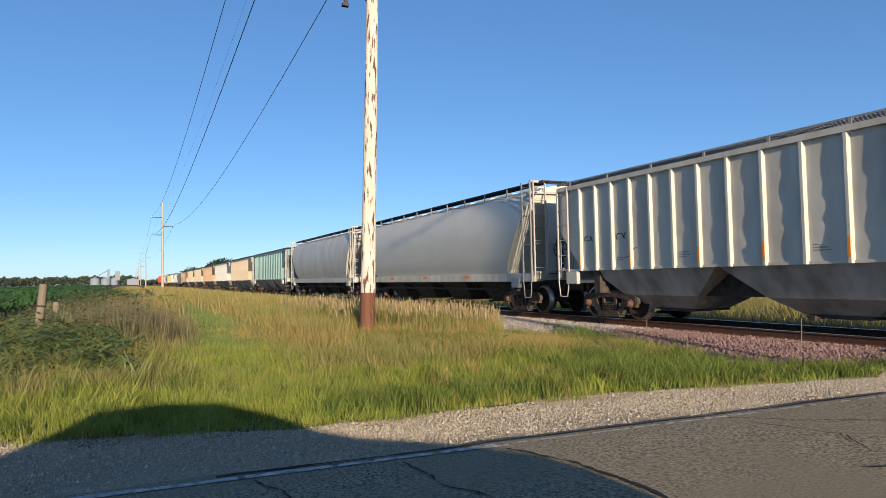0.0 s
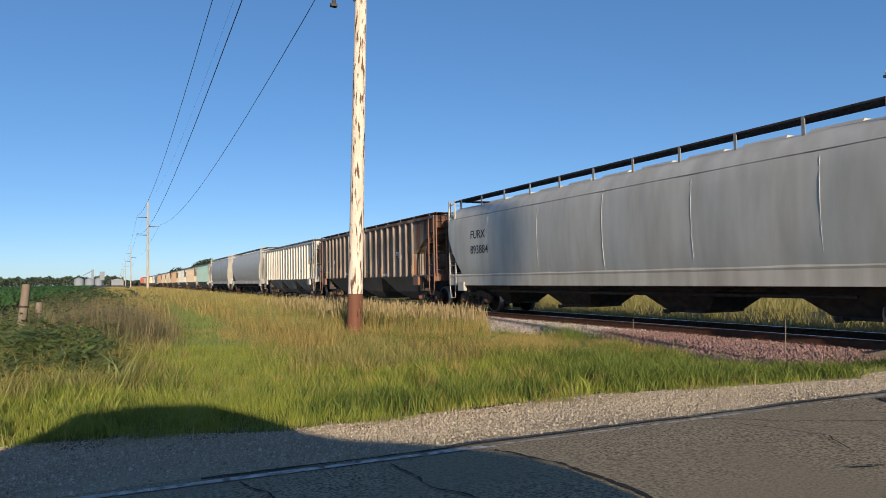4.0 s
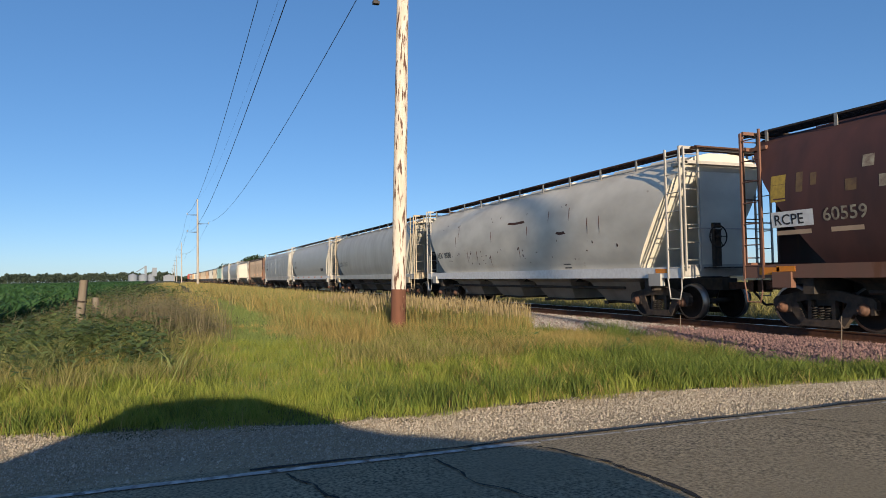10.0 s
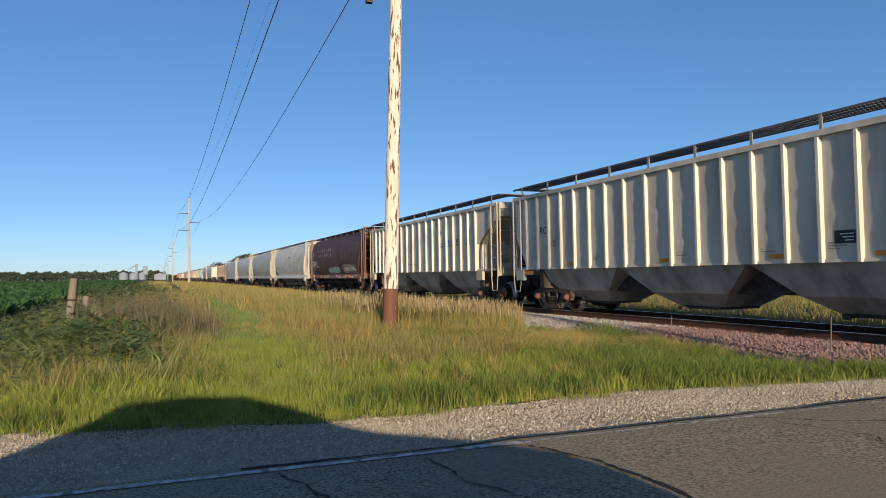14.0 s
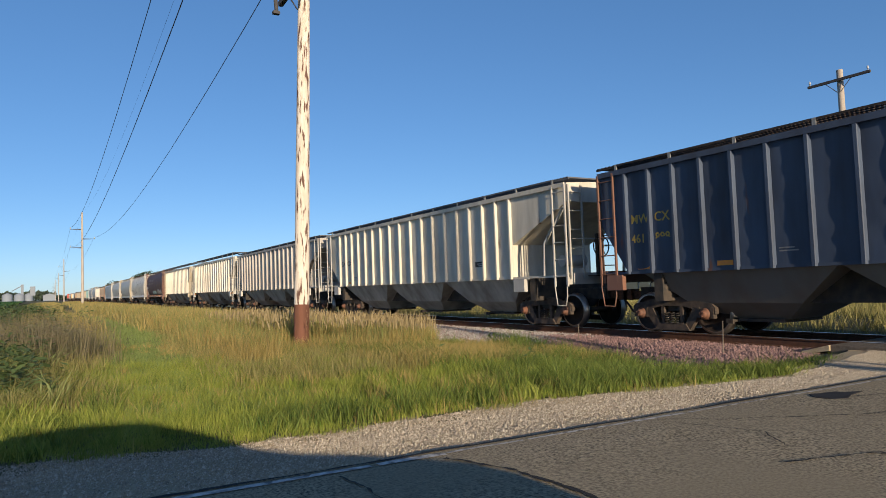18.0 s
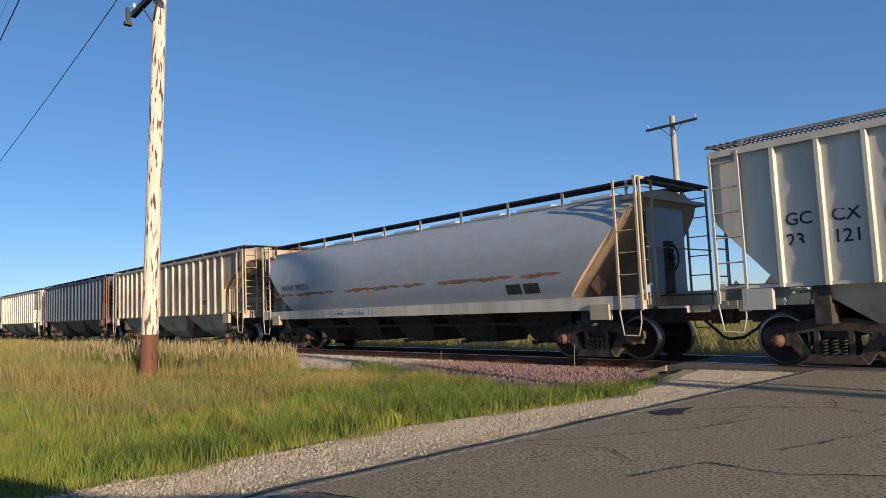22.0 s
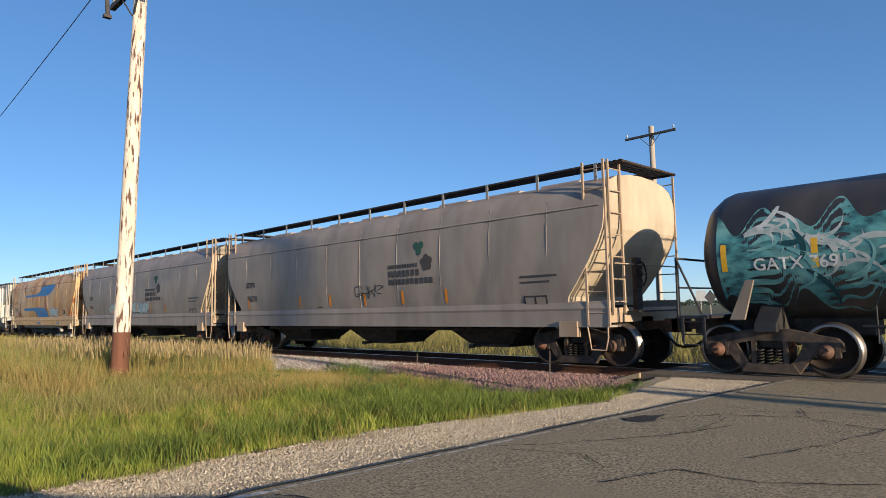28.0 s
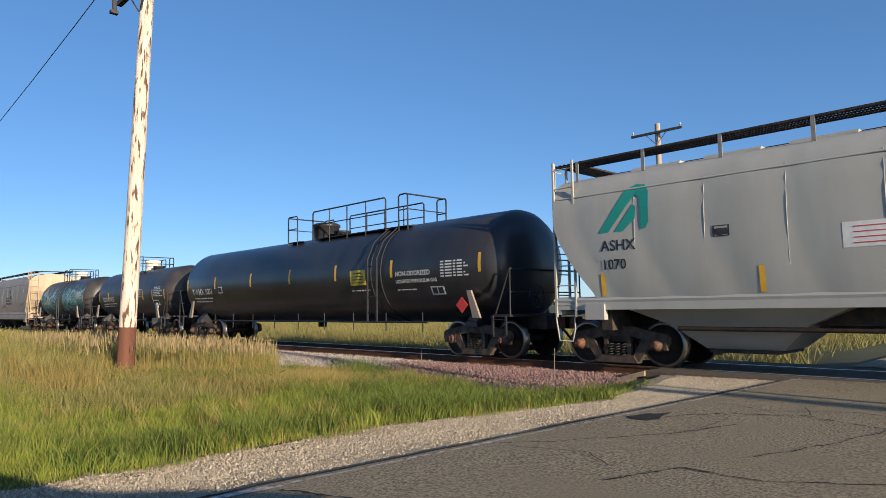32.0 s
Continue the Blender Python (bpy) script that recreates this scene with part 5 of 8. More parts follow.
c = smooth_hopper("faded orange-tan smooth-sided covered hopper car with blue stripes", FLOW_TAN, CREAM_POST, L, "tub", seams=7, pitch=2.0, bays=0, sill_paint=ORANGE_SILL, sill_low=0.83, sill_top=1.12, board_z=4.35, crown=0.98, post_step=1.05, rail_z=3.4,
                  stickers=[7.0, 4.57, 2.36, -0.55, -4.08], sticker_tall=True, tall_ink=RUST_STRIP,
                  marks=[(6.36, 2.27, "ACFX", 0.3, BLACK_INK), (6.36, 1.86, "59682", 0.32, BLACK_INK)],
                  plates=[("data_panel", -5.28, -5.72, 1.52, 1.76, BLACK_INK), ("panel_field", -5.31, -5.49, 1.56, 1.72, GREY_INK), ("data_panel", -5.2, -5.9, 1.36, 1.46, GREY_DARK), ("number_box", 5.05, 4.8, 2.22, 2.42, BLACK_INK), ("panel_field", 5.03, 4.82, 2.24, 2.4, FLOW_TAN)]
                  + [("small_print", 6.2 - 0.55 * (k % 2), 5.75 - 0.55 * (k % 2), 1.66 + 0.11 * (k // 2), 1.71 + 0.11 * (k // 2), GREY_INK) for k in range(4)]
                  + [("small_print", -4.35, -4.95 + 0.1 * (k % 2), 1.6 + 0.09 * k, 1.63 + 0.09 * k, GREY_INK) for k in range(4)])
flat_shape(c, "blue_stripe", [(3.5, 2.74), (3.5, 2.87), (0.5, 2.87), (-0.2, 3.07), (-0.6, 3.32), (-1.4, 3.36), (-3.6, 3.38), (-3.45, 3.2), (-3.0, 2.97), (-2.25, 2.76), (-1.15, 2.71), (0.3, 2.74)], 1.61, BLUE_STRIPE, "broad faded blue flash")
flat_shape(c, "blue_stripe", [(3.8, 1.84), (3.8, 1.98), (1.5, 2.01), (-0.15, 2.0), (-1.1, 1.96), (-1.55, 1.85), (-1.95, 1.6), (-2.25, 1.36), (0.25, 1.36), (0.65, 1.6), (1.1, 1.78)], 1.61, BLUE_STRIPE, "broad faded blue flash")
bubble_tag(c, -2.66, -4.15, 1.36, 1.92, SPRAY_PALE, SPRAY, 6, 5)
plate(c, "sill_patch", 0.45, -0.1, 0.94, 1.06, 1.534, BLUE_STRIPE, flush=False)
scrawl(c, -3.7, -4.35, 0.92, 1.08, 1.53, SPRAY, 4, 15, 0.01, flush=False)
# discharge pipes under the sill, with their couplings and end caps
for x, y0, y1, zz in ((-1.3, 4.6, -4.2, 0.74), (-0.95, 3.9, -5.0, 0.42)):
    pipe = part("discharge_pipe", Build().tube([(x, y0, zz), (x, (y0 + y1) / 2, zz - 0.02), (x, y1, zz)], 0.075 if zz > 0.6 else 0.11, 10), PIPE_GREY if zz > 0.6 else UNDER, c)
    for k in range(5):
        y = y0 + (y1 - y0) * (0.02 + 0.24 * k)
        part("coupling", Build().lathe([(-0.06, 0.07), (-0.06, 0.105), (0.06, 0.105), (0.06, 0.07)], (x, y, zz), "y", 12), PIPE_GREY, pipe)
    part("outlet", Build().tube([(x, y1 + 0.6, zz), (x - 0.06, y1 + 0.1, zz - 0.08), (x - 0.1, y1 - 0.35, zz - 0.2)], 0.085, 10), PIPE_GREY, pipe)
for k in range(7):
    part("pipe_hanger", Build().box(-1.32, -1.28, 4.2 - 1.35 * k, 4.26 - 1.35 * k, 0.66, 0.9), UNDER, c)
part("hopper_trough", Build().prism([(-6.0, 0.98), (6.0, 0.98), (5.0, 0.5), (-5.0, 0.5)], 0, -0.9, 0.9), UNDER, c)
put(c, *SPANS[i])


def bean_emblem(car, y, z):
    """Leaf, bean and three rows of word bars; y, z: the foot of the words at their leading end."""
    def lobes(cy, cz, size, n, deep, turn):
        return [(cy + size * (1 - deep + deep * abs(math.cos(n * a / 2))) * math.cos(a + turn), cz + size * (1 - deep + deep * abs(math.cos(n * a / 2))) * math.sin(a + turn)) for a in (math.tau * k / 36 for k in range(36))]
    flat_shape(car, "emblem_leaf", lobes(y - 1.22, z + 0.94, 0.21, 3, 0.5, 0.5), 1.61, GREEN_LOGO, "dark green three-lobed leaf emblem")
    flat_shape(car, "emblem_bean", lobes(y - 1.52, z + 0.53, 0.23, 5, 0.25, 0.2), 1.61, DARK_LOGO, "dark bean emblem")
    for z0, h, y1, m in ((0.0, 0.15, 1.78, 10), (0.21, 0.17, 1.28, 7), (0.44, 0.1, 1.2, 11)):
        for j in range(m):
            w = y1 / m
            plate(car, "emblem_word", y - w * j, y - w * (j + 0.72), z + z0, z + z0 + h, 1.612, DARK_LOGO)


for i in (17, 18):
    L = lead(i)
    c = smooth_hopper("dusty taupe smooth-sided covered hopper car with a leaf emblem", DUSTY, TAUPE_POST, L, "tub", gusset=SUNLIT_END, sill_low=0.86, sill_top=1.2, board_z=4.3, rail_z=3.36, tall_ink=ORANGE, seams=9, pitch=1.665, bays=3, stickers=[6.5, 3.16, 1.51, -0.21, -1.85, -3.51], sticker_tall=True,
                      marks=[(6.62, 2.2, "SDPX", 0.27, BLACK_INK), (6.55, 1.72, "96258" if i == 18 else "9625", 0.27, BLACK_INK)],
                      plates=[("panel_field", -6.0, -6.25, 1.34, 1.51, DUSTY), ("panel_field", -6.3, -6.55, 1.34, 1.51, DUSTY), ("data_panel", -5.95, -6.6, 1.3, 1.55, DARK_LOGO), ("data_line", -5.9, -6.9, 1.95, 2.0, DARK_LOGO), ("data_line", -5.9, -6.7, 1.83, 1.87, DARK_LOGO), ("data_line", 2.2, 1.9, 1.42, 1.46, DARK_LOGO)])
    bean_emblem(c, -1.33, 1.98)
    if i == 17:
        bubble_tag(c, 3.4, 1.0, 1.42, 1.95, SPRAY_PALE, SPRAY, 5, 21)
        bubble_tag(c, 0.9, -1.6, 1.42, 1.95, SPRAY_PALE, SPRAY, 5, 23)
    else:
        scrawl(c, 0.4, -1.0, 1.6, 2.1, 1.6, SPRAY_BLACK, 4, 22, 0.015)
    put(c, *SPANS[i])


def wave_mural(car, r, zc, half):
    """Breaking waves painted over the tank side, in curved patches."""
    rnd = random.Random(4)

    def patch(name, y0, y1, z0, z1, m, ragged):
        b = Build()
        def at(u, v):
            zz = z0 + (z1 - z0) * v
            e = ragged * (math.sin(u * 23 + v * 3) * 0.5 + math.sin(u * 41 + 1) * 0.3) * (v if v > 0.5 else 1 - v)
            zz = max(zc - r * 0.92, min(zc + r * 0.92, zz + e))
            a = math.asin((zz - zc) / r)
            return (-(r + 0.0015) * math.cos(a), y0 + (y1 - y0) * u, zc + (r + 0.0015) * math.sin(a))
        b.grid(at, 90, 10)
        part(name, b, m, car, "spray-painted teal and white waves")
    patch("mural", half - 0.55, 0.55, zc - 0.95, zc + 0.55, MURAL, 0.35)
    patch("mural", -0.35, -half + 0.6, zc - 0.85, zc + 0.6, MURAL, 0.35)
    # long brush strokes that follow the swell and curl over at its crest
    def swell(y):
        return 0.28 * math.sin(1.7 * y + 0.6) + 0.12 * math.sin(3.9 * y)
    for k in range(120):
        y = half - 0.8 - rnd.random() * (2 * half - 1.6)
        if abs(y - 0.1) < 0.55:
            continue
        off = rnd.uniform(-0.45, 0.4)
        ln, w0 = rnd.uniform(0.35, 1.0), rnd.uniform(0.025, 0.07)
        bend = rnd.choice((-1, 1)) * rnd.uniform(1.2, 3.6)
        a = math.atan2(swell(y - 0.1) - swell(y), -0.1) + rnd.uniform(-0.4, 0.4)
        py, pz, v = y, zc + 0.08 + swell(y) + off, []
        for i in range(15):
            u = i / 14
            w = w0 * math.sin(math.pi * (0.08 + 0.9 * u)) * (1 - 0.5 * u)
            for q in (-w, w):
                v.append((-r, max(-half + 0.6, min(half - 0.6, py - q * math.sin(a))), max(zc - r * 0.78, min(zc + r * 0.62, pz + q * math.cos(a)))))
            py, pz, a = py + ln / 14 * math.cos(a), pz + ln / 14 * math.sin(a), a + bend / 14 * (0.2 + 1.6 * u)
        ink = MURAL_DARK if k % 6 == 5 else MURAL_WHITE if abs(off - 0.1) < 0.26 else MURAL_PALE
        b = Build().add(v, [(2 * i, 2 * i + 2, 2 * i + 3, 2 * i + 1) for i in range(14)])
        press(part("mural_foam", b, ink, car), car, 0.0, -0.002 + 0.0015 * (k % 3))


SHORT_RAILS = [(1.0, 0.42, 0.6), (-0.08, -0.6, 0.64)]
i = 19
L = lead(i)
c = tank_car("short black tank car with a spray-painted wave mural", DUSTY_TANK, L, 1.24, 2.2, marks=[(4.1, 1.85, "GATX 7691", 0.3, WHITE_INK)], bands=[(0.45, 0.06), (-0.2, 0.06)], strip_at=(4.6, 3.1, -3.14, -4.51), strip_z=2.1, art=wave_mural, rails=SHORT_RAILS,
             plates=[("data_panel", -3.3, -4.3, 2.1, 2.55, GREY_DARK)])
put(c, *SPANS[i])
i = 20
L = lead(i)
c = tank_car("short black tank car with yellow strips", DUSTY_TANK, L, 1.24, 2.2, marks=[(4.0, 1.84, "CGTX 70653", 0.33, WHITE_INK)], bands=[(0.45, 0.06), (-0.2, 0.06)], strip_at=(4.58, 3.06, 1.16, -0.68, -1.9, -3.12, -4.55), strip_z=2.08, rails=SHORT_RAILS,
             plates=[("data_line", 4.0, 2.0, 1.7, 1.75, WHITE_INK), ("data_line", 4.0, 2.1, 1.58, 1.63, WHITE_INK), ("data_line", 0.7, 0.1, 1.75, 1.83, WHITE_INK)]
             + [("data_line", -0.85, -1.75 + 0.1 * (k % 2), 2.02 + 0.085 * k, 2.06 + 0.085 * k, WHITE_INK) for k in range(5)] + [("data_line", -3.3, -4.3 + 0.13 * (k % 3), 2.0 + 0.08 * k, 2.05 + 0.08 * k, WHITE_INK) for k in range(6)]
             + [("data_panel", -3.1, -3.8, 1.6, 1.82, WHITE_INK), ("panel_field", -3.15, -3.45, 1.64, 1.78, BLACK_INK), ("panel_field", -3.48, -3.75, 1.64, 1.78, BLACK_INK)])
flat_shape(c, "hazard_placard", [(-4.3, 1.35), (-4.45, 1.5), (-4.3, 1.65), (-4.15, 1.5)], 1.42, WHITE_PLATE, "white diamond hazard placard")
put(c, *SPANS[i])
i = 21
L = lead(i)
c = tank_car("long glossy black tank car with yellow strips", BLACK_TANK, L, 1.45, 2.3, long=True, strip_at=(8.45, 5.91, 3.02, 0.32, -2.34, -5.03, -8.38), strip_z=2.36, marks=[(8.0, 1.93, "TWMX 1001", 0.34, WHITE_INK), (-5.2, 2.14, "NON-ODORIZED", 0.18, WHITE_INK), (-5.2, 1.95, "LIQUEFIED PETROLEUM GAS", 0.13, WHITE_INK)],
             bands=[(-4.1, 0.07), (-4.55, 0.07)], rails=[(1.5, 0.9, 0.8), (-0.08, -4.0, 0.83), (-4.6, -5.0, 0.83)], dome=0.25, dome_r=0.45, ladder_y=-4.32,
             plates=[("data_line", 7.9, 6.2, 1.76, 1.81, WHITE_INK), ("data_line", 7.9, 6.4, 1.63, 1.68, WHITE_INK), ("number_box", 5.65, 5.3, 1.95, 2.2, WHITE_INK), ("panel_field", 5.62, 5.33, 1.98, 2.17, BLACK_INK),
             ("yellow_panel", -3.1, -3.85, 1.95, 2.4, YELLOW_INK), ("data_line", -3.1, -4.0, 1.78, 1.83, WHITE_INK), ("data_line", -5.2, -6.0, 1.75, 1.79, WHITE_INK), ("data_panel", -6.55, -7.05, 1.6, 1.82, WHITE_INK), ("panel_field", -6.6, -6.78, 1.63, 1.79, BLACK_INK), ("panel_field", -6.82, -7.0, 1.63, 1.79, BLACK_INK)]
             + [("data_line", -7.0, -8.0 + 0.1 * (k % 3), 2.05 + 0.075 * k, 2.1 + 0.075 * k, WHITE_INK) for k in range(6)]
             + [("yellow_panel_line", -3.18, -3.76 + 0.07 * (k % 2), 2.02 + 0.09 * k, 2.04 + 0.09 * k, BLACK_INK) for k in range(4)])
flat_shape(c, "hazard_placard", [(-7.82, 1.12), (-8.02, 1.32), (-7.82, 1.52), (-7.62, 1.32)], 1.5, RED_INK, "red diamond hazard placard")
put(c, *SPANS[i])
i = 22
L = lead(i)
c = smooth_hopper("clean light grey smooth-sided covered hopper car with a teal emblem", CLEAN, WHITE_POST, L, "tub", seams=10, pitch=1.4, bays=3, board_z=4.38, sill_low=1.17, bay=CLEAN, stickers=[L / 2 - 1.9, L / 2 - 5.0, L / 2 - 8.0], sticker_tall=True,
                  marks=[(L / 2 - 1.9, 2.35, "ASHX", 0.3, BLACK_INK), (L / 2 - 1.9, 1.98, "1070", 0.28, BLACK_INK)],
                  plates=[("data_panel", L / 2 - 4.2, L / 2 - 4.5, 2.45, 2.65, BLACK_INK), ("data_panel", L / 2 - 4.23, L / 2 - 4.47, 2.47, 2.63, CLEAN), ("notice", 2.7, 1.2, 2.1, 2.5, WHITE_PLATE)] + [("panel_field", 2.55, 1.4 + 0.2 * (k % 2), 2.16 + 0.085 * k, 2.175 + 0.085 * k, RED_INK) for k in range(4)])
E0 = 7.1
def arch(pts):
    return [(E0 - 0.82 * dy, z) for dy, z in pts]
flat_shape(c, "emblem", arch([(0, 2.72), (0.75, 3.55), (1.02, 3.64), (1.26, 3.6), (1.35, 3.46), (1.36, 2.86), (1.28, 2.74), (1.16, 2.72), (1.12, 3.36), (0.98, 3.42), (0.28, 2.72)]), 1.6, TEAL_LOGO, "teal slanted arch emblem")
flat_shape(c, "emblem", arch([(0.45, 2.72), (0.95, 3.24), (1.02, 3.18), (1.0, 2.95), (0.68, 2.72)]), 1.6, TEAL_LOGO, "teal slanted arch emblem")
put(c, *SPANS[i])

# ---- ground, road, track ----
SOIL = mat("dry_soil_and_thatch", (0.11, 0.095, 0.045), 0.95, color2=(0.07, 0.075, 0.03), scale=0.8, amount=0.9, third=(0.09, 0.1, 0.035), third_scale=0.15, bump=0.5, bscale=30)
ASPHALT = mat("worn_asphalt", (0.44, 0.37, 0.245), 0.9, color2=(0.05, 0.042, 0.029), scale=46, amount=1.0, third=(0.27, 0.228, 0.15), third_scale=0.6, bump=1.0, bscale=95)
GRAVEL = mat("shoulder_gravel_bed", (0.5, 0.4, 0.26), 0.95, color2=(0.2, 0.155, 0.1), scale=60, amount=0.8, third=(0.36, 0.3, 0.21), third_scale=0.9, bump=0.8, bscale=90)
STONE = mat("shoulder_stone", (0.64, 0.56, 0.44), 0.9, color2=(0.17, 0.14, 0.1), scale=25, amount=0.5, island=0.85)
BALLAST_BED = mat("ballast_bed", (0.12, 0.08, 0.075), 0.95, color2=(0.06, 0.045, 0.04), scale=30, amount=0.9, bump=0.8, bscale=50)
BALLAST = mat("pink_quartzite_ballast", (0.36, 0.22, 0.2), 0.85, color2=(0.1, 0.07, 0.065), scale=20, amount=0.4, island=0.9)
BALLAST_PALE = mat("pale_ballast", (0.5, 0.46, 0.42), 0.85, color2=(0.16, 0.14, 0.13), scale=20, amount=0.4, island=0.8)
TIE = mat("creosoted_tie", (0.07, 0.05, 0.038), 0.9, color2=(0.03, 0.025, 0.02), scale=12, amount=0.8, bump=0.5, obj_rand=0.5)
RAIL = mat("rusty_rail", (0.12, 0.055, 0.032), 0.8, 0.2, color2=(0.06, 0.035, 0.025), scale=10, amount=0.8)
RAIL_TOP = mat("polished_rail_head", (0.55, 0.53, 0.5), 0.3, 0.9, color2=(0.35, 0.3, 0.27), scale=6)
TIMBER = mat("crossing_timber", (0.17, 0.14, 0.11), 0.9, color2=(0.08, 0.065, 0.05), scale=16, amount=0.8, bump=0.6, obj_rand=0.5)
LINE_WHITE = mat("worn_white_road_paint", (0.55, 0.54, 0.5), 0.8, color2=(0.16, 0.15, 0.14), scale=14, amount=0.9, spots=(0.13, 0.12, 0.11), spot_level=0.56, spot_scale=9)
CRACK = mat("crack_shadowed_tar", (0.02, 0.02, 0.02), 0.9, color2=(0.04, 0.035, 0.03), scale=20)


def smooth01(a, b, v):
    k = min(1.0, max(0.0, (v - a) / (b - a)))
    return k * k * (3 - 2 * k)


def edge_y(x):
    """Y of the road's painted edge: the road meets the track at a slight skew."""
    return 4.56 - 0.06 * x


def ground_z(x, y):
    if -6 < y < 60 and abs(x) < 60:
        dip = smooth01(0.4, 3.2, y - edge_y(x)) * smooth01(5.5, 9.0, x) * (1 - smooth01(16.8, 20, x))
        lift = 0.03 * math.sin(x * 0.9) * math.sin(y * 0.6) * smooth01(6.5, 9, y)
        bank = 0.16 * math.exp(-((x + 1.0) / 1.3) ** 2) * smooth01(10, 14, y) * (1 - smooth01(42, 56, y))
        return -0.06 - 0.34 * dip + lift + bank
    if abs(x - TRACK_X) < 8:
        return -0.4
    return -0.06


xs = sorted({-2600, -1200, -500, -200, -90, -45, -25, 30, 40, 60, 100, 200, 500, 1200, 2600, *[-16 + 0.8 * i for i in range(52)]})
ys = sorted({-2600, -1200, -500, -200, -80, -40, -20, -10, -5, 60, 75, 95, 120, 160, 220, 320, 500, 900, 1600, 2600, *[0 + 0.8 * i for i in range(66)]})
b = Build()
b.add([(x, y, ground_z(x, y)) for x in xs for y in ys],
      [(i * len(ys) + j, (i + 1) * len(ys) + j, (i + 1) * len(ys) + j + 1, i * len(ys) + j + 1) for i in range(len(xs) - 1) for j in range(len(ys) - 1)], True)
solid("ground", b, SOIL, "dry summer soil and thatch under grass and crops", "ground", "structure")

# the road: a slab with a broken lip, running over the crossing
rnd = random.Random(5)
b = Build()
n = 160
pts = []
for i in range(n + 1):
    x = -14 + 25.9 * i / n
    pts.append((x, edge_y(x) + 0.12 + 0.05 * noise.noise((x * 1.3, 0, 0)) + 0.03 * noise.noise((x * 5, 3, 0))))
v = []
for x, y in pts:
    v += [(x, y, -0.09), (x, y, 0.0), (x, y - 0.25, 0.003), (x, 1.2, 0.035), (x, -2.2, 0.0), (x, -2.3, -0.09)]
b.add(v, [(i * 6 + j, (i + 1) * 6 + j, (i + 1) * 6 + j + 1, i * 6 + j + 1) for i in range(n) for j in range(5)])
for x0, x1 in ((-400, -14), (14.6, 400)):
    y0, y1 = edge_y(max(-14, min(16, x0))) + 0.12, edge_y(max(-14, min(16, x1))) + 0.12
    b.prism([(x0, -2.3), (x1, -2.3), (x1, y1), (x0, y0)], 2, -0.09, 0.0)
solid("road", b, ASPHALT, "sun-bleached grey asphalt road with cracks", "road", "structure")

b = Build()
x = -14.0
while x < 11.5:
    ln = rnd.uniform(0.5, 1.8)
    if rnd.random() < 0.94:
        w = rnd.uniform(0.015, 0.03) if x > 2.2 else rnd.uniform(0.035, 0.045)
        k = 5
        v = []
        for j in range(k + 1):
            xx = x + ln * j / k
            y = edge_y(xx) - 0.02 + 0.012 * noise.noise((xx * 3, 7, 0))
            v += [(xx, y - w, 0.0085), (xx, y + w * rnd.uniform(0.5, 1.0), 0.0085)]
        b.add(v, [(2 * j, 2 * j + 2, 2 * j + 3, 2 * j + 1) for j in range(k)])
    x += ln + rnd.uniform(0.0, 0.06)
solid("road_marking", b, LINE_WHITE, "worn white edge line on the asphalt", "road marking", "structure")


def crack(pts, w, seed):
    r2 = random.Random(seed)
    b = Build()
    for (x0, y0), (x1, y1) in zip(pts, pts[1:]):
        m = max(2, int(math.hypot(x1 - x0, y1 - y0) / 0.05))
        v = []
        nx, ny = -(y1 - y0), x1 - x0
        l = math.hypot(nx, ny)
        for i in range(m + 1):
            k = i / m
            o = 0.05 * noise.noise((x0 * 3.1 + (x1 - x0) * k * 3.1, y0 * 3.1 + (y1 - y0) * k * 3.1, seed)) + 0.02 * noise.noise((x0 * 17 + (x1 - x0) * k * 17, seed, 0)) + r2.uniform(-0.006, 0.006)
            cx, cy = x0 + (x1 - x0) * k + nx / l * o, y0 + (y1 - y0) * k + ny / l * o
            q = w * r2.uniform(0.1, 0.75)
            z = 0.004 + 0.035 * (1 - abs(cy - 1.2) / 3.5) + 0.004
            v += [(cx - nx / l * q, cy - ny / l * q, z), (cx + nx / l * q, cy + ny / l * q, z)]
        b.add(v, [(2 * i, 2 * i + 2, 2 * i + 3, 2 * i + 1) for i in range(m)])
    return b


CRACKS = [([(4.7, 4.2), (5.1, 3.8), (5.6, 3.5), (6.2, 3.1), (7.0, 2.9)], 0.012), ([(2.5, 4.25), (2.62, 3.95), (2.68, 3.65), (2.72, 3.3), (2.7, 2.8)], 0.02), ([(6.9, 3.75), (7.6, 3.3), (7.97, 2.48), (7.6, 1.8), (7.49, 1.0)], 0.014),
          ([(7.97, 2.48), (8.6, 2.7), (9.0, 2.5)], 0.01), ([(4.2, 2.7), (4.9, 2.44), (4.87, 1.84), (5.3, 1.2)], 0.012), ([(4.7, 4.0), (4.9, 3.3), (4.6, 2.9)], 0.007), ([(8.4, 3.6), (8.1, 3.0), (8.5, 2.2), (8.3, 1.4)], 0.01),
          ([(6.35, 3.09), (6.9, 3.05), (7.5, 3.15)], 0.006), ([(5.6, 2.2), (6.4, 1.9), (7.5, 1.67), (9.0, 1.5)], 0.01), ([(0.7, 4.4), (0.9, 3.7), (0.7, 3.1)], 0.012), ([(1.7, 4.3), (1.75, 3.6), (2.0, 3.0)], 0.01)]
for i, (p, w) in enumerate(CRACKS):
    solid("road_crack", crack(p, 1.6 * w, i + 1), CRACK, "jagged dark crack in the asphalt", "crack", "structure")


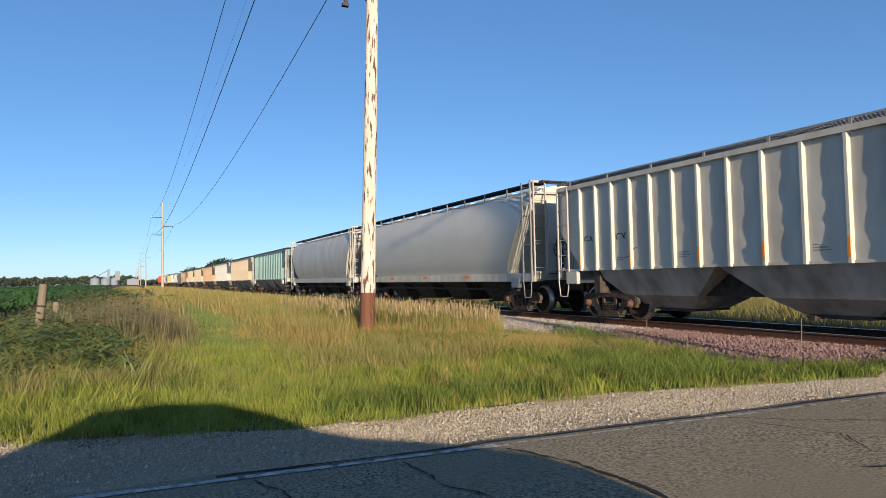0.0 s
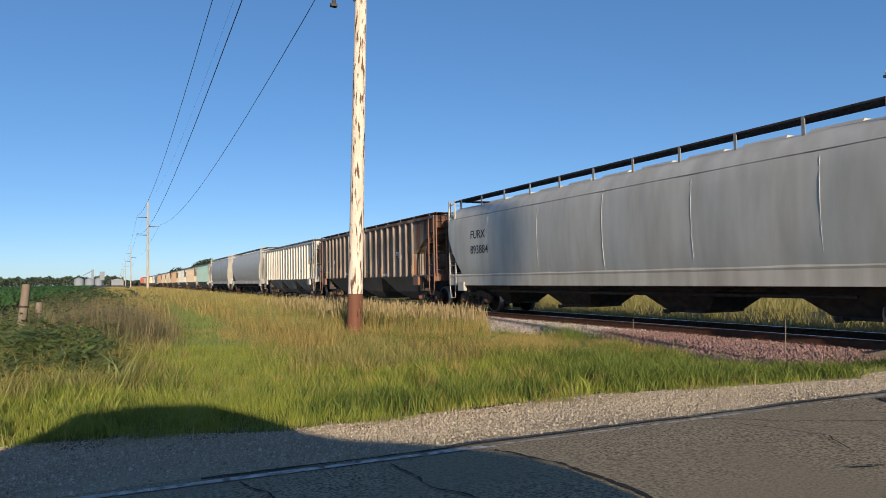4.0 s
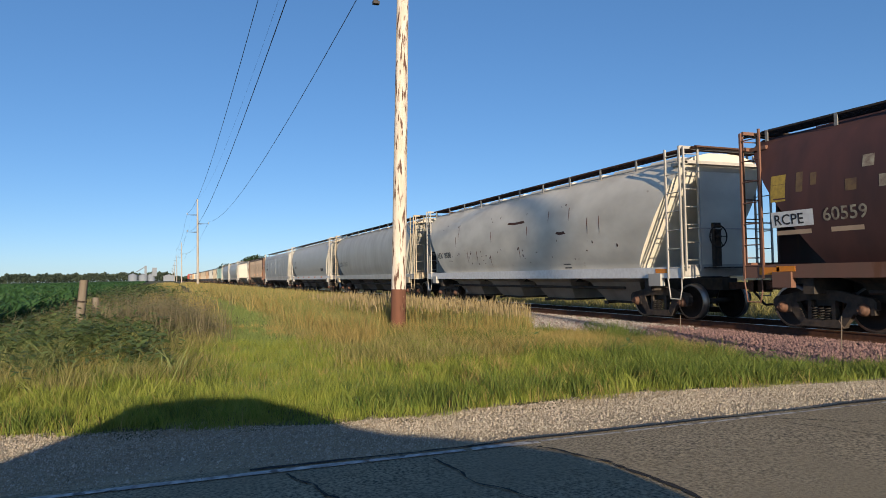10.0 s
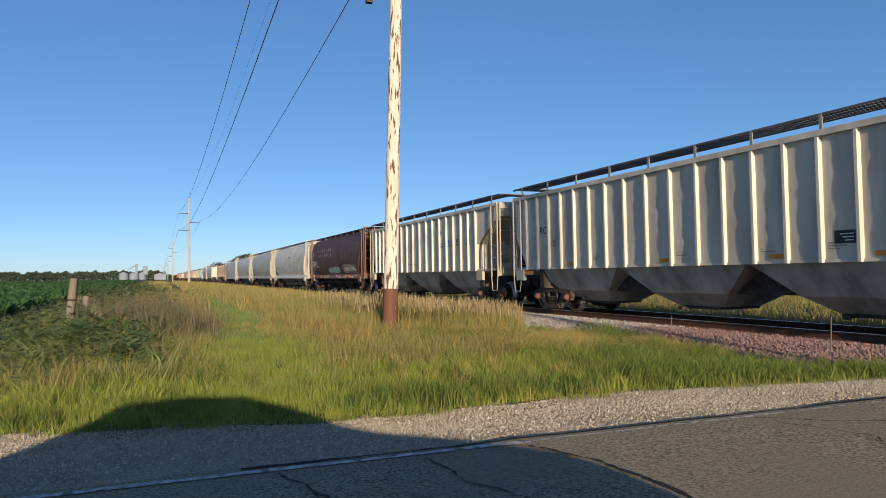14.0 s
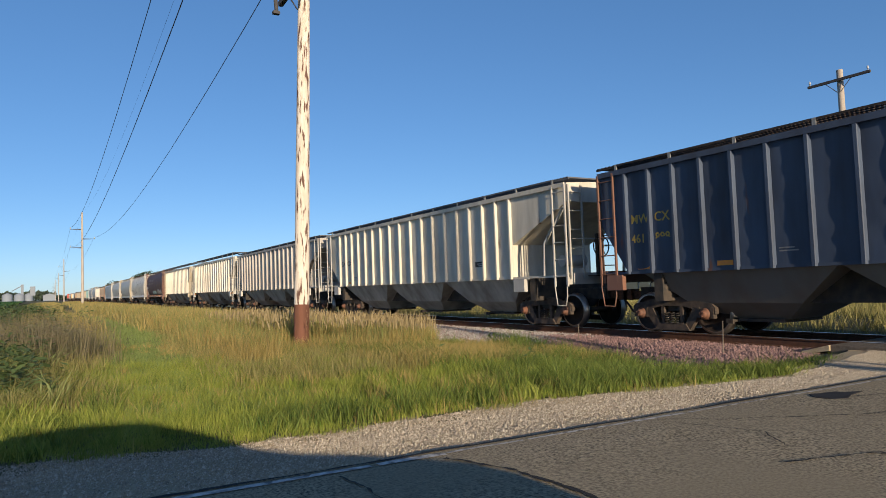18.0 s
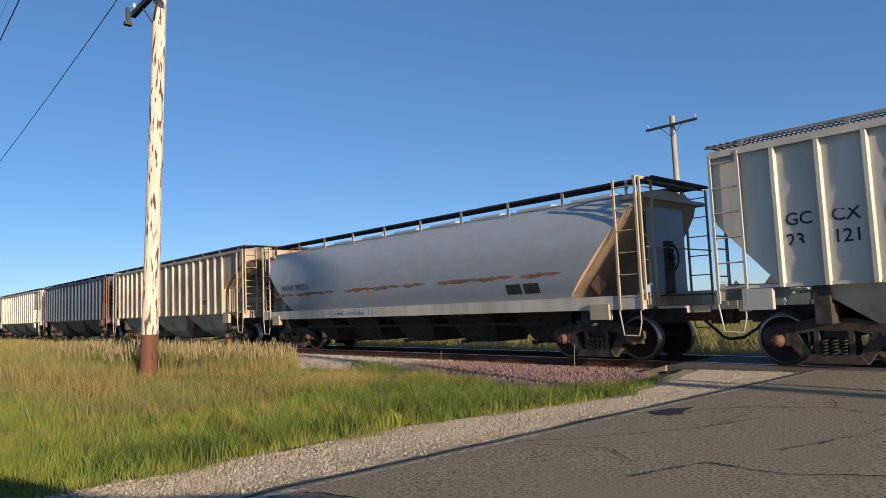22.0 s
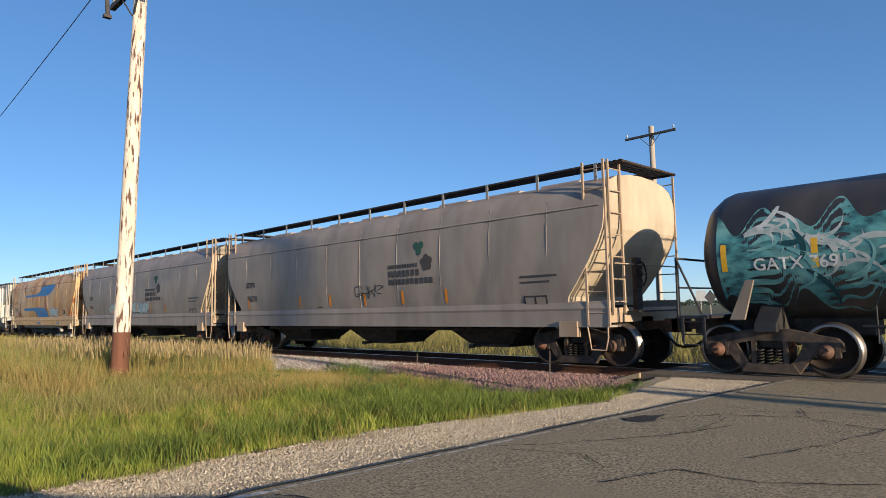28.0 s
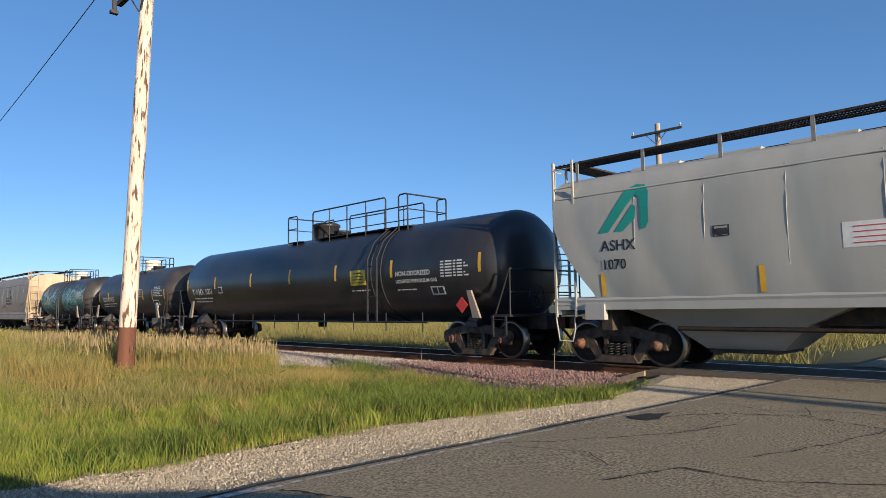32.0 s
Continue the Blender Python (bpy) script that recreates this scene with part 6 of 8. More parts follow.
# tar seam drawn as a black strip, with the lip's shadow painted in
b = Build()
v = []
n = 260
for i in range(n + 1):
    x = 0.5 + 11.2 * i / n
    y = edge_y(x) + 0.055 + 0.02 * noise.noise((x * 2.1, 9, 0))
    w = 0.02 + 0.045 * max(0.0, noise.noise((x * 0.9, 4, 0)) + 0.35) + 0.02 * noise.noise((x * 7, 2, 0))
    v += [(x, y, 0.0075), (x, y + max(0.008, w), 0.0075)]
b.add(v, [(2 * i, 2 * i + 2, 2 * i + 3, 2 * i + 1) for i in range(n)])
solid("tar_edge", b, CRACK, "ragged black tar seam and painted lip shadow along the road edge", "tar seam", "structure")


def stones(name, spots, size, material, label, seed):
    """Loose stones bedded in the ground at the spots (x, y, z)."""
    r = np.random.default_rng(seed)
    n = len(spots)
    base = np.array([(1, 0, -0.35), (0, 1, -0.35), (-1, 0, -0.35), (0, -1, -0.35), (0, 0, 1)], float)
    v = base[None] * r.uniform(0.55, 1.3, (n, 5, 1)) * (np.asarray(size)[0] + (size[1] - size[0]) * r.random((n, 1, 1)) ** 2)
    v[:, :, 2] *= 0.75
    a = r.random(n) * 6.28
    c, s = np.cos(a)[:, None], np.sin(a)[:, None]
    v = np.stack([v[:, :, 0] * c - v[:, :, 1] * s, v[:, :, 0] * s + v[:, :, 1] * c, v[:, :, 2] + v[:, :, 0] * r.uniform(-0.5, 0.5, (n, 1))], 2)
    v += np.asarray(spots)[:, None, :]
    f = np.array([(0, 1, 4), (1, 2, 4), (2, 3, 4), (3, 0, 4)])
    faces = (f[None] + (np.arange(n) * 5)[:, None, None]).reshape(-1, 3)
    return solid(name, raw_mesh(name, v.reshape(-1, 3), faces, material), material, label, "stones", "stuff")


def raw_mesh(name, v, faces, material, smooth=False):
    """A mesh from arrays; faces all have one size."""
    me = bpy.data.meshes.new(name)
    k = faces.shape[1]
    me.vertices.add(len(v))
    me.vertices.foreach_set("co", np.ascontiguousarray(v, dtype=np.float32).ravel())
    me.loops.add(faces.size)
    me.loops.foreach_set("vertex_index", np.ascontiguousarray(faces, dtype=np.int32).ravel())
    me.polygons.add(len(faces))
    me.polygons.foreach_set("loop_start", np.arange(0, faces.size, k, dtype=np.int32))
    me.polygons.foreach_set("use_smooth", np.full(len(faces), smooth))
    me.materials.append(material)
    me.update()
    me.validate()
    return me


# gravel shoulder
SHOULDER_W = [(-16, 2.2), (-1, 2.1), (1.3, 1.45), (4.9, 1.6), (6.2, 1.35), (8.2, 0.95), (11.5, 1.9), (12.5, 2.5)]


def shoulder_y(x):
    return edge_y(x) + float(np.interp(x, [q[0] for q in SHOULDER_W], [q[1] for q in SHOULDER_W])) + 0.12 * noise.noise((x * 1.1, 5, 0))


b = Build()
v = []
n = 150
for i in range(n + 1):
    x = -16 + 28.2 * i / n
    y0, y1 = edge_y(x) + 0.05, shoulder_y(x) + 0.35
    for j in range(5):
        y = y0 + (y1 - y0) * j / 4
        v.append((x, y, -0.035 - 0.03 * j / 4 + 0.012 * noise.noise((x * 2, y * 2, 0))))
b.add(v, [(i * 5 + j, (i + 1) * 5 + j, (i + 1) * 5 + j + 1, i * 5 + j + 1) for i in range(n) for j in range(4)], True)
solid("gravel_shoulder", b, GRAVEL, "pale crushed-stone shoulder beside the asphalt", "shoulder", "structure")
rg = np.random.default_rng(3)
sp = []
for i in range(150000):
    x = -6 + 18 * rg.random()
    k = rg.random() ** 0.75
    if rg.random() < 0.55 * smooth01(0.12, 0.5, noise.noise((x * 0.7, k * 2.2, 4)) + 0.25) * (1 - 0.6 * k):
        continue
    y0, y1 = edge_y(x) + 0.1, shoulder_y(x) + 0.05
    sp.append((x, y0 + (y1 - y0) * k, -0.03 - 0.02 * k))
stones("shoulder_stones", sp, (0.003, 0.0105), STONE, "loose pale crushed stone on the shoulder", 4)

spb = [q for q in sp if rg.random() < 0.055]
stones("coarse_shoulder_stones", spb, (0.009, 0.022), STONE, "coarser loose stones on the shoulder", 14)

# track bed
b = Build()
v = []
prof = [(-4.3, -0.42), (-3.0, -0.36), (-1.9, -0.2), (1.9, -0.2), (3.4, -0.4), (4.6, -0.45)]
YS = [-300, -60, -20, -8, -5, *[4.8 + 0.9 * i for i in range(40)], 60, 120, 400, 1500]
for y in YS:
    for dx, z in prof:
        w = 0.15 * noise.noise((dx, y * 0.4, 0))
        v.append((TRACK_X + dx + w * (abs(dx) > 2), y, z + 0.04 * noise.noise((dx * 2, y, 3))))
k = len(prof)
b.add(v, [(i * k + j, (i + 1) * k + j, (i + 1) * k + j + 1, i * k + j + 1) for i in range(len(YS) - 1) for j in range(k - 1)], True)
solid("track_bed", b, BALLAST_BED, "ballast bank under the railway track", "track bed", "structure")
sp, sp2 = [], []
for i in range(52000):
    y = 4.9 + 34 * rg.random() ** 1.7
    dx = -4.2 + 3.45 * rg.random()
    z = float(np.interp(dx, [q[0] for q in prof], [q[1] for q in prof])) + 0.015
    pale = smooth01(12.2, 14.6, y + 1.2 * noise.noise((dx, y * 0.5, 1)))
    (sp2 if rg.random() < pale * 0.85 else sp).append((TRACK_X + dx, y, z))
stones("ballast", sp, (0.02, 0.055), BALLAST, "pinkish crushed quartzite ballast along the track", 6)
stones("pale_ballast", sp2, (0.02, 0.055), BALLAST_PALE, "pale grey crushed ballast along the track", 7)

track = thing("railway_track", "rusty steel rails on wooden ties in ballast", "track", kind="structure")
for s in (-0.755, 0.755):
    b = Build()
    p = [(-0.07, -0.18), (0.07, -0.18), (0.07, -0.165), (0.012, -0.145), (0.012, -0.04), (0.036, -0.03), (0.036, -0.004), (-0.036, -0.004), (-0.036, -0.03), (-0.012, -0.04), (-0.012, -0.145), (-0.07, -0.165)]
    b.prism([(TRACK_X + s + q[0], q[1]) for q in p], 1, -300, 1500)
    part("rail", b, RAIL, track)
    part("rail_head", Build().box(TRACK_X + s - 0.03, TRACK_X + s + 0.03, -300, 1500, -0.003, 0.0), RAIL_TOP, track, "polished rail head")
tie = Build().prism([(-1.3, -0.3), (1.3, -0.3), (1.3, -0.19), (1.28, -0.18), (-1.28, -0.18), (-1.3, -0.19)], 1, -0.11, 0.11).mesh("tie", TIE)
for i in range(150):
    part("tie", tie, None, track, at=pose(TRACK_X + rnd.uniform(-0.03, 0.03), -8 + 0.52 * i, 0, 0, 0, rnd.uniform(-1, 1)))

crossing = thing("grade_crossing", "timber and asphalt grade crossing over the track", "crossing", kind="structure")
cx0 = 6.5
for x0, x1 in ((-1.55, -0.86), (-0.62, 0.62), (0.86, 1.55)):
    w = 0.24
    m = max(2, round((x1 - x0) / w))
    for j in range(m):
        a, c = TRACK_X + x0 + (x1 - x0) * j / m, TRACK_X + x0 + (x1 - x0) * (j + 1) / m - 0.012
        for y0, y1 in ((-3.6, 1.4), (1.43, cx0)):
            part("plank", Build().prism([(a, -0.16), (c, -0.16), (c, -0.012), (c - 0.012, 0.0), (a + 0.012, 0.0), (a, -0.012)], 1, y0, y1), TIMBER, crossing)
part("ramp", Build().prism([(cx0, -0.1), (cx0, 0.0), (cx0 + 0.5, -0.14), (cx0 + 0.5, -0.2)], 0, TRACK_X - 1.6, TRACK_X - 0.9), GRAVEL, crossing, "grey end ramp")
for x0, x1 in ((11.85, TRACK_X - 1.56), (TRACK_X + 1.56, 14.9)):
    part("approach", Build().prism([(x0, -3.2), (x1, -3.2), (x1, 3.9), (x0, 3.95)], 2, -0.15, -0.004), ASPHALT, crossing, "asphalt approach strip")

# ---- poles and wires ----
def pole_surface():
    m = mat("weathered_white_pole_wood", (0.66, 0.6, 0.52), 0.85, color2=(0.36, 0.27, 0.19), scale=9, amount=0.55, streak=6, spots=(0.11, 0.06, 0.045), spot_level=0.54, spot_scale=17, bump=0.5, bscale=18)
    return m


POLE_WHITE = pole_surface()
POLE_BASE = mat("red_brown_pole_butt", (0.16, 0.07, 0.045), 0.9, color2=(0.09, 0.045, 0.03), scale=7, amount=0.7, streak=8, bump=0.5, bscale=20)
POLE_GREY = mat("grey_pole_wood", (0.42, 0.38, 0.33), 0.85, color2=(0.24, 0.2, 0.17), scale=5, amount=0.6, streak=9)
ARM = mat("dark_crossarm_wood", (0.045, 0.045, 0.05), 0.8, color2=(0.09, 0.08, 0.075), scale=9, amount=0.6)
GLASS_INS = mat("grey_insulator", (0.4, 0.42, 0.44), 0.25, color2=(0.3, 0.3, 0.3), scale=9, spec=0.6)
WIRE = mat("dark_wire", (0.04, 0.045, 0.06), 0.6, color2=(0.06, 0.06, 0.07), scale=3)


def tee_pole(x, y, top, arm_z, r0, r1, butt, label, lean=(0.0, 0.0), arm=1.3):
    p = thing("utility_pole", label, "utility pole", "short poles along the road", at=pose(x, y, -0.1))
    lx, ly = lean
    pt = lambda z: (lx * z / top, ly * z / top, z)
    if butt:
        part("butt", Build().tube([pt(-0.3), pt(0.5 * butt), pt(butt)], r0, 14, r2=r0 * 0.98), POLE_BASE, p, "red-brown stained pole butt")
    part("shaft", Build().tube([pt(butt), *[pt(butt + (top - butt) * k / 6) for k in range(1, 7)]], r0 * 0.97, 14, r2=r1), POLE_WHITE if butt else POLE_GREY, p)
    ax, ay, _ = pt(arm_z)
    part("crossarm", Build().box(ax - r1 - 0.1, ax - r1 + 0.01, ay - arm, ay + arm, arm_z - 0.06, arm_z + 0.06), ARM, p)
    for s in (-1, 1):
        part("brace", Build().tube([(ax - r1 - 0.06, ay + s * 0.62, arm_z - 0.03), (ax - r1 - 0.02, ay + s * 0.06, arm_z - 0.6)], 0.018, 5), ARM, p)
    ins = Build().lathe([(0.0, 0.02), (0.08, 0.025), (0.09, 0.05), (0.14, 0.055), (0.15, 0.035), (0.18, 0.045), (0.21, 0.03), (0.22, 0.0)], (0, 0, 0), "z", 10).mesh("insulator", GLASS_INS)
    for dy in (-arm + 0.1, arm - 0.1):
        part("insulator", ins, None, p, at=pose(ax - r1 - 0.045, ay + dy, arm_z + 0.06))
    return p


p1 = tee_pole(5.06, 15.0, 9.4, 8.75, 0.185, 0.14, 1.05, "weathered white utility pole with red-brown base in tall grass", lean=(0.3, 0.0))
part("cutout", Build().tube([(-0.3, 0.35, 8.1), (-0.34, 0.3, 8.45)], 0.05, 8).box(-0.4, -0.24, 0.27, 0.39, 8.05, 8.12), ARM, p1)
tee_pole(32.6, 16.8, 11.0, 10.5, 0.17, 0.14, 0, "grey utility pole with a dark crossarm beyond the track", arm=1.45)

LINE_Y = [-24.0, 127.0, 278.0, 429.0, 580.0, 731.0, 882.0]
ARMS = [(-1.75, 12.9), (1.85, 11.3), (-1.75, 9.8)]
NEAR_ARMS = [(-1.75, 16.9), (1.85, 17.65), (-1.75, 13.9)]


def tall_pole(y, arms, top):
    t = thing("transmission_pole", "tall slim pale transmission pole with staggered arms", "utility pole", "tall poles along the railway", at=pose(5.0, y, 0))
    part("shaft", Build().tube([(0, 0, -0.5), (0, 0, 5), (0, 0, 10), (0, 0, top)], 0.24, 10, r2=0.14), POLE_GREY, t)
    for dx, z in arms:
        part("arm", Build().prism([(0, z - 0.1), (dx, z - 0.02), (dx, z + 0.03), (0, z + 0.08)] if dx > 0 else [(dx, z - 0.02), (0, z - 0.1), (0, z + 0.08), (dx, z + 0.03)], 1, -0.05, 0.05), ARM, t)
        part("insulator", Build().lathe([(0, 0.02), (0.03, 0.08), (0.3, 0.08), (0.34, 0.03)], (dx, 0, z + 0.02), "z", 8), GLASS_INS, t)
    return t


tall_pole(LINE_Y[0], NEAR_ARMS, 20.6)
tall = tall_pole(LINE_Y[1], ARMS, 15.8)
for y in LINE_Y[2:]:
    copy_thing(tall, pose(5.0, y, 0))
for (dx, z, r), zn in zip([(q[0], q[1] + 0.34, 0.016) for q in ARMS] + [(0.0, 15.85, 0.005)], [q[1] + 0.34 for q in NEAR_ARMS] + [20.65]):
    pts = []
    for j, (y0, y1) in enumerate(zip(LINE_Y, LINE_Y[1:4])):
        for k in range(24):
            u = k / 24
            za = zn if j == 0 else z
            pts.append((5.0 + dx, y0 + (y1 - y0) * u, za + (z - za) * u - 4 * (4.4 if j == 0 else 1.6) * u * (1 - u)))
    solid("power_line", Build().tube(pts, r, 4), WIRE, "dark sagging overhead power line", "wire")

# ---- the parked car behind the camera whose shadow falls over the shoulder ----
CAR_PAINT = mat("dark_car_paint", (0.05, 0.055, 0.06), 0.3, 0.3, color2=(0.06, 0.06, 0.06), scale=3, spec=0.5)
CAR_GLASS = mat("dark_car_glass", (0.02, 0.022, 0.025), 0.1, color2=(0.03, 0.03, 0.03), scale=3, spec=0.5)
auto = thing("parked_car", "dark hatchback car parked on the road", "car")
prof = [(-2.7, 0.35), (-2.74, 0.82), (-2.4, 1.0), (-2.05, 1.22), (-1.66, 1.46), (-1.46, 1.6), (-0.9, 1.64), (-0.35, 1.58), (-0.05, 1.48), (0.25, 1.36), (0.55, 1.2), (0.88, 1.1), (1.27, 1.03), (1.63, 0.95), (1.93, 0.875), (2.09, 0.79), (2.19, 0.64), (2.19, 0.35)]
b = Build()
rows = [(-0.16, 0.96), (-0.3, 1.0), (-1.7, 1.0), (-1.84, 0.96)]
m = len(prof)
v = [(x, y, z if z < 1.0 else 1.0 + (z - 1.0) * (1.0 if s == 1.0 else 0.9)) for y, s in rows for x, z in prof]
f = [(r * m + i, r * m + (i + 1) % m, (r + 1) * m + (i + 1) % m, (r + 1) * m + i) for r in range(3) for i in range(m)]
f += [tuple(range(m)), tuple(range(3 * m, 4 * m))[::-1]]
b.add(v, f)
part("body", b, CAR_PAINT, auto)
part("side_window", Build().prism([(-1.35, 1.08), (0.35, 1.08), (-0.1, 1.4), (-1.3, 1.45)], 1, -0.155, -0.145), CAR_GLASS, auto)
tyre = mat("tyre_rubber", (0.02, 0.02, 0.02), 0.9, color2=(0.03, 0.03, 0.03), scale=9)
for x in (-1.35, 1.3):
    for y in (-0.22, -1.78):
        w = part("wheel", Build().lathe([(-0.1, 0.2), (-0.1, 0.3), (-0.07, 0.33), (0.07, 0.33), (0.1, 0.3), (0.1, 0.2)], (x, y, 0.33), "y", 20), tyre, auto)
        part("hub", Build().lathe([(-0.08, 0.0), (-0.09, 0.2), (0.09, 0.2), (0.08, 0.0)], (x, y, 0.33), "y", 12), GLASS_INS, w)

# ---- a car driving on the road beyond the railway ----
away = thing("moving_car", "dark car driving on the road beyond the railway", "car", at=pose(45, 300, -0.06))
pr = [(2.1, 0.3), (2.15, 0.75), (1.3, 0.92), (0.7, 1.38), (-0.9, 1.42), (-1.6, 0.98), (-2.1, 0.9), (-2.15, 0.3)]
part("body", Build().prism(pr, 0, -0.85, 0.85), CAR_PAINT, away)
for x in (-0.858, 0.858):
    part("side_window", Build().prism([(1.05, 0.95), (0.6, 1.3), (-0.85, 1.33), (-1.35, 0.97)], 0, x - 0.005, x + 0.005), CAR_GLASS, away)
    for y in (-1.35, 1.35):
        part("wheel", Build().lathe([(-0.1, 0.2), (-0.1, 0.3), (0.1, 0.3), (0.1, 0.2)], (x * 0.93, y, 0.32), "x", 14), tyre, away)

# ---- fence posts ----
FENCE = mat("split_fence_wood", (0.19, 0.165, 0.13), 0.9, color2=(0.14, 0.1, 0.07), scale=10, amount=0.8, streak=6, bump=0.5)
for x, y, h, lean in ((-1.9, 17.0, 1.34, 6), (-1.88, 20.6, 0.85, 3)):
    o = thing("fence_post", "weathered wooden fence post standing in weeds", "fence post", "fence posts at the field edge", at=pose(x, y, -0.02, 0, lean, 0))
    part("post", Build().tube([(0, 0, 0), (0.01, 0, h * 0.5), (0.0, 0.01, h)], 0.1, 8, r2=0.085), FENCE, o)
    part("wire_wrap", Build().lathe([(0, 0.104), (0.02, 0.108), (0.04, 0.104)], (0.005, 0, h * 0.62), "z", 8), STEEL_DARK, o)

# ---- marker stakes by the track ----
for x, y, h in ((11.25, 12.4, 0.55), (11.15, 8.25, 0.75)):
    o = thing("marker_stake", "thin grey wooden stake beside the ballast", "stake", "stakes", at=pose(x, y, -0.35, 2, 1, 0))
    part("stick", Build().tube([(0, 0, 0), (0, 0, h)], 0.012, 5, r2=0.008), FENCE, o)

# ---- crossbuck post by the road on this side, behind the view; its shadow lies over the road ----
def crossbuck(x, y, turn):
    o = thing("crossbuck_sign", "white crossbuck railway crossing sign on a post", "road sign", "crossbucks", at=pose(x, y, -0.1, 0, 0, turn))
    part("post", Build().tube([(0, 0, 0), (0, 0, 3.9)], 0.06, 8), WHITE_PLATE, o)
    for s in (-1, 1):
        part("blade", Build().box(-0.6, 0.6, -0.075, -0.062, -0.11, 0.11), WHITE_PLATE, o, at=pose(0, -0.01 * (s + 1), 3.2, 0, 45 * s, 0))
    return o


crossbuck(8.55, -4.2, -90)
crossbuck(26.3, 9.6, 80)


def small_sign(az, dist, z, kind, material, label):
    x, y = dist * math.sin(radians(az)), dist * math.cos(radians(az))
    o = thing("road_sign", label, "road sign", "signs beyond the track", at=pose(x, y, -0.1, 0, 0, -az))
    part("post", Build().box(-0.03, 0.03, 0.0, 0.06, 0, z + 0.3), POLE_GREY, o)
    if kind == "diamond":
        part("face", Build().prism([(0, z - 0.55), (0.45, z + 0.05), (0, z + 0.65), (-0.45, z + 0.05)], 1, -0.03, -0.005), material, o)
    else:
        part("face", Build().box(-0.4, 0.4, -0.03, -0.005, z - 0.35, z + 0.55), material, o)


SIGN_DARK = mat("dark_sign_back", (0.05, 0.05, 0.055), 0.6, color2=(0.1, 0.1, 0.1), scale=6)
SIGN_PALE = mat("pale_sign_back", (0.4, 0.43, 0.46), 0.6, color2=(0.3, 0.32, 0.34), scale=6)
for az, dist, z, kind, m, lab in ((65.9, 60, 2.0, "square", SIGN_PALE, "pale square sign back on a post"), (66.6, 58, 1.9, "diamond", SIGN_DARK, "dark diamond sign back on a post"), (69.2, 46, 2.0, "diamond", SIGN_DARK, "dark diamond sign back on a post"),
                                  (74.5, 50, 2.0, "diamond", SIGN_DARK, "dark diamond sign back on a post"), (75.1, 55, 2.1, "square", SIGN_PALE, "pale square sign back on a post")):
    small_sign(az, dist, z, kind, m, lab)
ROAD_BLACK = mat("black_road_patch", (0.02, 0.02, 0.02), 0.7, color2=(0.05, 0.045, 0.04), scale=12)
solid("tar_patch", Build().prism([(6.68, 3.9), (6.7, 3.72), (6.85, 3.66), (7.05, 3.74), (7.35, 3.78), (7.15, 3.86), (7.12, 3.95), (6.95, 3.97), (6.8, 4.03)], 2, -0.03, 0.014), ROAD_BLACK, "black patch at the broken road edge", "tar patch", "structure")

# ---- grass, weeds, crops: joined blades ----
def blades(name, base, height, width, lean, material, label, seed, joints=2, category="grass"):
    """Upright tapering blades at base (n, 3); height, width, lean: arrays."""
    r = np.random.default_rng(seed)
    n = len(base)
    a = r.random(n) * 2 * np.pi
    fx, fy = np.cos(a), np.sin(a)
    d = r.random(n) * 2 * np.pi
    ox, oy = np.cos(d) * lean * height, np.sin(d) * lean * height
    w = width / 2
    rows = []
    ks = [0.0, 0.55, 1.0] if joints == 2 else [0.0, 1.0]
    for k in ks:
        cx, cy, cz = base[:, 0] + ox * k * k, base[:, 1] + oy * k * k, base[:, 2] + height * k * (1 - 0.15 * k * lean)
        if k < 1:
            q = w * (1 - 0.35 * k)
            rows.append(np.stack([cx - fx * q, cy - fy * q, cz], 1))
            rows.append(np.stack([cx + fx * q, cy + fy * q, cz], 1))
        else:
            rows.append(np.stack([cx, cy, cz], 1))
    v = np.stack(rows, 1)
    m = v.shape[1]
    tri = [(0, 1, 2), (1, 3, 2), (2, 3, 4)] if m == 5 else [(0, 1, 2)]
    f = (np.array(tri)[None] + (np.arange(n) * m)[:, None, None]).reshape(-1, 3)
    return solid(name, raw_mesh(name, v.reshape(-1, 3), f, material), material, label, category, "stuff")


GRASS_G = leafy("fresh_green_grass", (0.13, 0.215, 0.02), (0.33, 0.35, 0.075), trans=0.25)
PATH_G = leafy("mown_green_path", (0.14, 0.22, 0.055), (0.25, 0.3, 0.1))
THATCH = leafy("brown_thatch", (0.26, 0.19, 0.1), (0.4, 0.31, 0.18), trans=0.15)
WEED_ARCH = leafy("rank_grass_leaf", (0.09, 0.15, 0.04), (0.24, 0.26, 0.1), trans=0.25)
GRASS_M = leafy("rough_meadow_grass", (0.13, 0.16, 0.035), (0.34, 0.29, 0.12), trans=0.25)
GRASS_D = leafy("dry_golden_grass", (0.6, 0.43, 0.17), (0.3, 0.25, 0.08))
SEED = leafy("golden_seed_head", (0.5, 0.39, 0.2), (0.33, 0.26, 0.14))
GRASS_DK = leafy("dark_ditch_grass", (0.075, 0.14, 0.022), (0.18, 0.22, 0.05), trans=0.25)
WEED_BROWN = leafy("dead_brown_weed", (0.36, 0.29, 0.19), (0.17, 0.16, 0.08))
WEED_G = leafy("weedy_green", (0.14, 0.21, 0.04), (0.33, 0.31, 0.12))
BEAN = leafy("soybean_leaf", (0.06, 0.14, 0.045), (0.035, 0.085, 0.03), trans=0.25)

gr = np.random.default_rng(11)


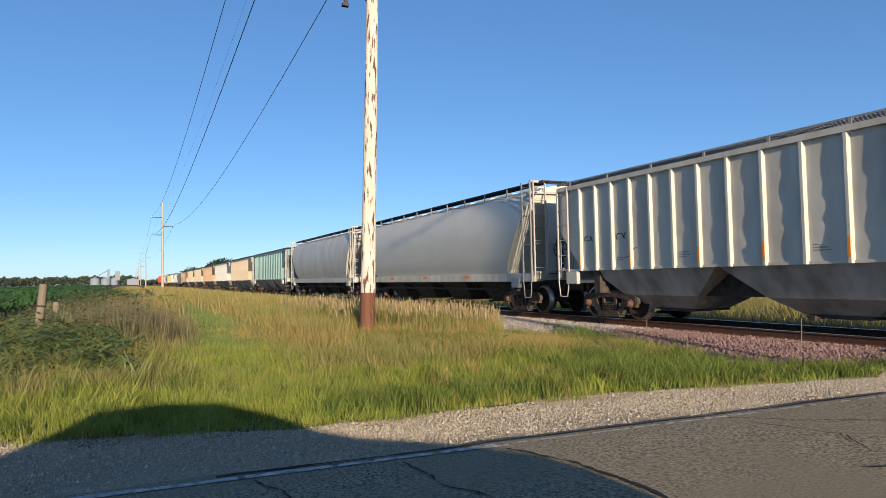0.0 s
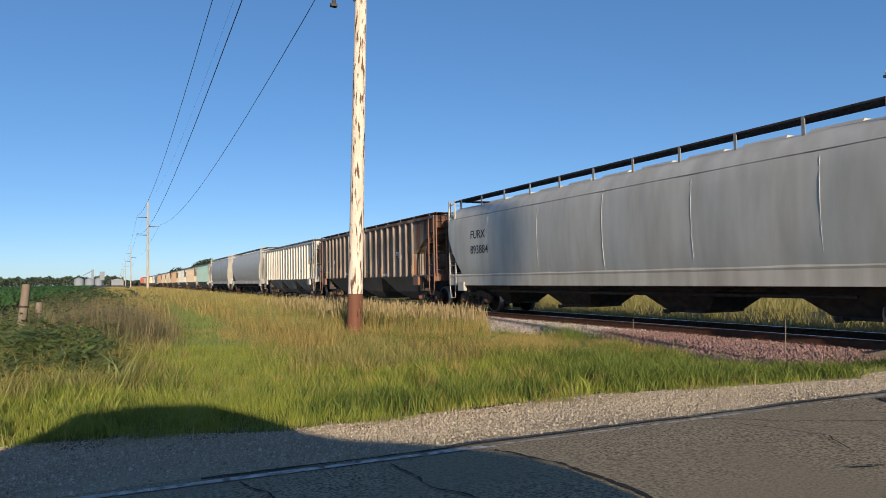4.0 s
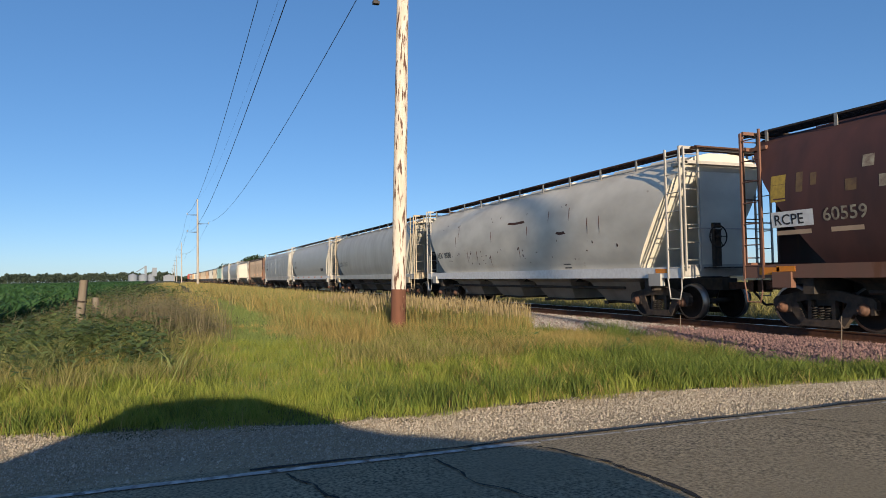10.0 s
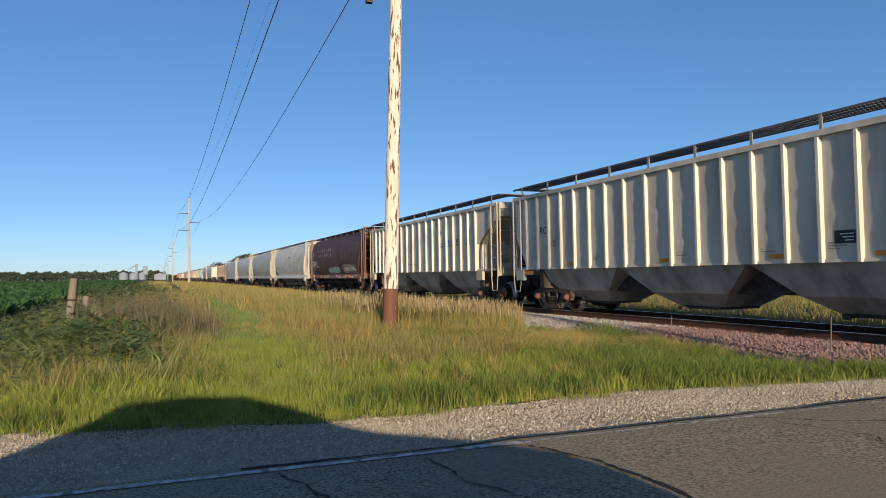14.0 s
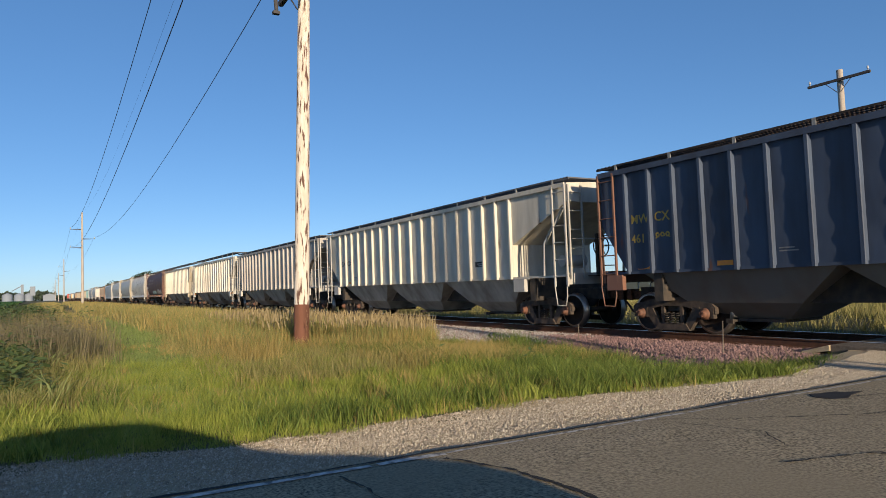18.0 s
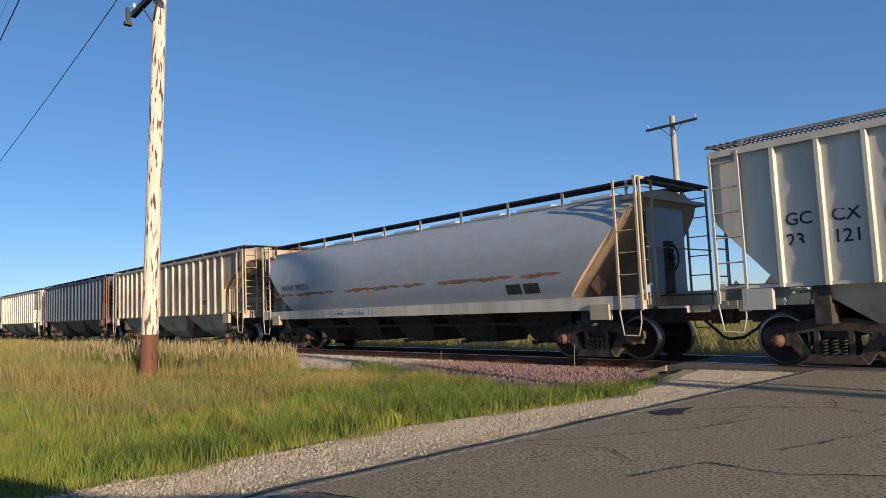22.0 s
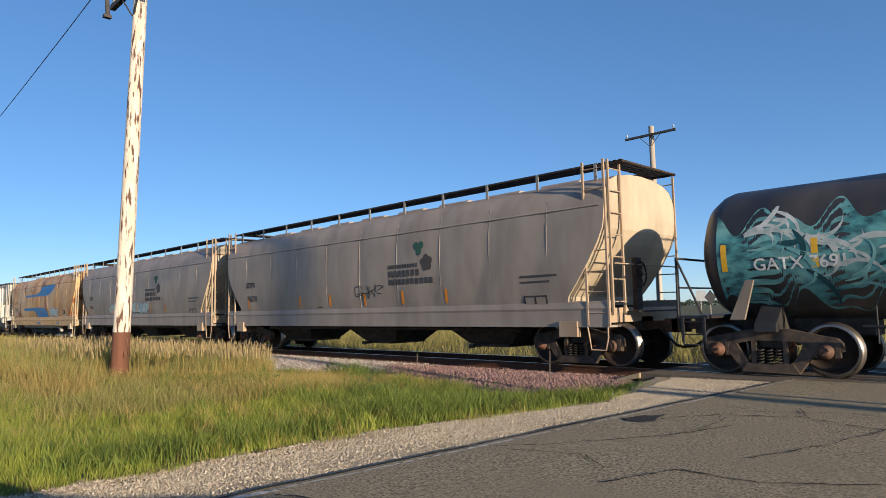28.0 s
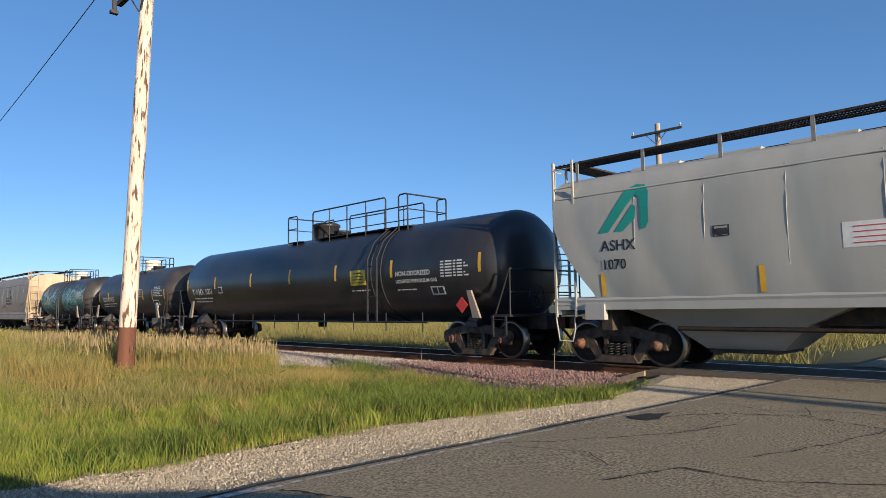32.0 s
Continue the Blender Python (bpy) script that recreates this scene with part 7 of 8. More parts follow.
def noisef(x, y, s, seed):
    """Cheap smooth field in -1 to 1."""
    return (np.sin(x * s + seed) * np.cos(y * s * 0.8 + seed * 1.7) + 0.6 * np.sin(x * s * 2.3 + y * s * 1.9 + seed * 3.1) + 0.4 * np.cos(y * s * 3.7 - x * s * 1.3 + seed)) / 2


def ground_zs(x, y):
    e = y - (4.56 - 0.06 * x)
    def sm(a, b, v):
        k = np.clip((v - a) / (b - a), 0, 1)
        return k * k * (3 - 2 * k)
    dip = sm(0.4, 3.2, e) * sm(5.5, 9.0, x) * (1 - sm(16.8, 20, x))
    bank = 0.16 * np.exp(-((x + 1.0) / 1.3) ** 2) * sm(10, 14, y) * (1 - sm(42, 56, y))
    return -0.07 - 0.34 * dip + 0.03 * np.sin(x * 0.9) * np.sin(y * 0.6) * sm(6.5, 9, y) + bank


def grass_edge(x):
    return (4.56 - 0.06 * x) + np.interp(x, [q[0] for q in SHOULDER_W], [q[1] for q in SHOULDER_W])


def sow(n, x0, x1, y0, y1, density, power=1.0, tuft=0.0):
    """Spots for blades; tuft draws them together into tussocks of that radius."""
    if tuft:
        m = max(1, n // 14)
        cx, cy = x0 + (x1 - x0) * gr.random(m), y0 + (y1 - y0) * gr.random(m) ** power
        i = gr.integers(0, m, n)
        x, y = cx[i] + gr.normal(0, tuft, n), cy[i] + gr.normal(0, tuft, n)
    else:
        x = x0 + (x1 - x0) * gr.random(n)
        y = y0 + (y1 - y0) * gr.random(n) ** power
    k = gr.random(n) < density(x, y)
    x, y = x[k], y[k]
    return np.stack([x, y, ground_zs(x, y)], 1)


def path_mid(y):
    """Where the mown lane runs, left of the pole, bending away to the left."""
    return np.interp(y, [5, 9, 12, 16, 22, 30, 38, 45, 60, 120], [1.7, 1.5, 1.5, 1.8, 2.3, 2.5, 2.4, 2.1, 1.6, 2.5])


def on_path(x, y):
    return np.exp(-((x - path_mid(y)) / np.interp(y, [5, 10, 15, 25, 40], [1.2, 1.1, 0.95, 1.0, 1.1])) ** 4)


def bare_ballast(x, y):
    edge = np.interp(y, [4.5, 6.0, 7.4, 8.2, 9.6, 10.6, 12.3, 13.6, 15, 16.6, 20, 30, 60], [11.0, 11.0, 10.7, 9.9, 9.4, 9.6, 10.0, 9.3, 9.0, 9.6, 10.6, 10.8, 11.0])
    return (x > edge + 0.3 * noisef(x, y, 1.9, 2.0)).astype(float)


def clump(x, y):
    """The tall stand of grass round the pole, cut off short towards the ballast."""
    front = np.interp(x / y, [0.2, 0.27, 0.3, 0.325, 0.352, 0.41, 0.52, 0.585], [14.5, 12.3, 13.4, 15.2, 14.0, 13.2, 12.5, 12.7]) + 0.25 * noisef(x, y, 2.3, 3.0)
    k = np.clip((y - front) / 0.5, 0, 1) * np.clip((0.585 * y - x) / 0.25, 0, 1) * np.interp(x - path_mid(y), [0.9, 1.5], [0, 1])
    return k * np.interp(y, [26, 60], [1, 0.5])


def weedy(x, y):
    """Share of weeds: the bank between the lane and the field."""
    return np.clip(np.interp(x - path_mid(y), [-2.2, -1.3], [1, 0]) * np.interp(y + 0.6 * x, [8.5, 12.0], [0.05, 1]) * (0.8 + 0.5 * noisef(x, y, 0.55, 1.0)), 0, 1)


def spots_of(pts, n, spread):
    """Spots gathered round a few chosen places."""
    c = np.array(pts, float)[gr.integers(0, len(pts), n)]
    x, y = c[:, 0] + gr.normal(0, spread, n), c[:, 1] + gr.normal(0, spread, n)
    return np.stack([x, y, ground_zs(x, y)], 1)


def lush(b, s, lo=0.65, hi=1.45):
    """Height changes over the ground from tuft to tuft."""
    return np.interp(noisef(b[:, 0], b[:, 1], s, 6.1) + 0.5 * noisef(b[:, 0], b[:, 1], s * 2.7, 1.3), [-0.9, 0.9], [lo, hi])


open_verge = lambda x, y: (y > grass_edge(x) + 0.1) * (1 - bare_ballast(x, y)) * (1 - 0.9 * on_path(x, y)) * (1 - clump(x, y))
soft_edge = lambda x, y: y > grass_edge(x) + 0.22 * noisef(x, y, 3.1, 1.0)
# short fresh sward along the gravel, back to the pole
B = sow(400000, -7, 11.2, 4.8, 13.5, lambda x, y: soft_edge(x, y) * (1 - bare_ballast(x, y)) * (1 - clump(x, y)) * (1 - 0.9 * weedy(x, y)) * (0.82 + 0.3 * noisef(x, y, 1.7, 4.0)) * (1 - 0.75 * np.clip((y - 9.3) / 1.0, 0, 1) * np.clip((x - 4.8) / 1.0, 0, 1)), 1.1, 0.06)
for near_by, jn, tag in ((B[:, 1] < 8.2, 2, "fresh green verge grass along the gravel"), (B[:, 1] >= 8.2, 1, "fresh green grass between verge and pole")):
    C = B[near_by]
    h = (0.07 + 0.11 * gr.random(len(C))) * lush(C, 4.2, 0.5, 1.6)
    h *= np.interp(C[:, 1] - grass_edge(C[:, 0]), [0, 0.7], [0.5, 1.0])
    blades("grass_verge", C, np.clip(h, 0.035, 0.3), 0.004 + 0.005 * gr.random(len(C)), 0.2 + 0.5 * gr.random(len(C)), GRASS_G, tag, jn, joints=jn)
B = sow(30000, -7, 11.2, 4.8, 11, lambda x, y: (y > grass_edge(x) - 0.1) * (1 - bare_ballast(x, y)) * np.clip(0.2 + 0.6 * noisef(x, y, 0.9, 7.0), 0.04, 1), 1.0, 0.05)
blades("dry_verge_grass", B, 0.08 + 0.17 * gr.random(len(B)), 0.004 + 0.004 * gr.random(len(B)), 0.2 + 0.7 * gr.random(len(B)), GRASS_D, "straw-coloured dry grass in the verge", 2)
# flattened straw and thatch where the grass meets the gravel
B = sow(60000, -6, 11.0, 4.8, 8.5, lambda x, y: np.exp(-((y - grass_edge(x) + 0.12) / 0.17) ** 2) * np.clip(0.55 + 0.6 * noisef(x, y, 1.5, 15.0), 0.1, 1), 1.0, 0.06)
blades("edge_thatch", B, 0.03 + 0.07 * gr.random(len(B)), 0.005 + 0.005 * gr.random(len(B)), 1.5 + 1.5 * gr.random(len(B)), THATCH, "flattened brown thatch at the edge of the gravel", 62)
# the lane: short and even, straw in its wheel marks
B = sow(170000, -1, 6, 7.5, 60, lambda x, y: on_path(x, y), 1.5, 0.08)
blades("mown_path", B, (0.07 + 0.08 * gr.random(len(B))) * lush(B, 3.0, 0.75, 1.25), (0.009 + 0.008 * gr.random(len(B))) * np.interp(B[:, 1], [10, 50], [1, 3.2]), 0.3 + 0.6 * gr.random(len(B)), PATH_G, "short bright green grass of the mown lane", 61, joints=1)
B = sow(36000, -1, 6, 12.5, 60, lambda x, y: np.exp(-((np.abs(x - path_mid(y) - 0.15) - 0.62) / 0.16) ** 2) * np.clip(0.25 + 0.9 * noisef(x, y, 0.9, 18.0), 0, 1) * np.interp(x - path_mid(y), [-0.3, 0.3], [0.35, 1]), 1.3, 0.06)
blades("wheel_mark_straw", B, 0.08 + 0.1 * gr.random(len(B)), (0.008 + 0.006 * gr.random(len(B))) * np.interp(B[:, 1], [12, 50], [1, 3]), 0.4 + 0.8 * gr.random(len(B)), GRASS_D, "pale straw in the wheel marks of the lane", 63, joints=1)
# rough grass beside the lane
B = sow(200000, -6, 10.8, 9.0, 34, lambda x, y: (1 - bare_ballast(x, y)) * (1 - on_path(x, y)) * (1 - 0.75 * clump(x, y)) * (1 - 0.6 * weedy(x, y)), 1.3, 0.09)
blades("meadow_grass", B, (0.14 + 0.16 * gr.random(len(B))) * lush(B, 2.6), 0.009 + 0.01 * gr.random(len(B)), 0.2 + 0.6 * gr.random(len(B)), GRASS_M, "rough green meadow grass beside the lane", 3, joints=1)
B = sow(34000, -4, 10.8, 10.0, 34, lambda x, y: (1 - bare_ballast(x, y)) * (1 - on_path(x, y)) * np.clip(0.15 + 0.7 * noisef(x, y, 0.8, 12.0), 0.04, 1), 1.3, 0.1)
blades("straw_tufts", B, 0.16 + 0.24 * gr.random(len(B)), 0.007 + 0.007 * gr.random(len(B)), 0.3 + 0.6 * gr.random(len(B)), GRASS_D, "straw tufts in the meadow", 13, joints=1)
# the tall stand by the pole and along the track: green leaves over straw
B = sow(105000, 2.5, 12, 11.8, 60, lambda x, y: (1 - bare_ballast(x, y)) * clump(x, y), 1.7, 0.09)
far_w = np.interp(B[:, 1], [12, 40], [1, 3])
by_pole = np.interp(np.hypot(B[:, 0] - 5.06, B[:, 1] - 14.3), [0.4, 1.3], [0.5, 1.0])
blades("golden_grass", B, (0.3 + 0.3 * gr.random(len(B))) * lush(B, 1.9, 0.75, 1.25) * by_pole, (0.006 + 0.006 * gr.random(len(B))) * far_w, 0.12 + 0.35 * gr.random(len(B)), GRASS_D, "tall golden dry grass along the railway", 4)
B = sow(60000, 2.5, 12, 12.2, 60, lambda x, y: (1 - bare_ballast(x, y)) * clump(x, y) * np.clip(0.6 + 0.5 * noisef(x, y, 0.8, 9.0), 0.1, 1), 1.6, 0.08)
by_pole = np.interp(np.hypot(B[:, 0] - 5.06, B[:, 1] - 14.3), [0.4, 1.3], [0.45, 1.0])
blades("tall_green_grass", B, (0.42 + 0.3 * gr.random(len(B))) * lush(B, 1.9, 0.8, 1.2) * by_pole, (0.007 + 0.006 * gr.random(len(B))) * np.interp(B[:, 1], [12, 40], [1, 3]), 0.1 + 0.3 * gr.random(len(B)), WEED_G, "tall olive grass standing in the straw", 64)
# mixed straw and green in front of the pale ballast
B = sow(64000, 4.6, 10.0, 9.0, 14.5, lambda x, y: (1 - bare_ballast(x, y)) * (1 - clump(x, y)) * np.clip(0.55 + 0.9 * noisef(x, y, 1.3, 11.0), 0, 1) * np.interp(x, [4.6, 5.6], [0.2, 1]), 1.0, 0.08)
blades("mixed_straw", B, 0.14 + 0.24 * gr.random(len(B)), 0.006 + 0.006 * gr.random(len(B)), 0.2 + 0.6 * gr.random(len(B)), GRASS_D, "straw-coloured rough grass before the ballast", 65)
B = sow(60000, 5, 11, 6.0, 14.5, lambda x, y: (1 - bare_ballast(x, y)) * (1 - clump(x, y)) * (y > grass_edge(x) + 0.5) * np.clip(0.35 + 0.8 * noisef(x, y, 1.1, 9.0), 0, 1), 1.0, 0.09)
blades("ditch_grass", B, (0.14 + 0.22 * gr.random(len(B))) * lush(B, 2.4), 0.007 + 0.006 * gr.random(len(B)), 0.3 + 0.6 * gr.random(len(B)), GRASS_DK, "dark green grass in the ditch by the ballast", 5)
# thicker, darker fringe just behind the gravel
B = sow(80000, 1.5, 11.0, 4.8, 9.0, lambda x, y: (y > grass_edge(x) + 0.15) * (y < grass_edge(x) + np.interp(x, [2, 3.5, 6, 8, 11], [0.7, 1.1, 1.2, 1.0, 0.7]) + 0.3 * noisef(x, y, 2.2, 6.0)) * np.interp(x, [1.5, 3.0], [0, 1]) * np.clip(0.5 + 0.8 * noisef(x, y, 1.6, 8.0), 0.1, 1), 1.0, 0.08)
blades("verge_fringe", B, (0.12 + 0.16 * gr.random(len(B))) * lush(B, 3.3), 0.007 + 0.007 * gr.random(len(B)), 0.2 + 0.6 * gr.random(len(B)), GRASS_DK, "taller dark green grass at the edge of the gravel", 45)


def tussocks(name, c, blades_each, height, spread, width, material, label, seed, lean=(0.15, 0.6)):
    """Bunches of blades at the spots c that stand out of the sward."""
    big = 0.6 + 0.8 * gr.random(len(c))
    k = np.repeat(np.arange(len(c)), blades_each)
    p = c[k] + gr.normal(0, spread, (len(k), 3)) * big[k][:, None] * (1, 1, 0)
    return blades(name, p, (height * (0.5 + 0.6 * gr.random(len(k)))) * big[k], width * (0.6 + 0.8 * gr.random(len(k))), lean[0] + lean[1] * gr.random(len(k)), material, label, seed)


tussocks("straw_tussocks", sow(420, 1.0, 10.8, 6.2, 14, lambda x, y: open_verge(x, y) * np.clip(0.2 + 0.9 * noisef(x, y, 0.75, 21.0), 0, 1)), 40, 0.24, 0.05, 0.008, GRASS_D, "straw-coloured grass tussocks in the verge", 51)
tussocks("green_tussocks", sow(1500, -4.0, 10.8, 5.0, 14, lambda x, y: open_verge(x, y) * np.clip(0.4 + 0.9 * noisef(x, y, 0.85, 26.0), 0, 1)), 40, 0.22, 0.05, 0.01, GRASS_DK, "dark green grass tussocks in the verge", 52)
tussocks("bright_tussocks", sow(1900, -4.0, 10.8, 4.8, 13, lambda x, y: open_verge(x, y) * np.clip(0.45 + 0.9 * noisef(x, y, 1.05, 33.0), 0, 1)), 34, 0.2, 0.045, 0.009, GRASS_G, "bright green grass tussocks in the verge", 53)
tussocks("ballast_humps", spots_of([(8.1, 12.9), (9.3, 11.7), (9.9, 13.7), (9.0, 10.2), (8.8, 8.9), (8.4, 9.6)], 60, 0.28), 60, 0.42, 0.08, 0.011, GRASS_DK, "green grass humps along the ballast", 66)
tussocks("ballast_straw", spots_of([(8.7, 9.7), (9.2, 10.8), (7.6, 11.2), (8.6, 12.4)], 40, 0.3), 50, 0.36, 0.07, 0.008, GRASS_D, "straw tussocks along the ballast", 67)
tussocks("lane_straw", spots_of([(1.6, 18.2), (2.3, 15.7), (2.5, 17.0)], 26, 0.25), 50, 0.2, 0.08, 0.01, GRASS_D, "pale straw tufts left in the lane", 68)
tussocks("pole_straw", spots_of([(3.3, 12.1), (3.6, 12.6), (3.1, 12.8)], 60, 0.25), 40, 0.38, 0.08, 0.008, GRASS_D, "straw-coloured grass near the foot of the pole", 69)
# seed heads on tall stems
B = sow(3600, 4.2, 10.5, 12.5, 22, lambda x, y: (1 - bare_ballast(x, y)) * clump(x, y), 1.2)
top = B.copy()
hh = 0.6 + 0.35 * gr.random(len(B))
blades("grass_stems", B, hh, np.full(len(B), 0.006), np.full(len(B), 0.05), GRASS_D, "thin straw stems", 14, joints=1)
top[:, 2] += hh * 0.8
blades("seed_heads", top, 0.14 + 0.08 * gr.random(len(B)), np.full(len(B), 0.022), np.full(len(B), 0.2), SEED, "golden-brown grass seed heads", 15)
# left bank of weeds
B = sow(90000, -14, 2.2, 8.0, 50, lambda x, y: weedy(x, y) * (1 - 0.95 * on_path(x, y)), 1.5, 0.12)
blades("weed_stalks", B, (0.22 + 0.34 * gr.random(len(B))) * lush(B, 1.7) * np.interp(B[:, 0], [-1.8, -0.8], [0.7, 1.0]), (0.01 + 0.012 * gr.random(len(B))) * np.interp(B[:, 1], [10, 40], [1, 2.5]), 0.3 + 0.7 * gr.random(len(B)), WEED_G, "tangled green weeds on the field bank", 6, joints=1)
B = sow(26000, -5, 2.0, 10, 45, lambda x, y: weedy(x, y) * np.clip(0.1 + 1.0 * noisef(x, y, 0.6, 2.2), 0, 1), 1.4, 0.1)
blades("dead_weeds", B, 0.4 + 0.45 * gr.random(len(B)), (0.006 + 0.007 * gr.random(len(B))) * np.interp(B[:, 1], [10, 40], [1, 2.5]), 0.1 + 0.4 * gr.random(len(B)), WEED_BROWN, "dead brown weed stalks on the field bank", 7, joints=1)
tussocks("arching_weeds", sow(560, -4.2, 0.4, 9.0, 20, lambda x, y: weedy(x, y) * np.interp(x, [-1.2, 0.2], [1, 0.15])), 34, 0.46, 0.1, 0.018, WEED_ARCH, "rank dark green grass arching over the field bank", 70, lean=(0.5, 0.9))


def leafy_plants(name, spots, height, leaves, leaf, material, label, seed):
    """Broad-leaved weeds: flat leaves set round a stem at each spot."""
    r = np.random.default_rng(seed)
    n = len(spots)
    k = r.random((n, leaves))
    a = r.random((n, leaves)) * 2 * np.pi
    out = (0.04 + 0.16 * (1 - 0.5 * k)) * (height / 0.5)[:, None]
    c = np.stack([spots[:, 0:1] + np.cos(a) * out, spots[:, 1:2] + np.sin(a) * out, spots[:, 2:3] + (0.08 + 0.9 * k) * height[:, None]], 2)
    d = np.stack([np.cos(a), np.sin(a), r.uniform(-0.5, 0.5, a.shape)], 2)
    w = np.stack([-np.sin(a), np.cos(a), r.uniform(-0.4, 0.4, a.shape)], 2)
    s = (leaf * (0.5 + r.random((n, leaves))))[:, :, None]
    v = np.stack([c - d * s, c + w * s * 0.45, c + d * s, c - w * s * 0.45], 2).reshape(-1, 3)
    f = np.arange(n * leaves * 4).reshape(-1, 4)
    return solid(name, raw_mesh(name, v, f, material), material, label, "weeds", "stuff")


WEED_DK = leafy("broad_leaved_weed", (0.2, 0.27, 0.09), (0.1, 0.15, 0.05))
B = sow(1500, -6, 0.6, 9.5, 24, lambda x, y: weedy(x, y), 1.2, 0.3)
leafy_plants("broadleaf_weeds", B, 0.3 + 0.4 * gr.random(len(B)), 20, 0.06, WEED_DK, "broad-leaved green weeds on the field bank", 31)
# dead brown stalks in a thicket, and a far stand of weeds by the field
B = np.concatenate([spots_of([(-0.6, 14.8), (-0.1, 14.6), (0.35, 15.4), (0.5, 17.0), (-0.1, 17.5), (0.0, 19.5), (-0.7, 16.0)], 380, 0.45), spots_of([(-1.2, 27.0), (-0.6, 32.0), (-1.0, 38.0), (0.0, 44.0)], 120, 1.0)])
hh = 0.65 + 0.4 * gr.random(len(B))
leafy_plants("dead_stalk_clumps", B, hh, 14, 0.026, WEED_BROWN, "dead brown seed-bearing weed stalks", 32)
blades("dead_stalks", np.repeat(B, 6, 0) + gr.normal(0, 0.04, (len(B) * 6, 3)) * (1, 1, 0), np.repeat(hh, 6) * (0.8 + 0.35 * gr.random(len(B) * 6)), np.full(len(B) * 6, 0.01), np.full(len(B) * 6, 0.16), WEED_BROWN, "dead brown weed stalks", 33, joints=1)
B = spots_of([(-1.6, 26.0), (-1.0, 30.0), (-1.6, 34.0), (-0.9, 40.0), (-1.8, 46.0), (-2.6, 54.0)], 420, 0.9)
leafy_plants("far_bank_weeds", B, 0.7 + 0.4 * gr.random(len(B)), 26, 0.07, WEED_DK, "tall leafy weeds far along the field bank", 35)
B = np.concatenate([sow(160, 4.0, 10.8, 7, 14, lambda x, y: (1 - bare_ballast(x, y)) * (y > grass_edge(x) + 0.4) * np.clip(noisef(x, y, 0.9, 3.3), 0, 1), 1.0, 0.2), spots_of([(9.9, 14.1), (10.0, 14.4), (9.4, 11.8)], 30, 0.14)])
leafy_plants("verge_weeds", B, 0.22 + 0.28 * gr.random(len(B)), 16, 0.045, WEED_DK, "small green weeds along the ballast", 34)
# far verge, beyond
B = sow(70000, -3, 11, 30, 200, lambda x, y: (1 - bare_ballast(x, y)) * (1 - on_path(x, y)) * 0.9, 1.7)
blades("far_grass", B, 0.3 + 0.5 * gr.random(len(B)), 0.03 + 0.05 * gr.random(len(B)) * np.interp(B[:, 1], [26, 160], [0.6, 3]), 0.2 + 0.4 * gr.random(len(B)), GRASS_M, "dry and green grass along the railway going away", 8, joints=1)
B = sow(24000, -1, 11, 26, 200, lambda x, y: (1 - bare_ballast(x, y)) * (1 - on_path(x, y)) * 0.8, 1.7)
blades("far_dry_grass", B, 0.4 + 0.5 * gr.random(len(B)), 0.03 + 0.05 * gr.random(len(B)) * np.interp(B[:, 1], [26, 160], [0.6, 3]), 0.2 + 0.4 * gr.random(len(B)), GRASS_D, "golden dry grass along the railway going away", 9, joints=1)
# grass beyond the track, seen under the cars
B = sow(190000, 16.8, 46, -12, 60, lambda x, y: ((y > 5.2) | (y < -4)) * 0.95, 1.0, 0.2)
blades("far_side_grass", B, 0.2 + 0.35 * gr.random(len(B)), 0.012 + 0.02 * gr.random(len(B)), 0.2 + 0.5 * gr.random(len(B)), GRASS_M, "grass beyond the railway track", 10, joints=1)
# soybean field: leafy clumps in rows
n = 60000
bx = -3.2 - 180 * gr.random(n) ** 1.9
by = 16 + 330 * gr.random(n) ** 1.8
bx = np.round(bx / 0.75) * 0.75 + gr.normal(0, 0.1, n)
k = bx < -3.2 - 0.02 * by
bx, by = bx[k], by[k]
B = np.stack([bx, by, np.full(len(bx), 0.0)], 1)
big = np.interp(by, [16, 60, 340], [0.1, 0.22, 1.4])
blades("soybean_field", np.stack([B[:, 0], B[:, 1], 0.25 + 0.3 * gr.random(len(B))], 1), 0.25 + 0.2 * gr.random(len(B)), big, 0.6 + 0.6 * gr.random(len(B)), BEAN, "dark green soybean crop in rows", 12, joints=2, category="crop")
FIELD = mat("crop_canopy", (0.06, 0.13, 0.045), 0.9, color2=(0.035, 0.085, 0.03), scale=3, amount=0.8, bump=0.8, bscale=4)
b = Build()
b.grid(lambda u, w: (-3.6 - 1200 * u ** 2.2 - 0.02 * (15 + 900 * w ** 2), 15 + 900 * w ** 2, 0.42 + 0.06 * math.sin(u * 300) + 0.05 * math.sin(w * 260)), 60, 60)
solid("crop_canopy", b, FIELD, "dense dark green soybean canopy", "crop", "stuff")


# ---- far trees, buildings ----
TREE_LEAF = leafy("far_tree_leaf", (0.045, 0.075, 0.03), (0.03, 0.05, 0.022), trans=0.2)
BARK = mat("bark", (0.09, 0.07, 0.05), 0.9, color2=(0.05, 0.04, 0.03), scale=8)


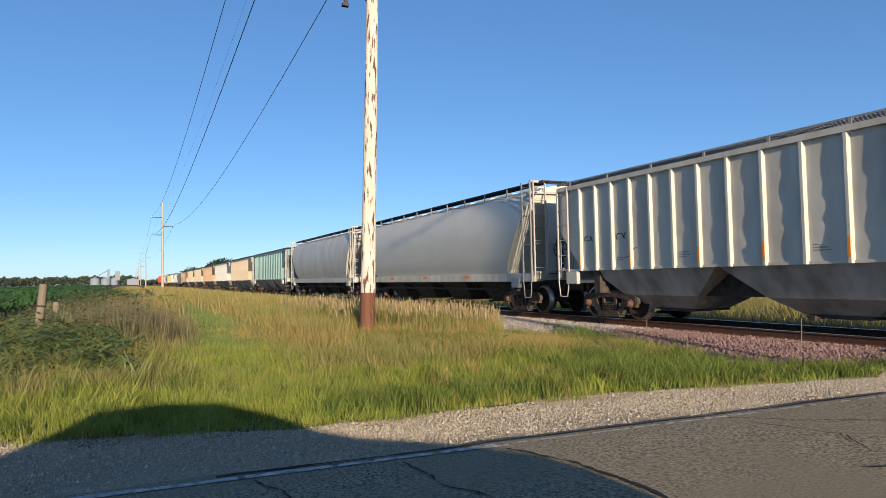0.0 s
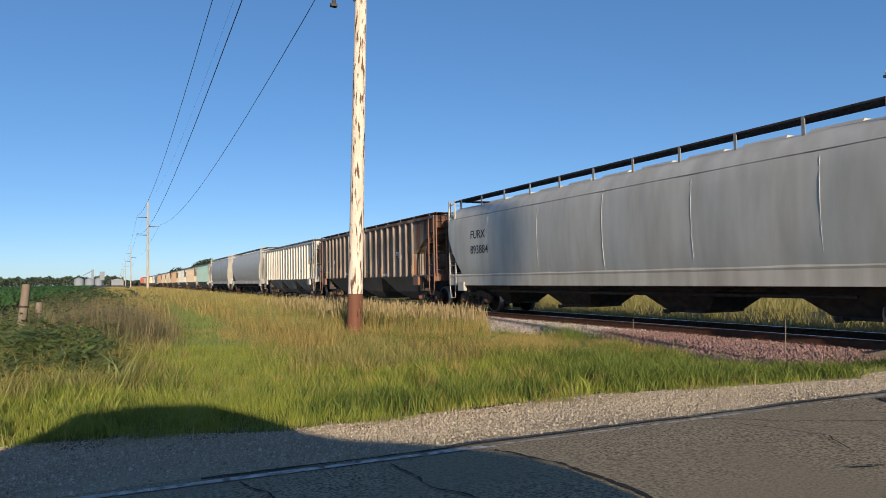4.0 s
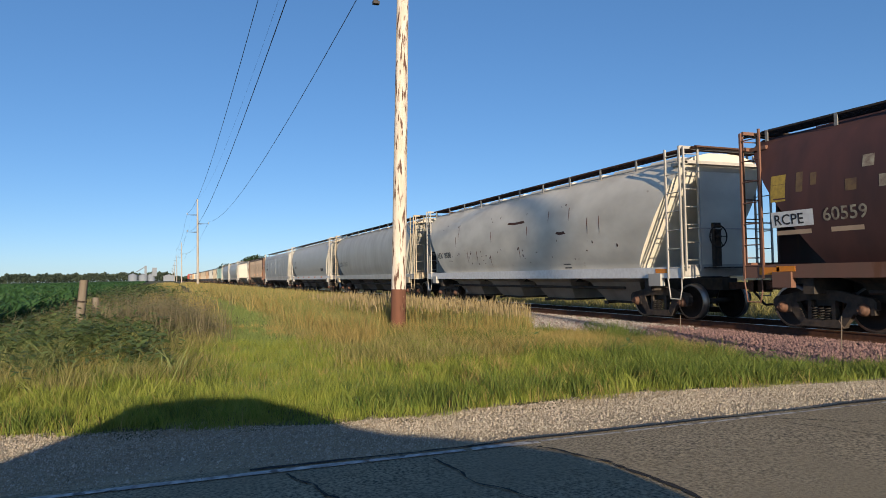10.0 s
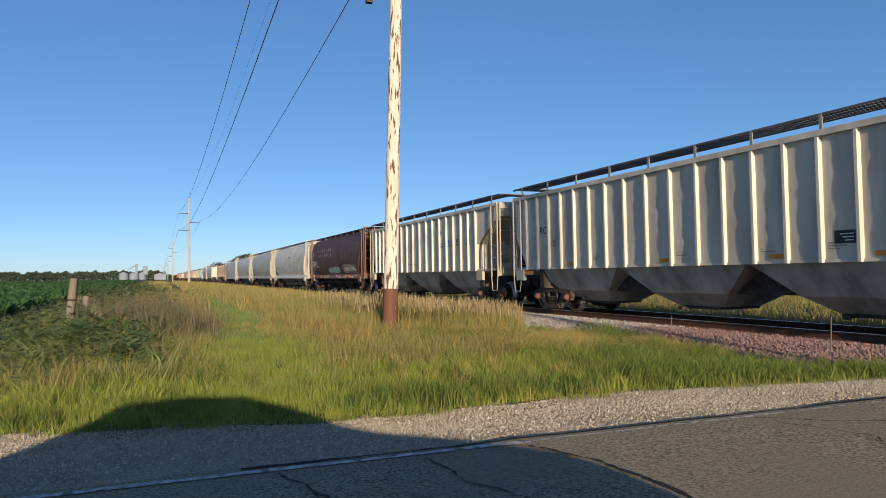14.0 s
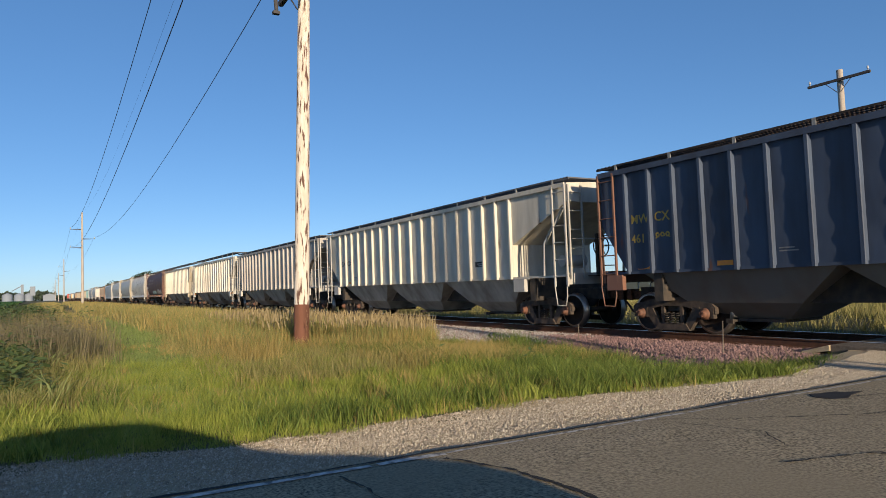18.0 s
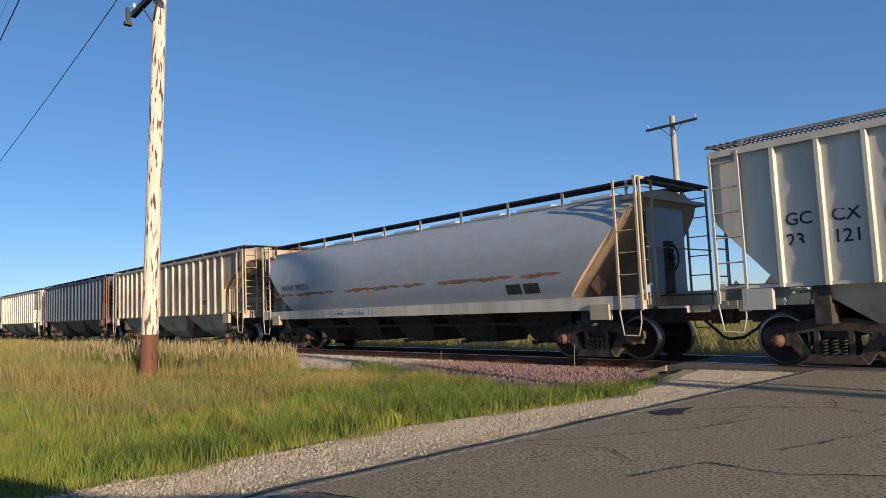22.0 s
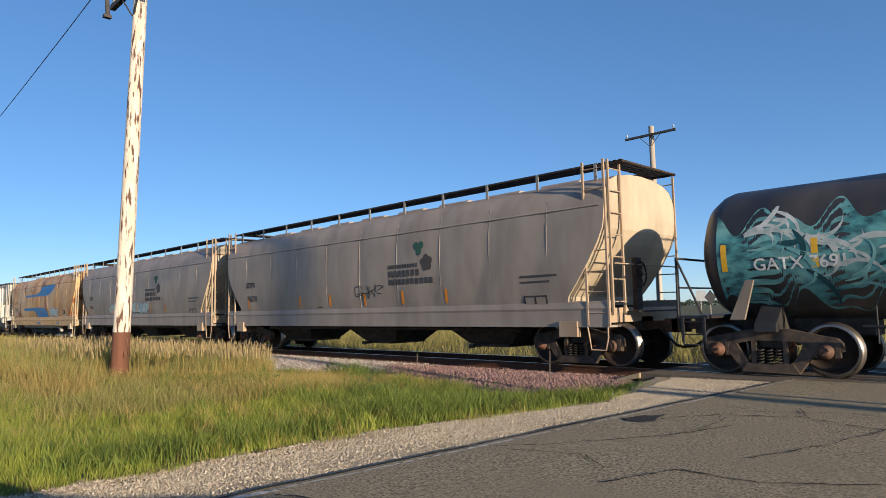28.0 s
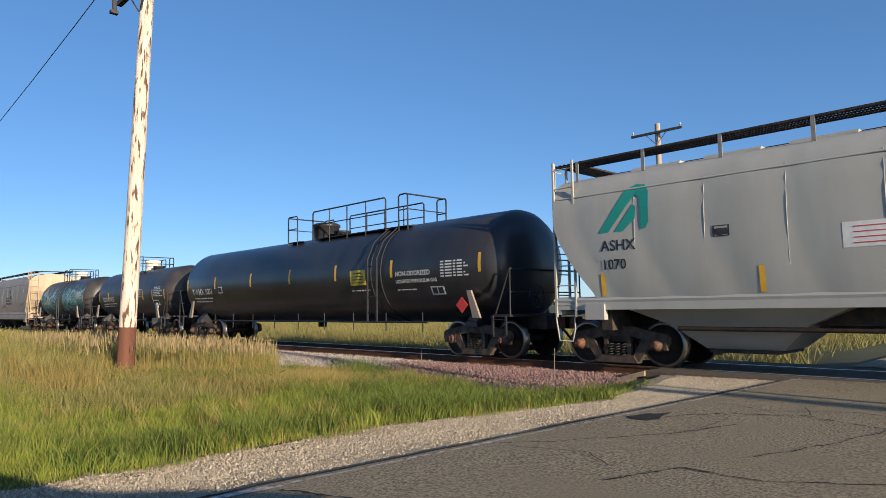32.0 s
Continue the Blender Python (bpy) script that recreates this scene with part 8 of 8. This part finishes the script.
def tree(x, y, h, w, seed, leaves=900, label="broad leafy green tree at the field edge"):
    r = np.random.default_rng(seed)
    t = thing("tree", label, "tree", "far trees", at=pose(x, y, 0))
    b = Build().tube([(0, 0, -0.3), (0.1, 0, h * 0.25), (0, 0.1, h * 0.55)], h * 0.03, 7, r2=h * 0.012)
    tips = []
    for i in range(7):
        a = math.tau * i / 7 + seed
        e = (w * 0.33 * math.cos(a), w * 0.33 * math.sin(a), h * (0.5 + 0.3 * ((i * 37) % 10) / 10))
        b.tube([(0, 0, h * 0.3), (e[0] * 0.5, e[1] * 0.5, e[2] * 0.85), e], h * 0.012, 5, r2=h * 0.004)
        tips.append(e)
    part("trunk", b, BARK, t)
    tips += [(0, 0, h * 0.8), (0, 0, h * 0.6)]
    c = np.array(tips)[r.integers(0, len(tips), leaves)] + r.normal(0, 1, (leaves, 3)) * (w * 0.16, w * 0.16, h * 0.1)
    # keep the crown rounded, with a ragged edge
    d = (c - (0, 0, h * 0.58)) / (w * 0.48, w * 0.48, h * 0.42)
    far_out = np.linalg.norm(d, axis=1, keepdims=True) * r.uniform(0.9, 1.12, (leaves, 1))
    c = d / np.maximum(1.0, far_out) * (w * 0.48, w * 0.48, h * 0.42) + (0, 0, h * 0.58)
    s = h * 0.022 * (0.6 + r.random((leaves, 1, 1)))
    quad = r.normal(0, 1, (leaves, 2, 3))
    quad /= np.linalg.norm(quad, axis=2, keepdims=True)
    u, v2 = quad[:, :1] * s, quad[:, 1:] * s
    v = np.concatenate([c[:, None] - u - v2 * 0.5, c[:, None] + u - v2 * 0.5, c[:, None] + u * 0.6 + v2, c[:, None] - u * 0.6 + v2], 1)
    f = (np.arange(4)[None] + (np.arange(leaves) * 4)[:, None])
    part("crown", raw_mesh("crown", v.reshape(-1, 3), f, TREE_LEAF), None, t)
    return t


tree(26.8, 345, 8.8, 8.5, 3, 4200)
tree(45.6, 380, 14.2, 18, 5, 7600)


def far_wood(name, az0, az1, dist, h0, h1, n, seed, label):
    """A distant belt of trees: many clumps with an uneven top."""
    r = np.random.default_rng(seed)
    a = np.radians(az0 + (az1 - az0) * r.random(n))
    top = h0 + (h1 - h0) * np.clip(0.5 + 0.5 * noisef(np.degrees(a) * 2.0, np.zeros(n), 1.3, seed) + 0.35 * noisef(np.degrees(a) * 9.0, np.zeros(n), 1.1, seed + 2), 0, 1.2)
    z = top * r.random(n) ** 0.6
    d = dist + 60 * r.random(n)
    c = np.stack([d * np.sin(a), d * np.cos(a), z], 1)
    s = (0.5 + 0.9 * r.random((n, 1, 1)))
    q = r.normal(0, 1, (n, 2, 3))
    q /= np.linalg.norm(q, axis=2, keepdims=True)
    u, w = q[:, :1] * s, q[:, 1:] * s
    v = np.concatenate([c[:, None] - u - w * 0.5, c[:, None] + u - w * 0.5, c[:, None] + u * 0.6 + w, c[:, None] - u * 0.6 + w], 1)
    return solid(name, raw_mesh(name, v.reshape(-1, 3), np.arange(n * 4).reshape(-1, 4), FAR_LEAF), FAR_LEAF, label, "far woods", "stuff")


FAR_LEAF = leafy("hazy_far_leaf", (0.11, 0.14, 0.095), (0.08, 0.11, 0.075), trans=0.35)
far_wood("far_woods", -28, 0.5, 950, 8.0, 13.5, 34000, 3, "low wooded belt behind the crop field")
far_wood("far_woods", -0.5, 5.0, 760, 3, 6, 5000, 5, "low wooded belt at the end of the track")
far_wood("far_woods", 40, 96, 900, 4, 8, 22000, 7, "low wooded belt beyond the railway")

METAL = mat("pale_galvanised_bin", (0.2, 0.23, 0.27), 0.7, 0.0, color2=(0.16, 0.18, 0.21), scale=2)
el = thing("grain_elevator", "distant pale metal grain elevator with silos", "grain elevator")
for dx, r, h in ((-14, 5, 7.5), (-3, 5, 7.0), (6, 4, 7.5)):
    part("silo", Build().lathe([(0, r), (h, r), (h + r * 0.45, 0.3)], (-24 + dx, 860, 0), "z", 20), METAL, el)
part("leg", Build().box(-25.5, -23, 858, 861, 0, 18.5), METAL, el)
part("head_house", Build().box(-17, -12, 856, 860, 6, 16), METAL, el)
part("spout", Build().tube([(-24, 860, 17.5), (-34, 860, 11.5)], 0.5, 6), METAL, el)
shed = thing("metal_shed", "distant white metal shed by the track", "shed")
part("wall", Build().box(-4, 6, 700, 712, 0, 5), METAL, shed)
part("roof", Build().prism([(-4.4, 5.0), (1, 6.6), (6.4, 5.0)], 1, 699.5, 712.5), METAL, shed)


# ---- what moves ----
def motions():
    times = [0.5 * i for i in range(0, 65, 4)]
    for car, mid in CARS:
        walk(car, [(t, pose(TRACK_X, mid + travelled(t), 0)) for t in times])
    walk(away, [(t, pose(45, 34.4 - 8.7 * (t - 31.0), -0.06, 0, 0, 180)) for t in times])
    # wheelsets roll without slip
    steps = [32.0 * k / 560 for k in range(561)]
    turns = [math.degrees(travelled(t) / 0.457) % 360 for t in steps]
    for axle, y in AXLES:
        walk(axle, [(t, pose(0, y, 0.457, -a)) for t, a in zip(steps, turns)])


motions()
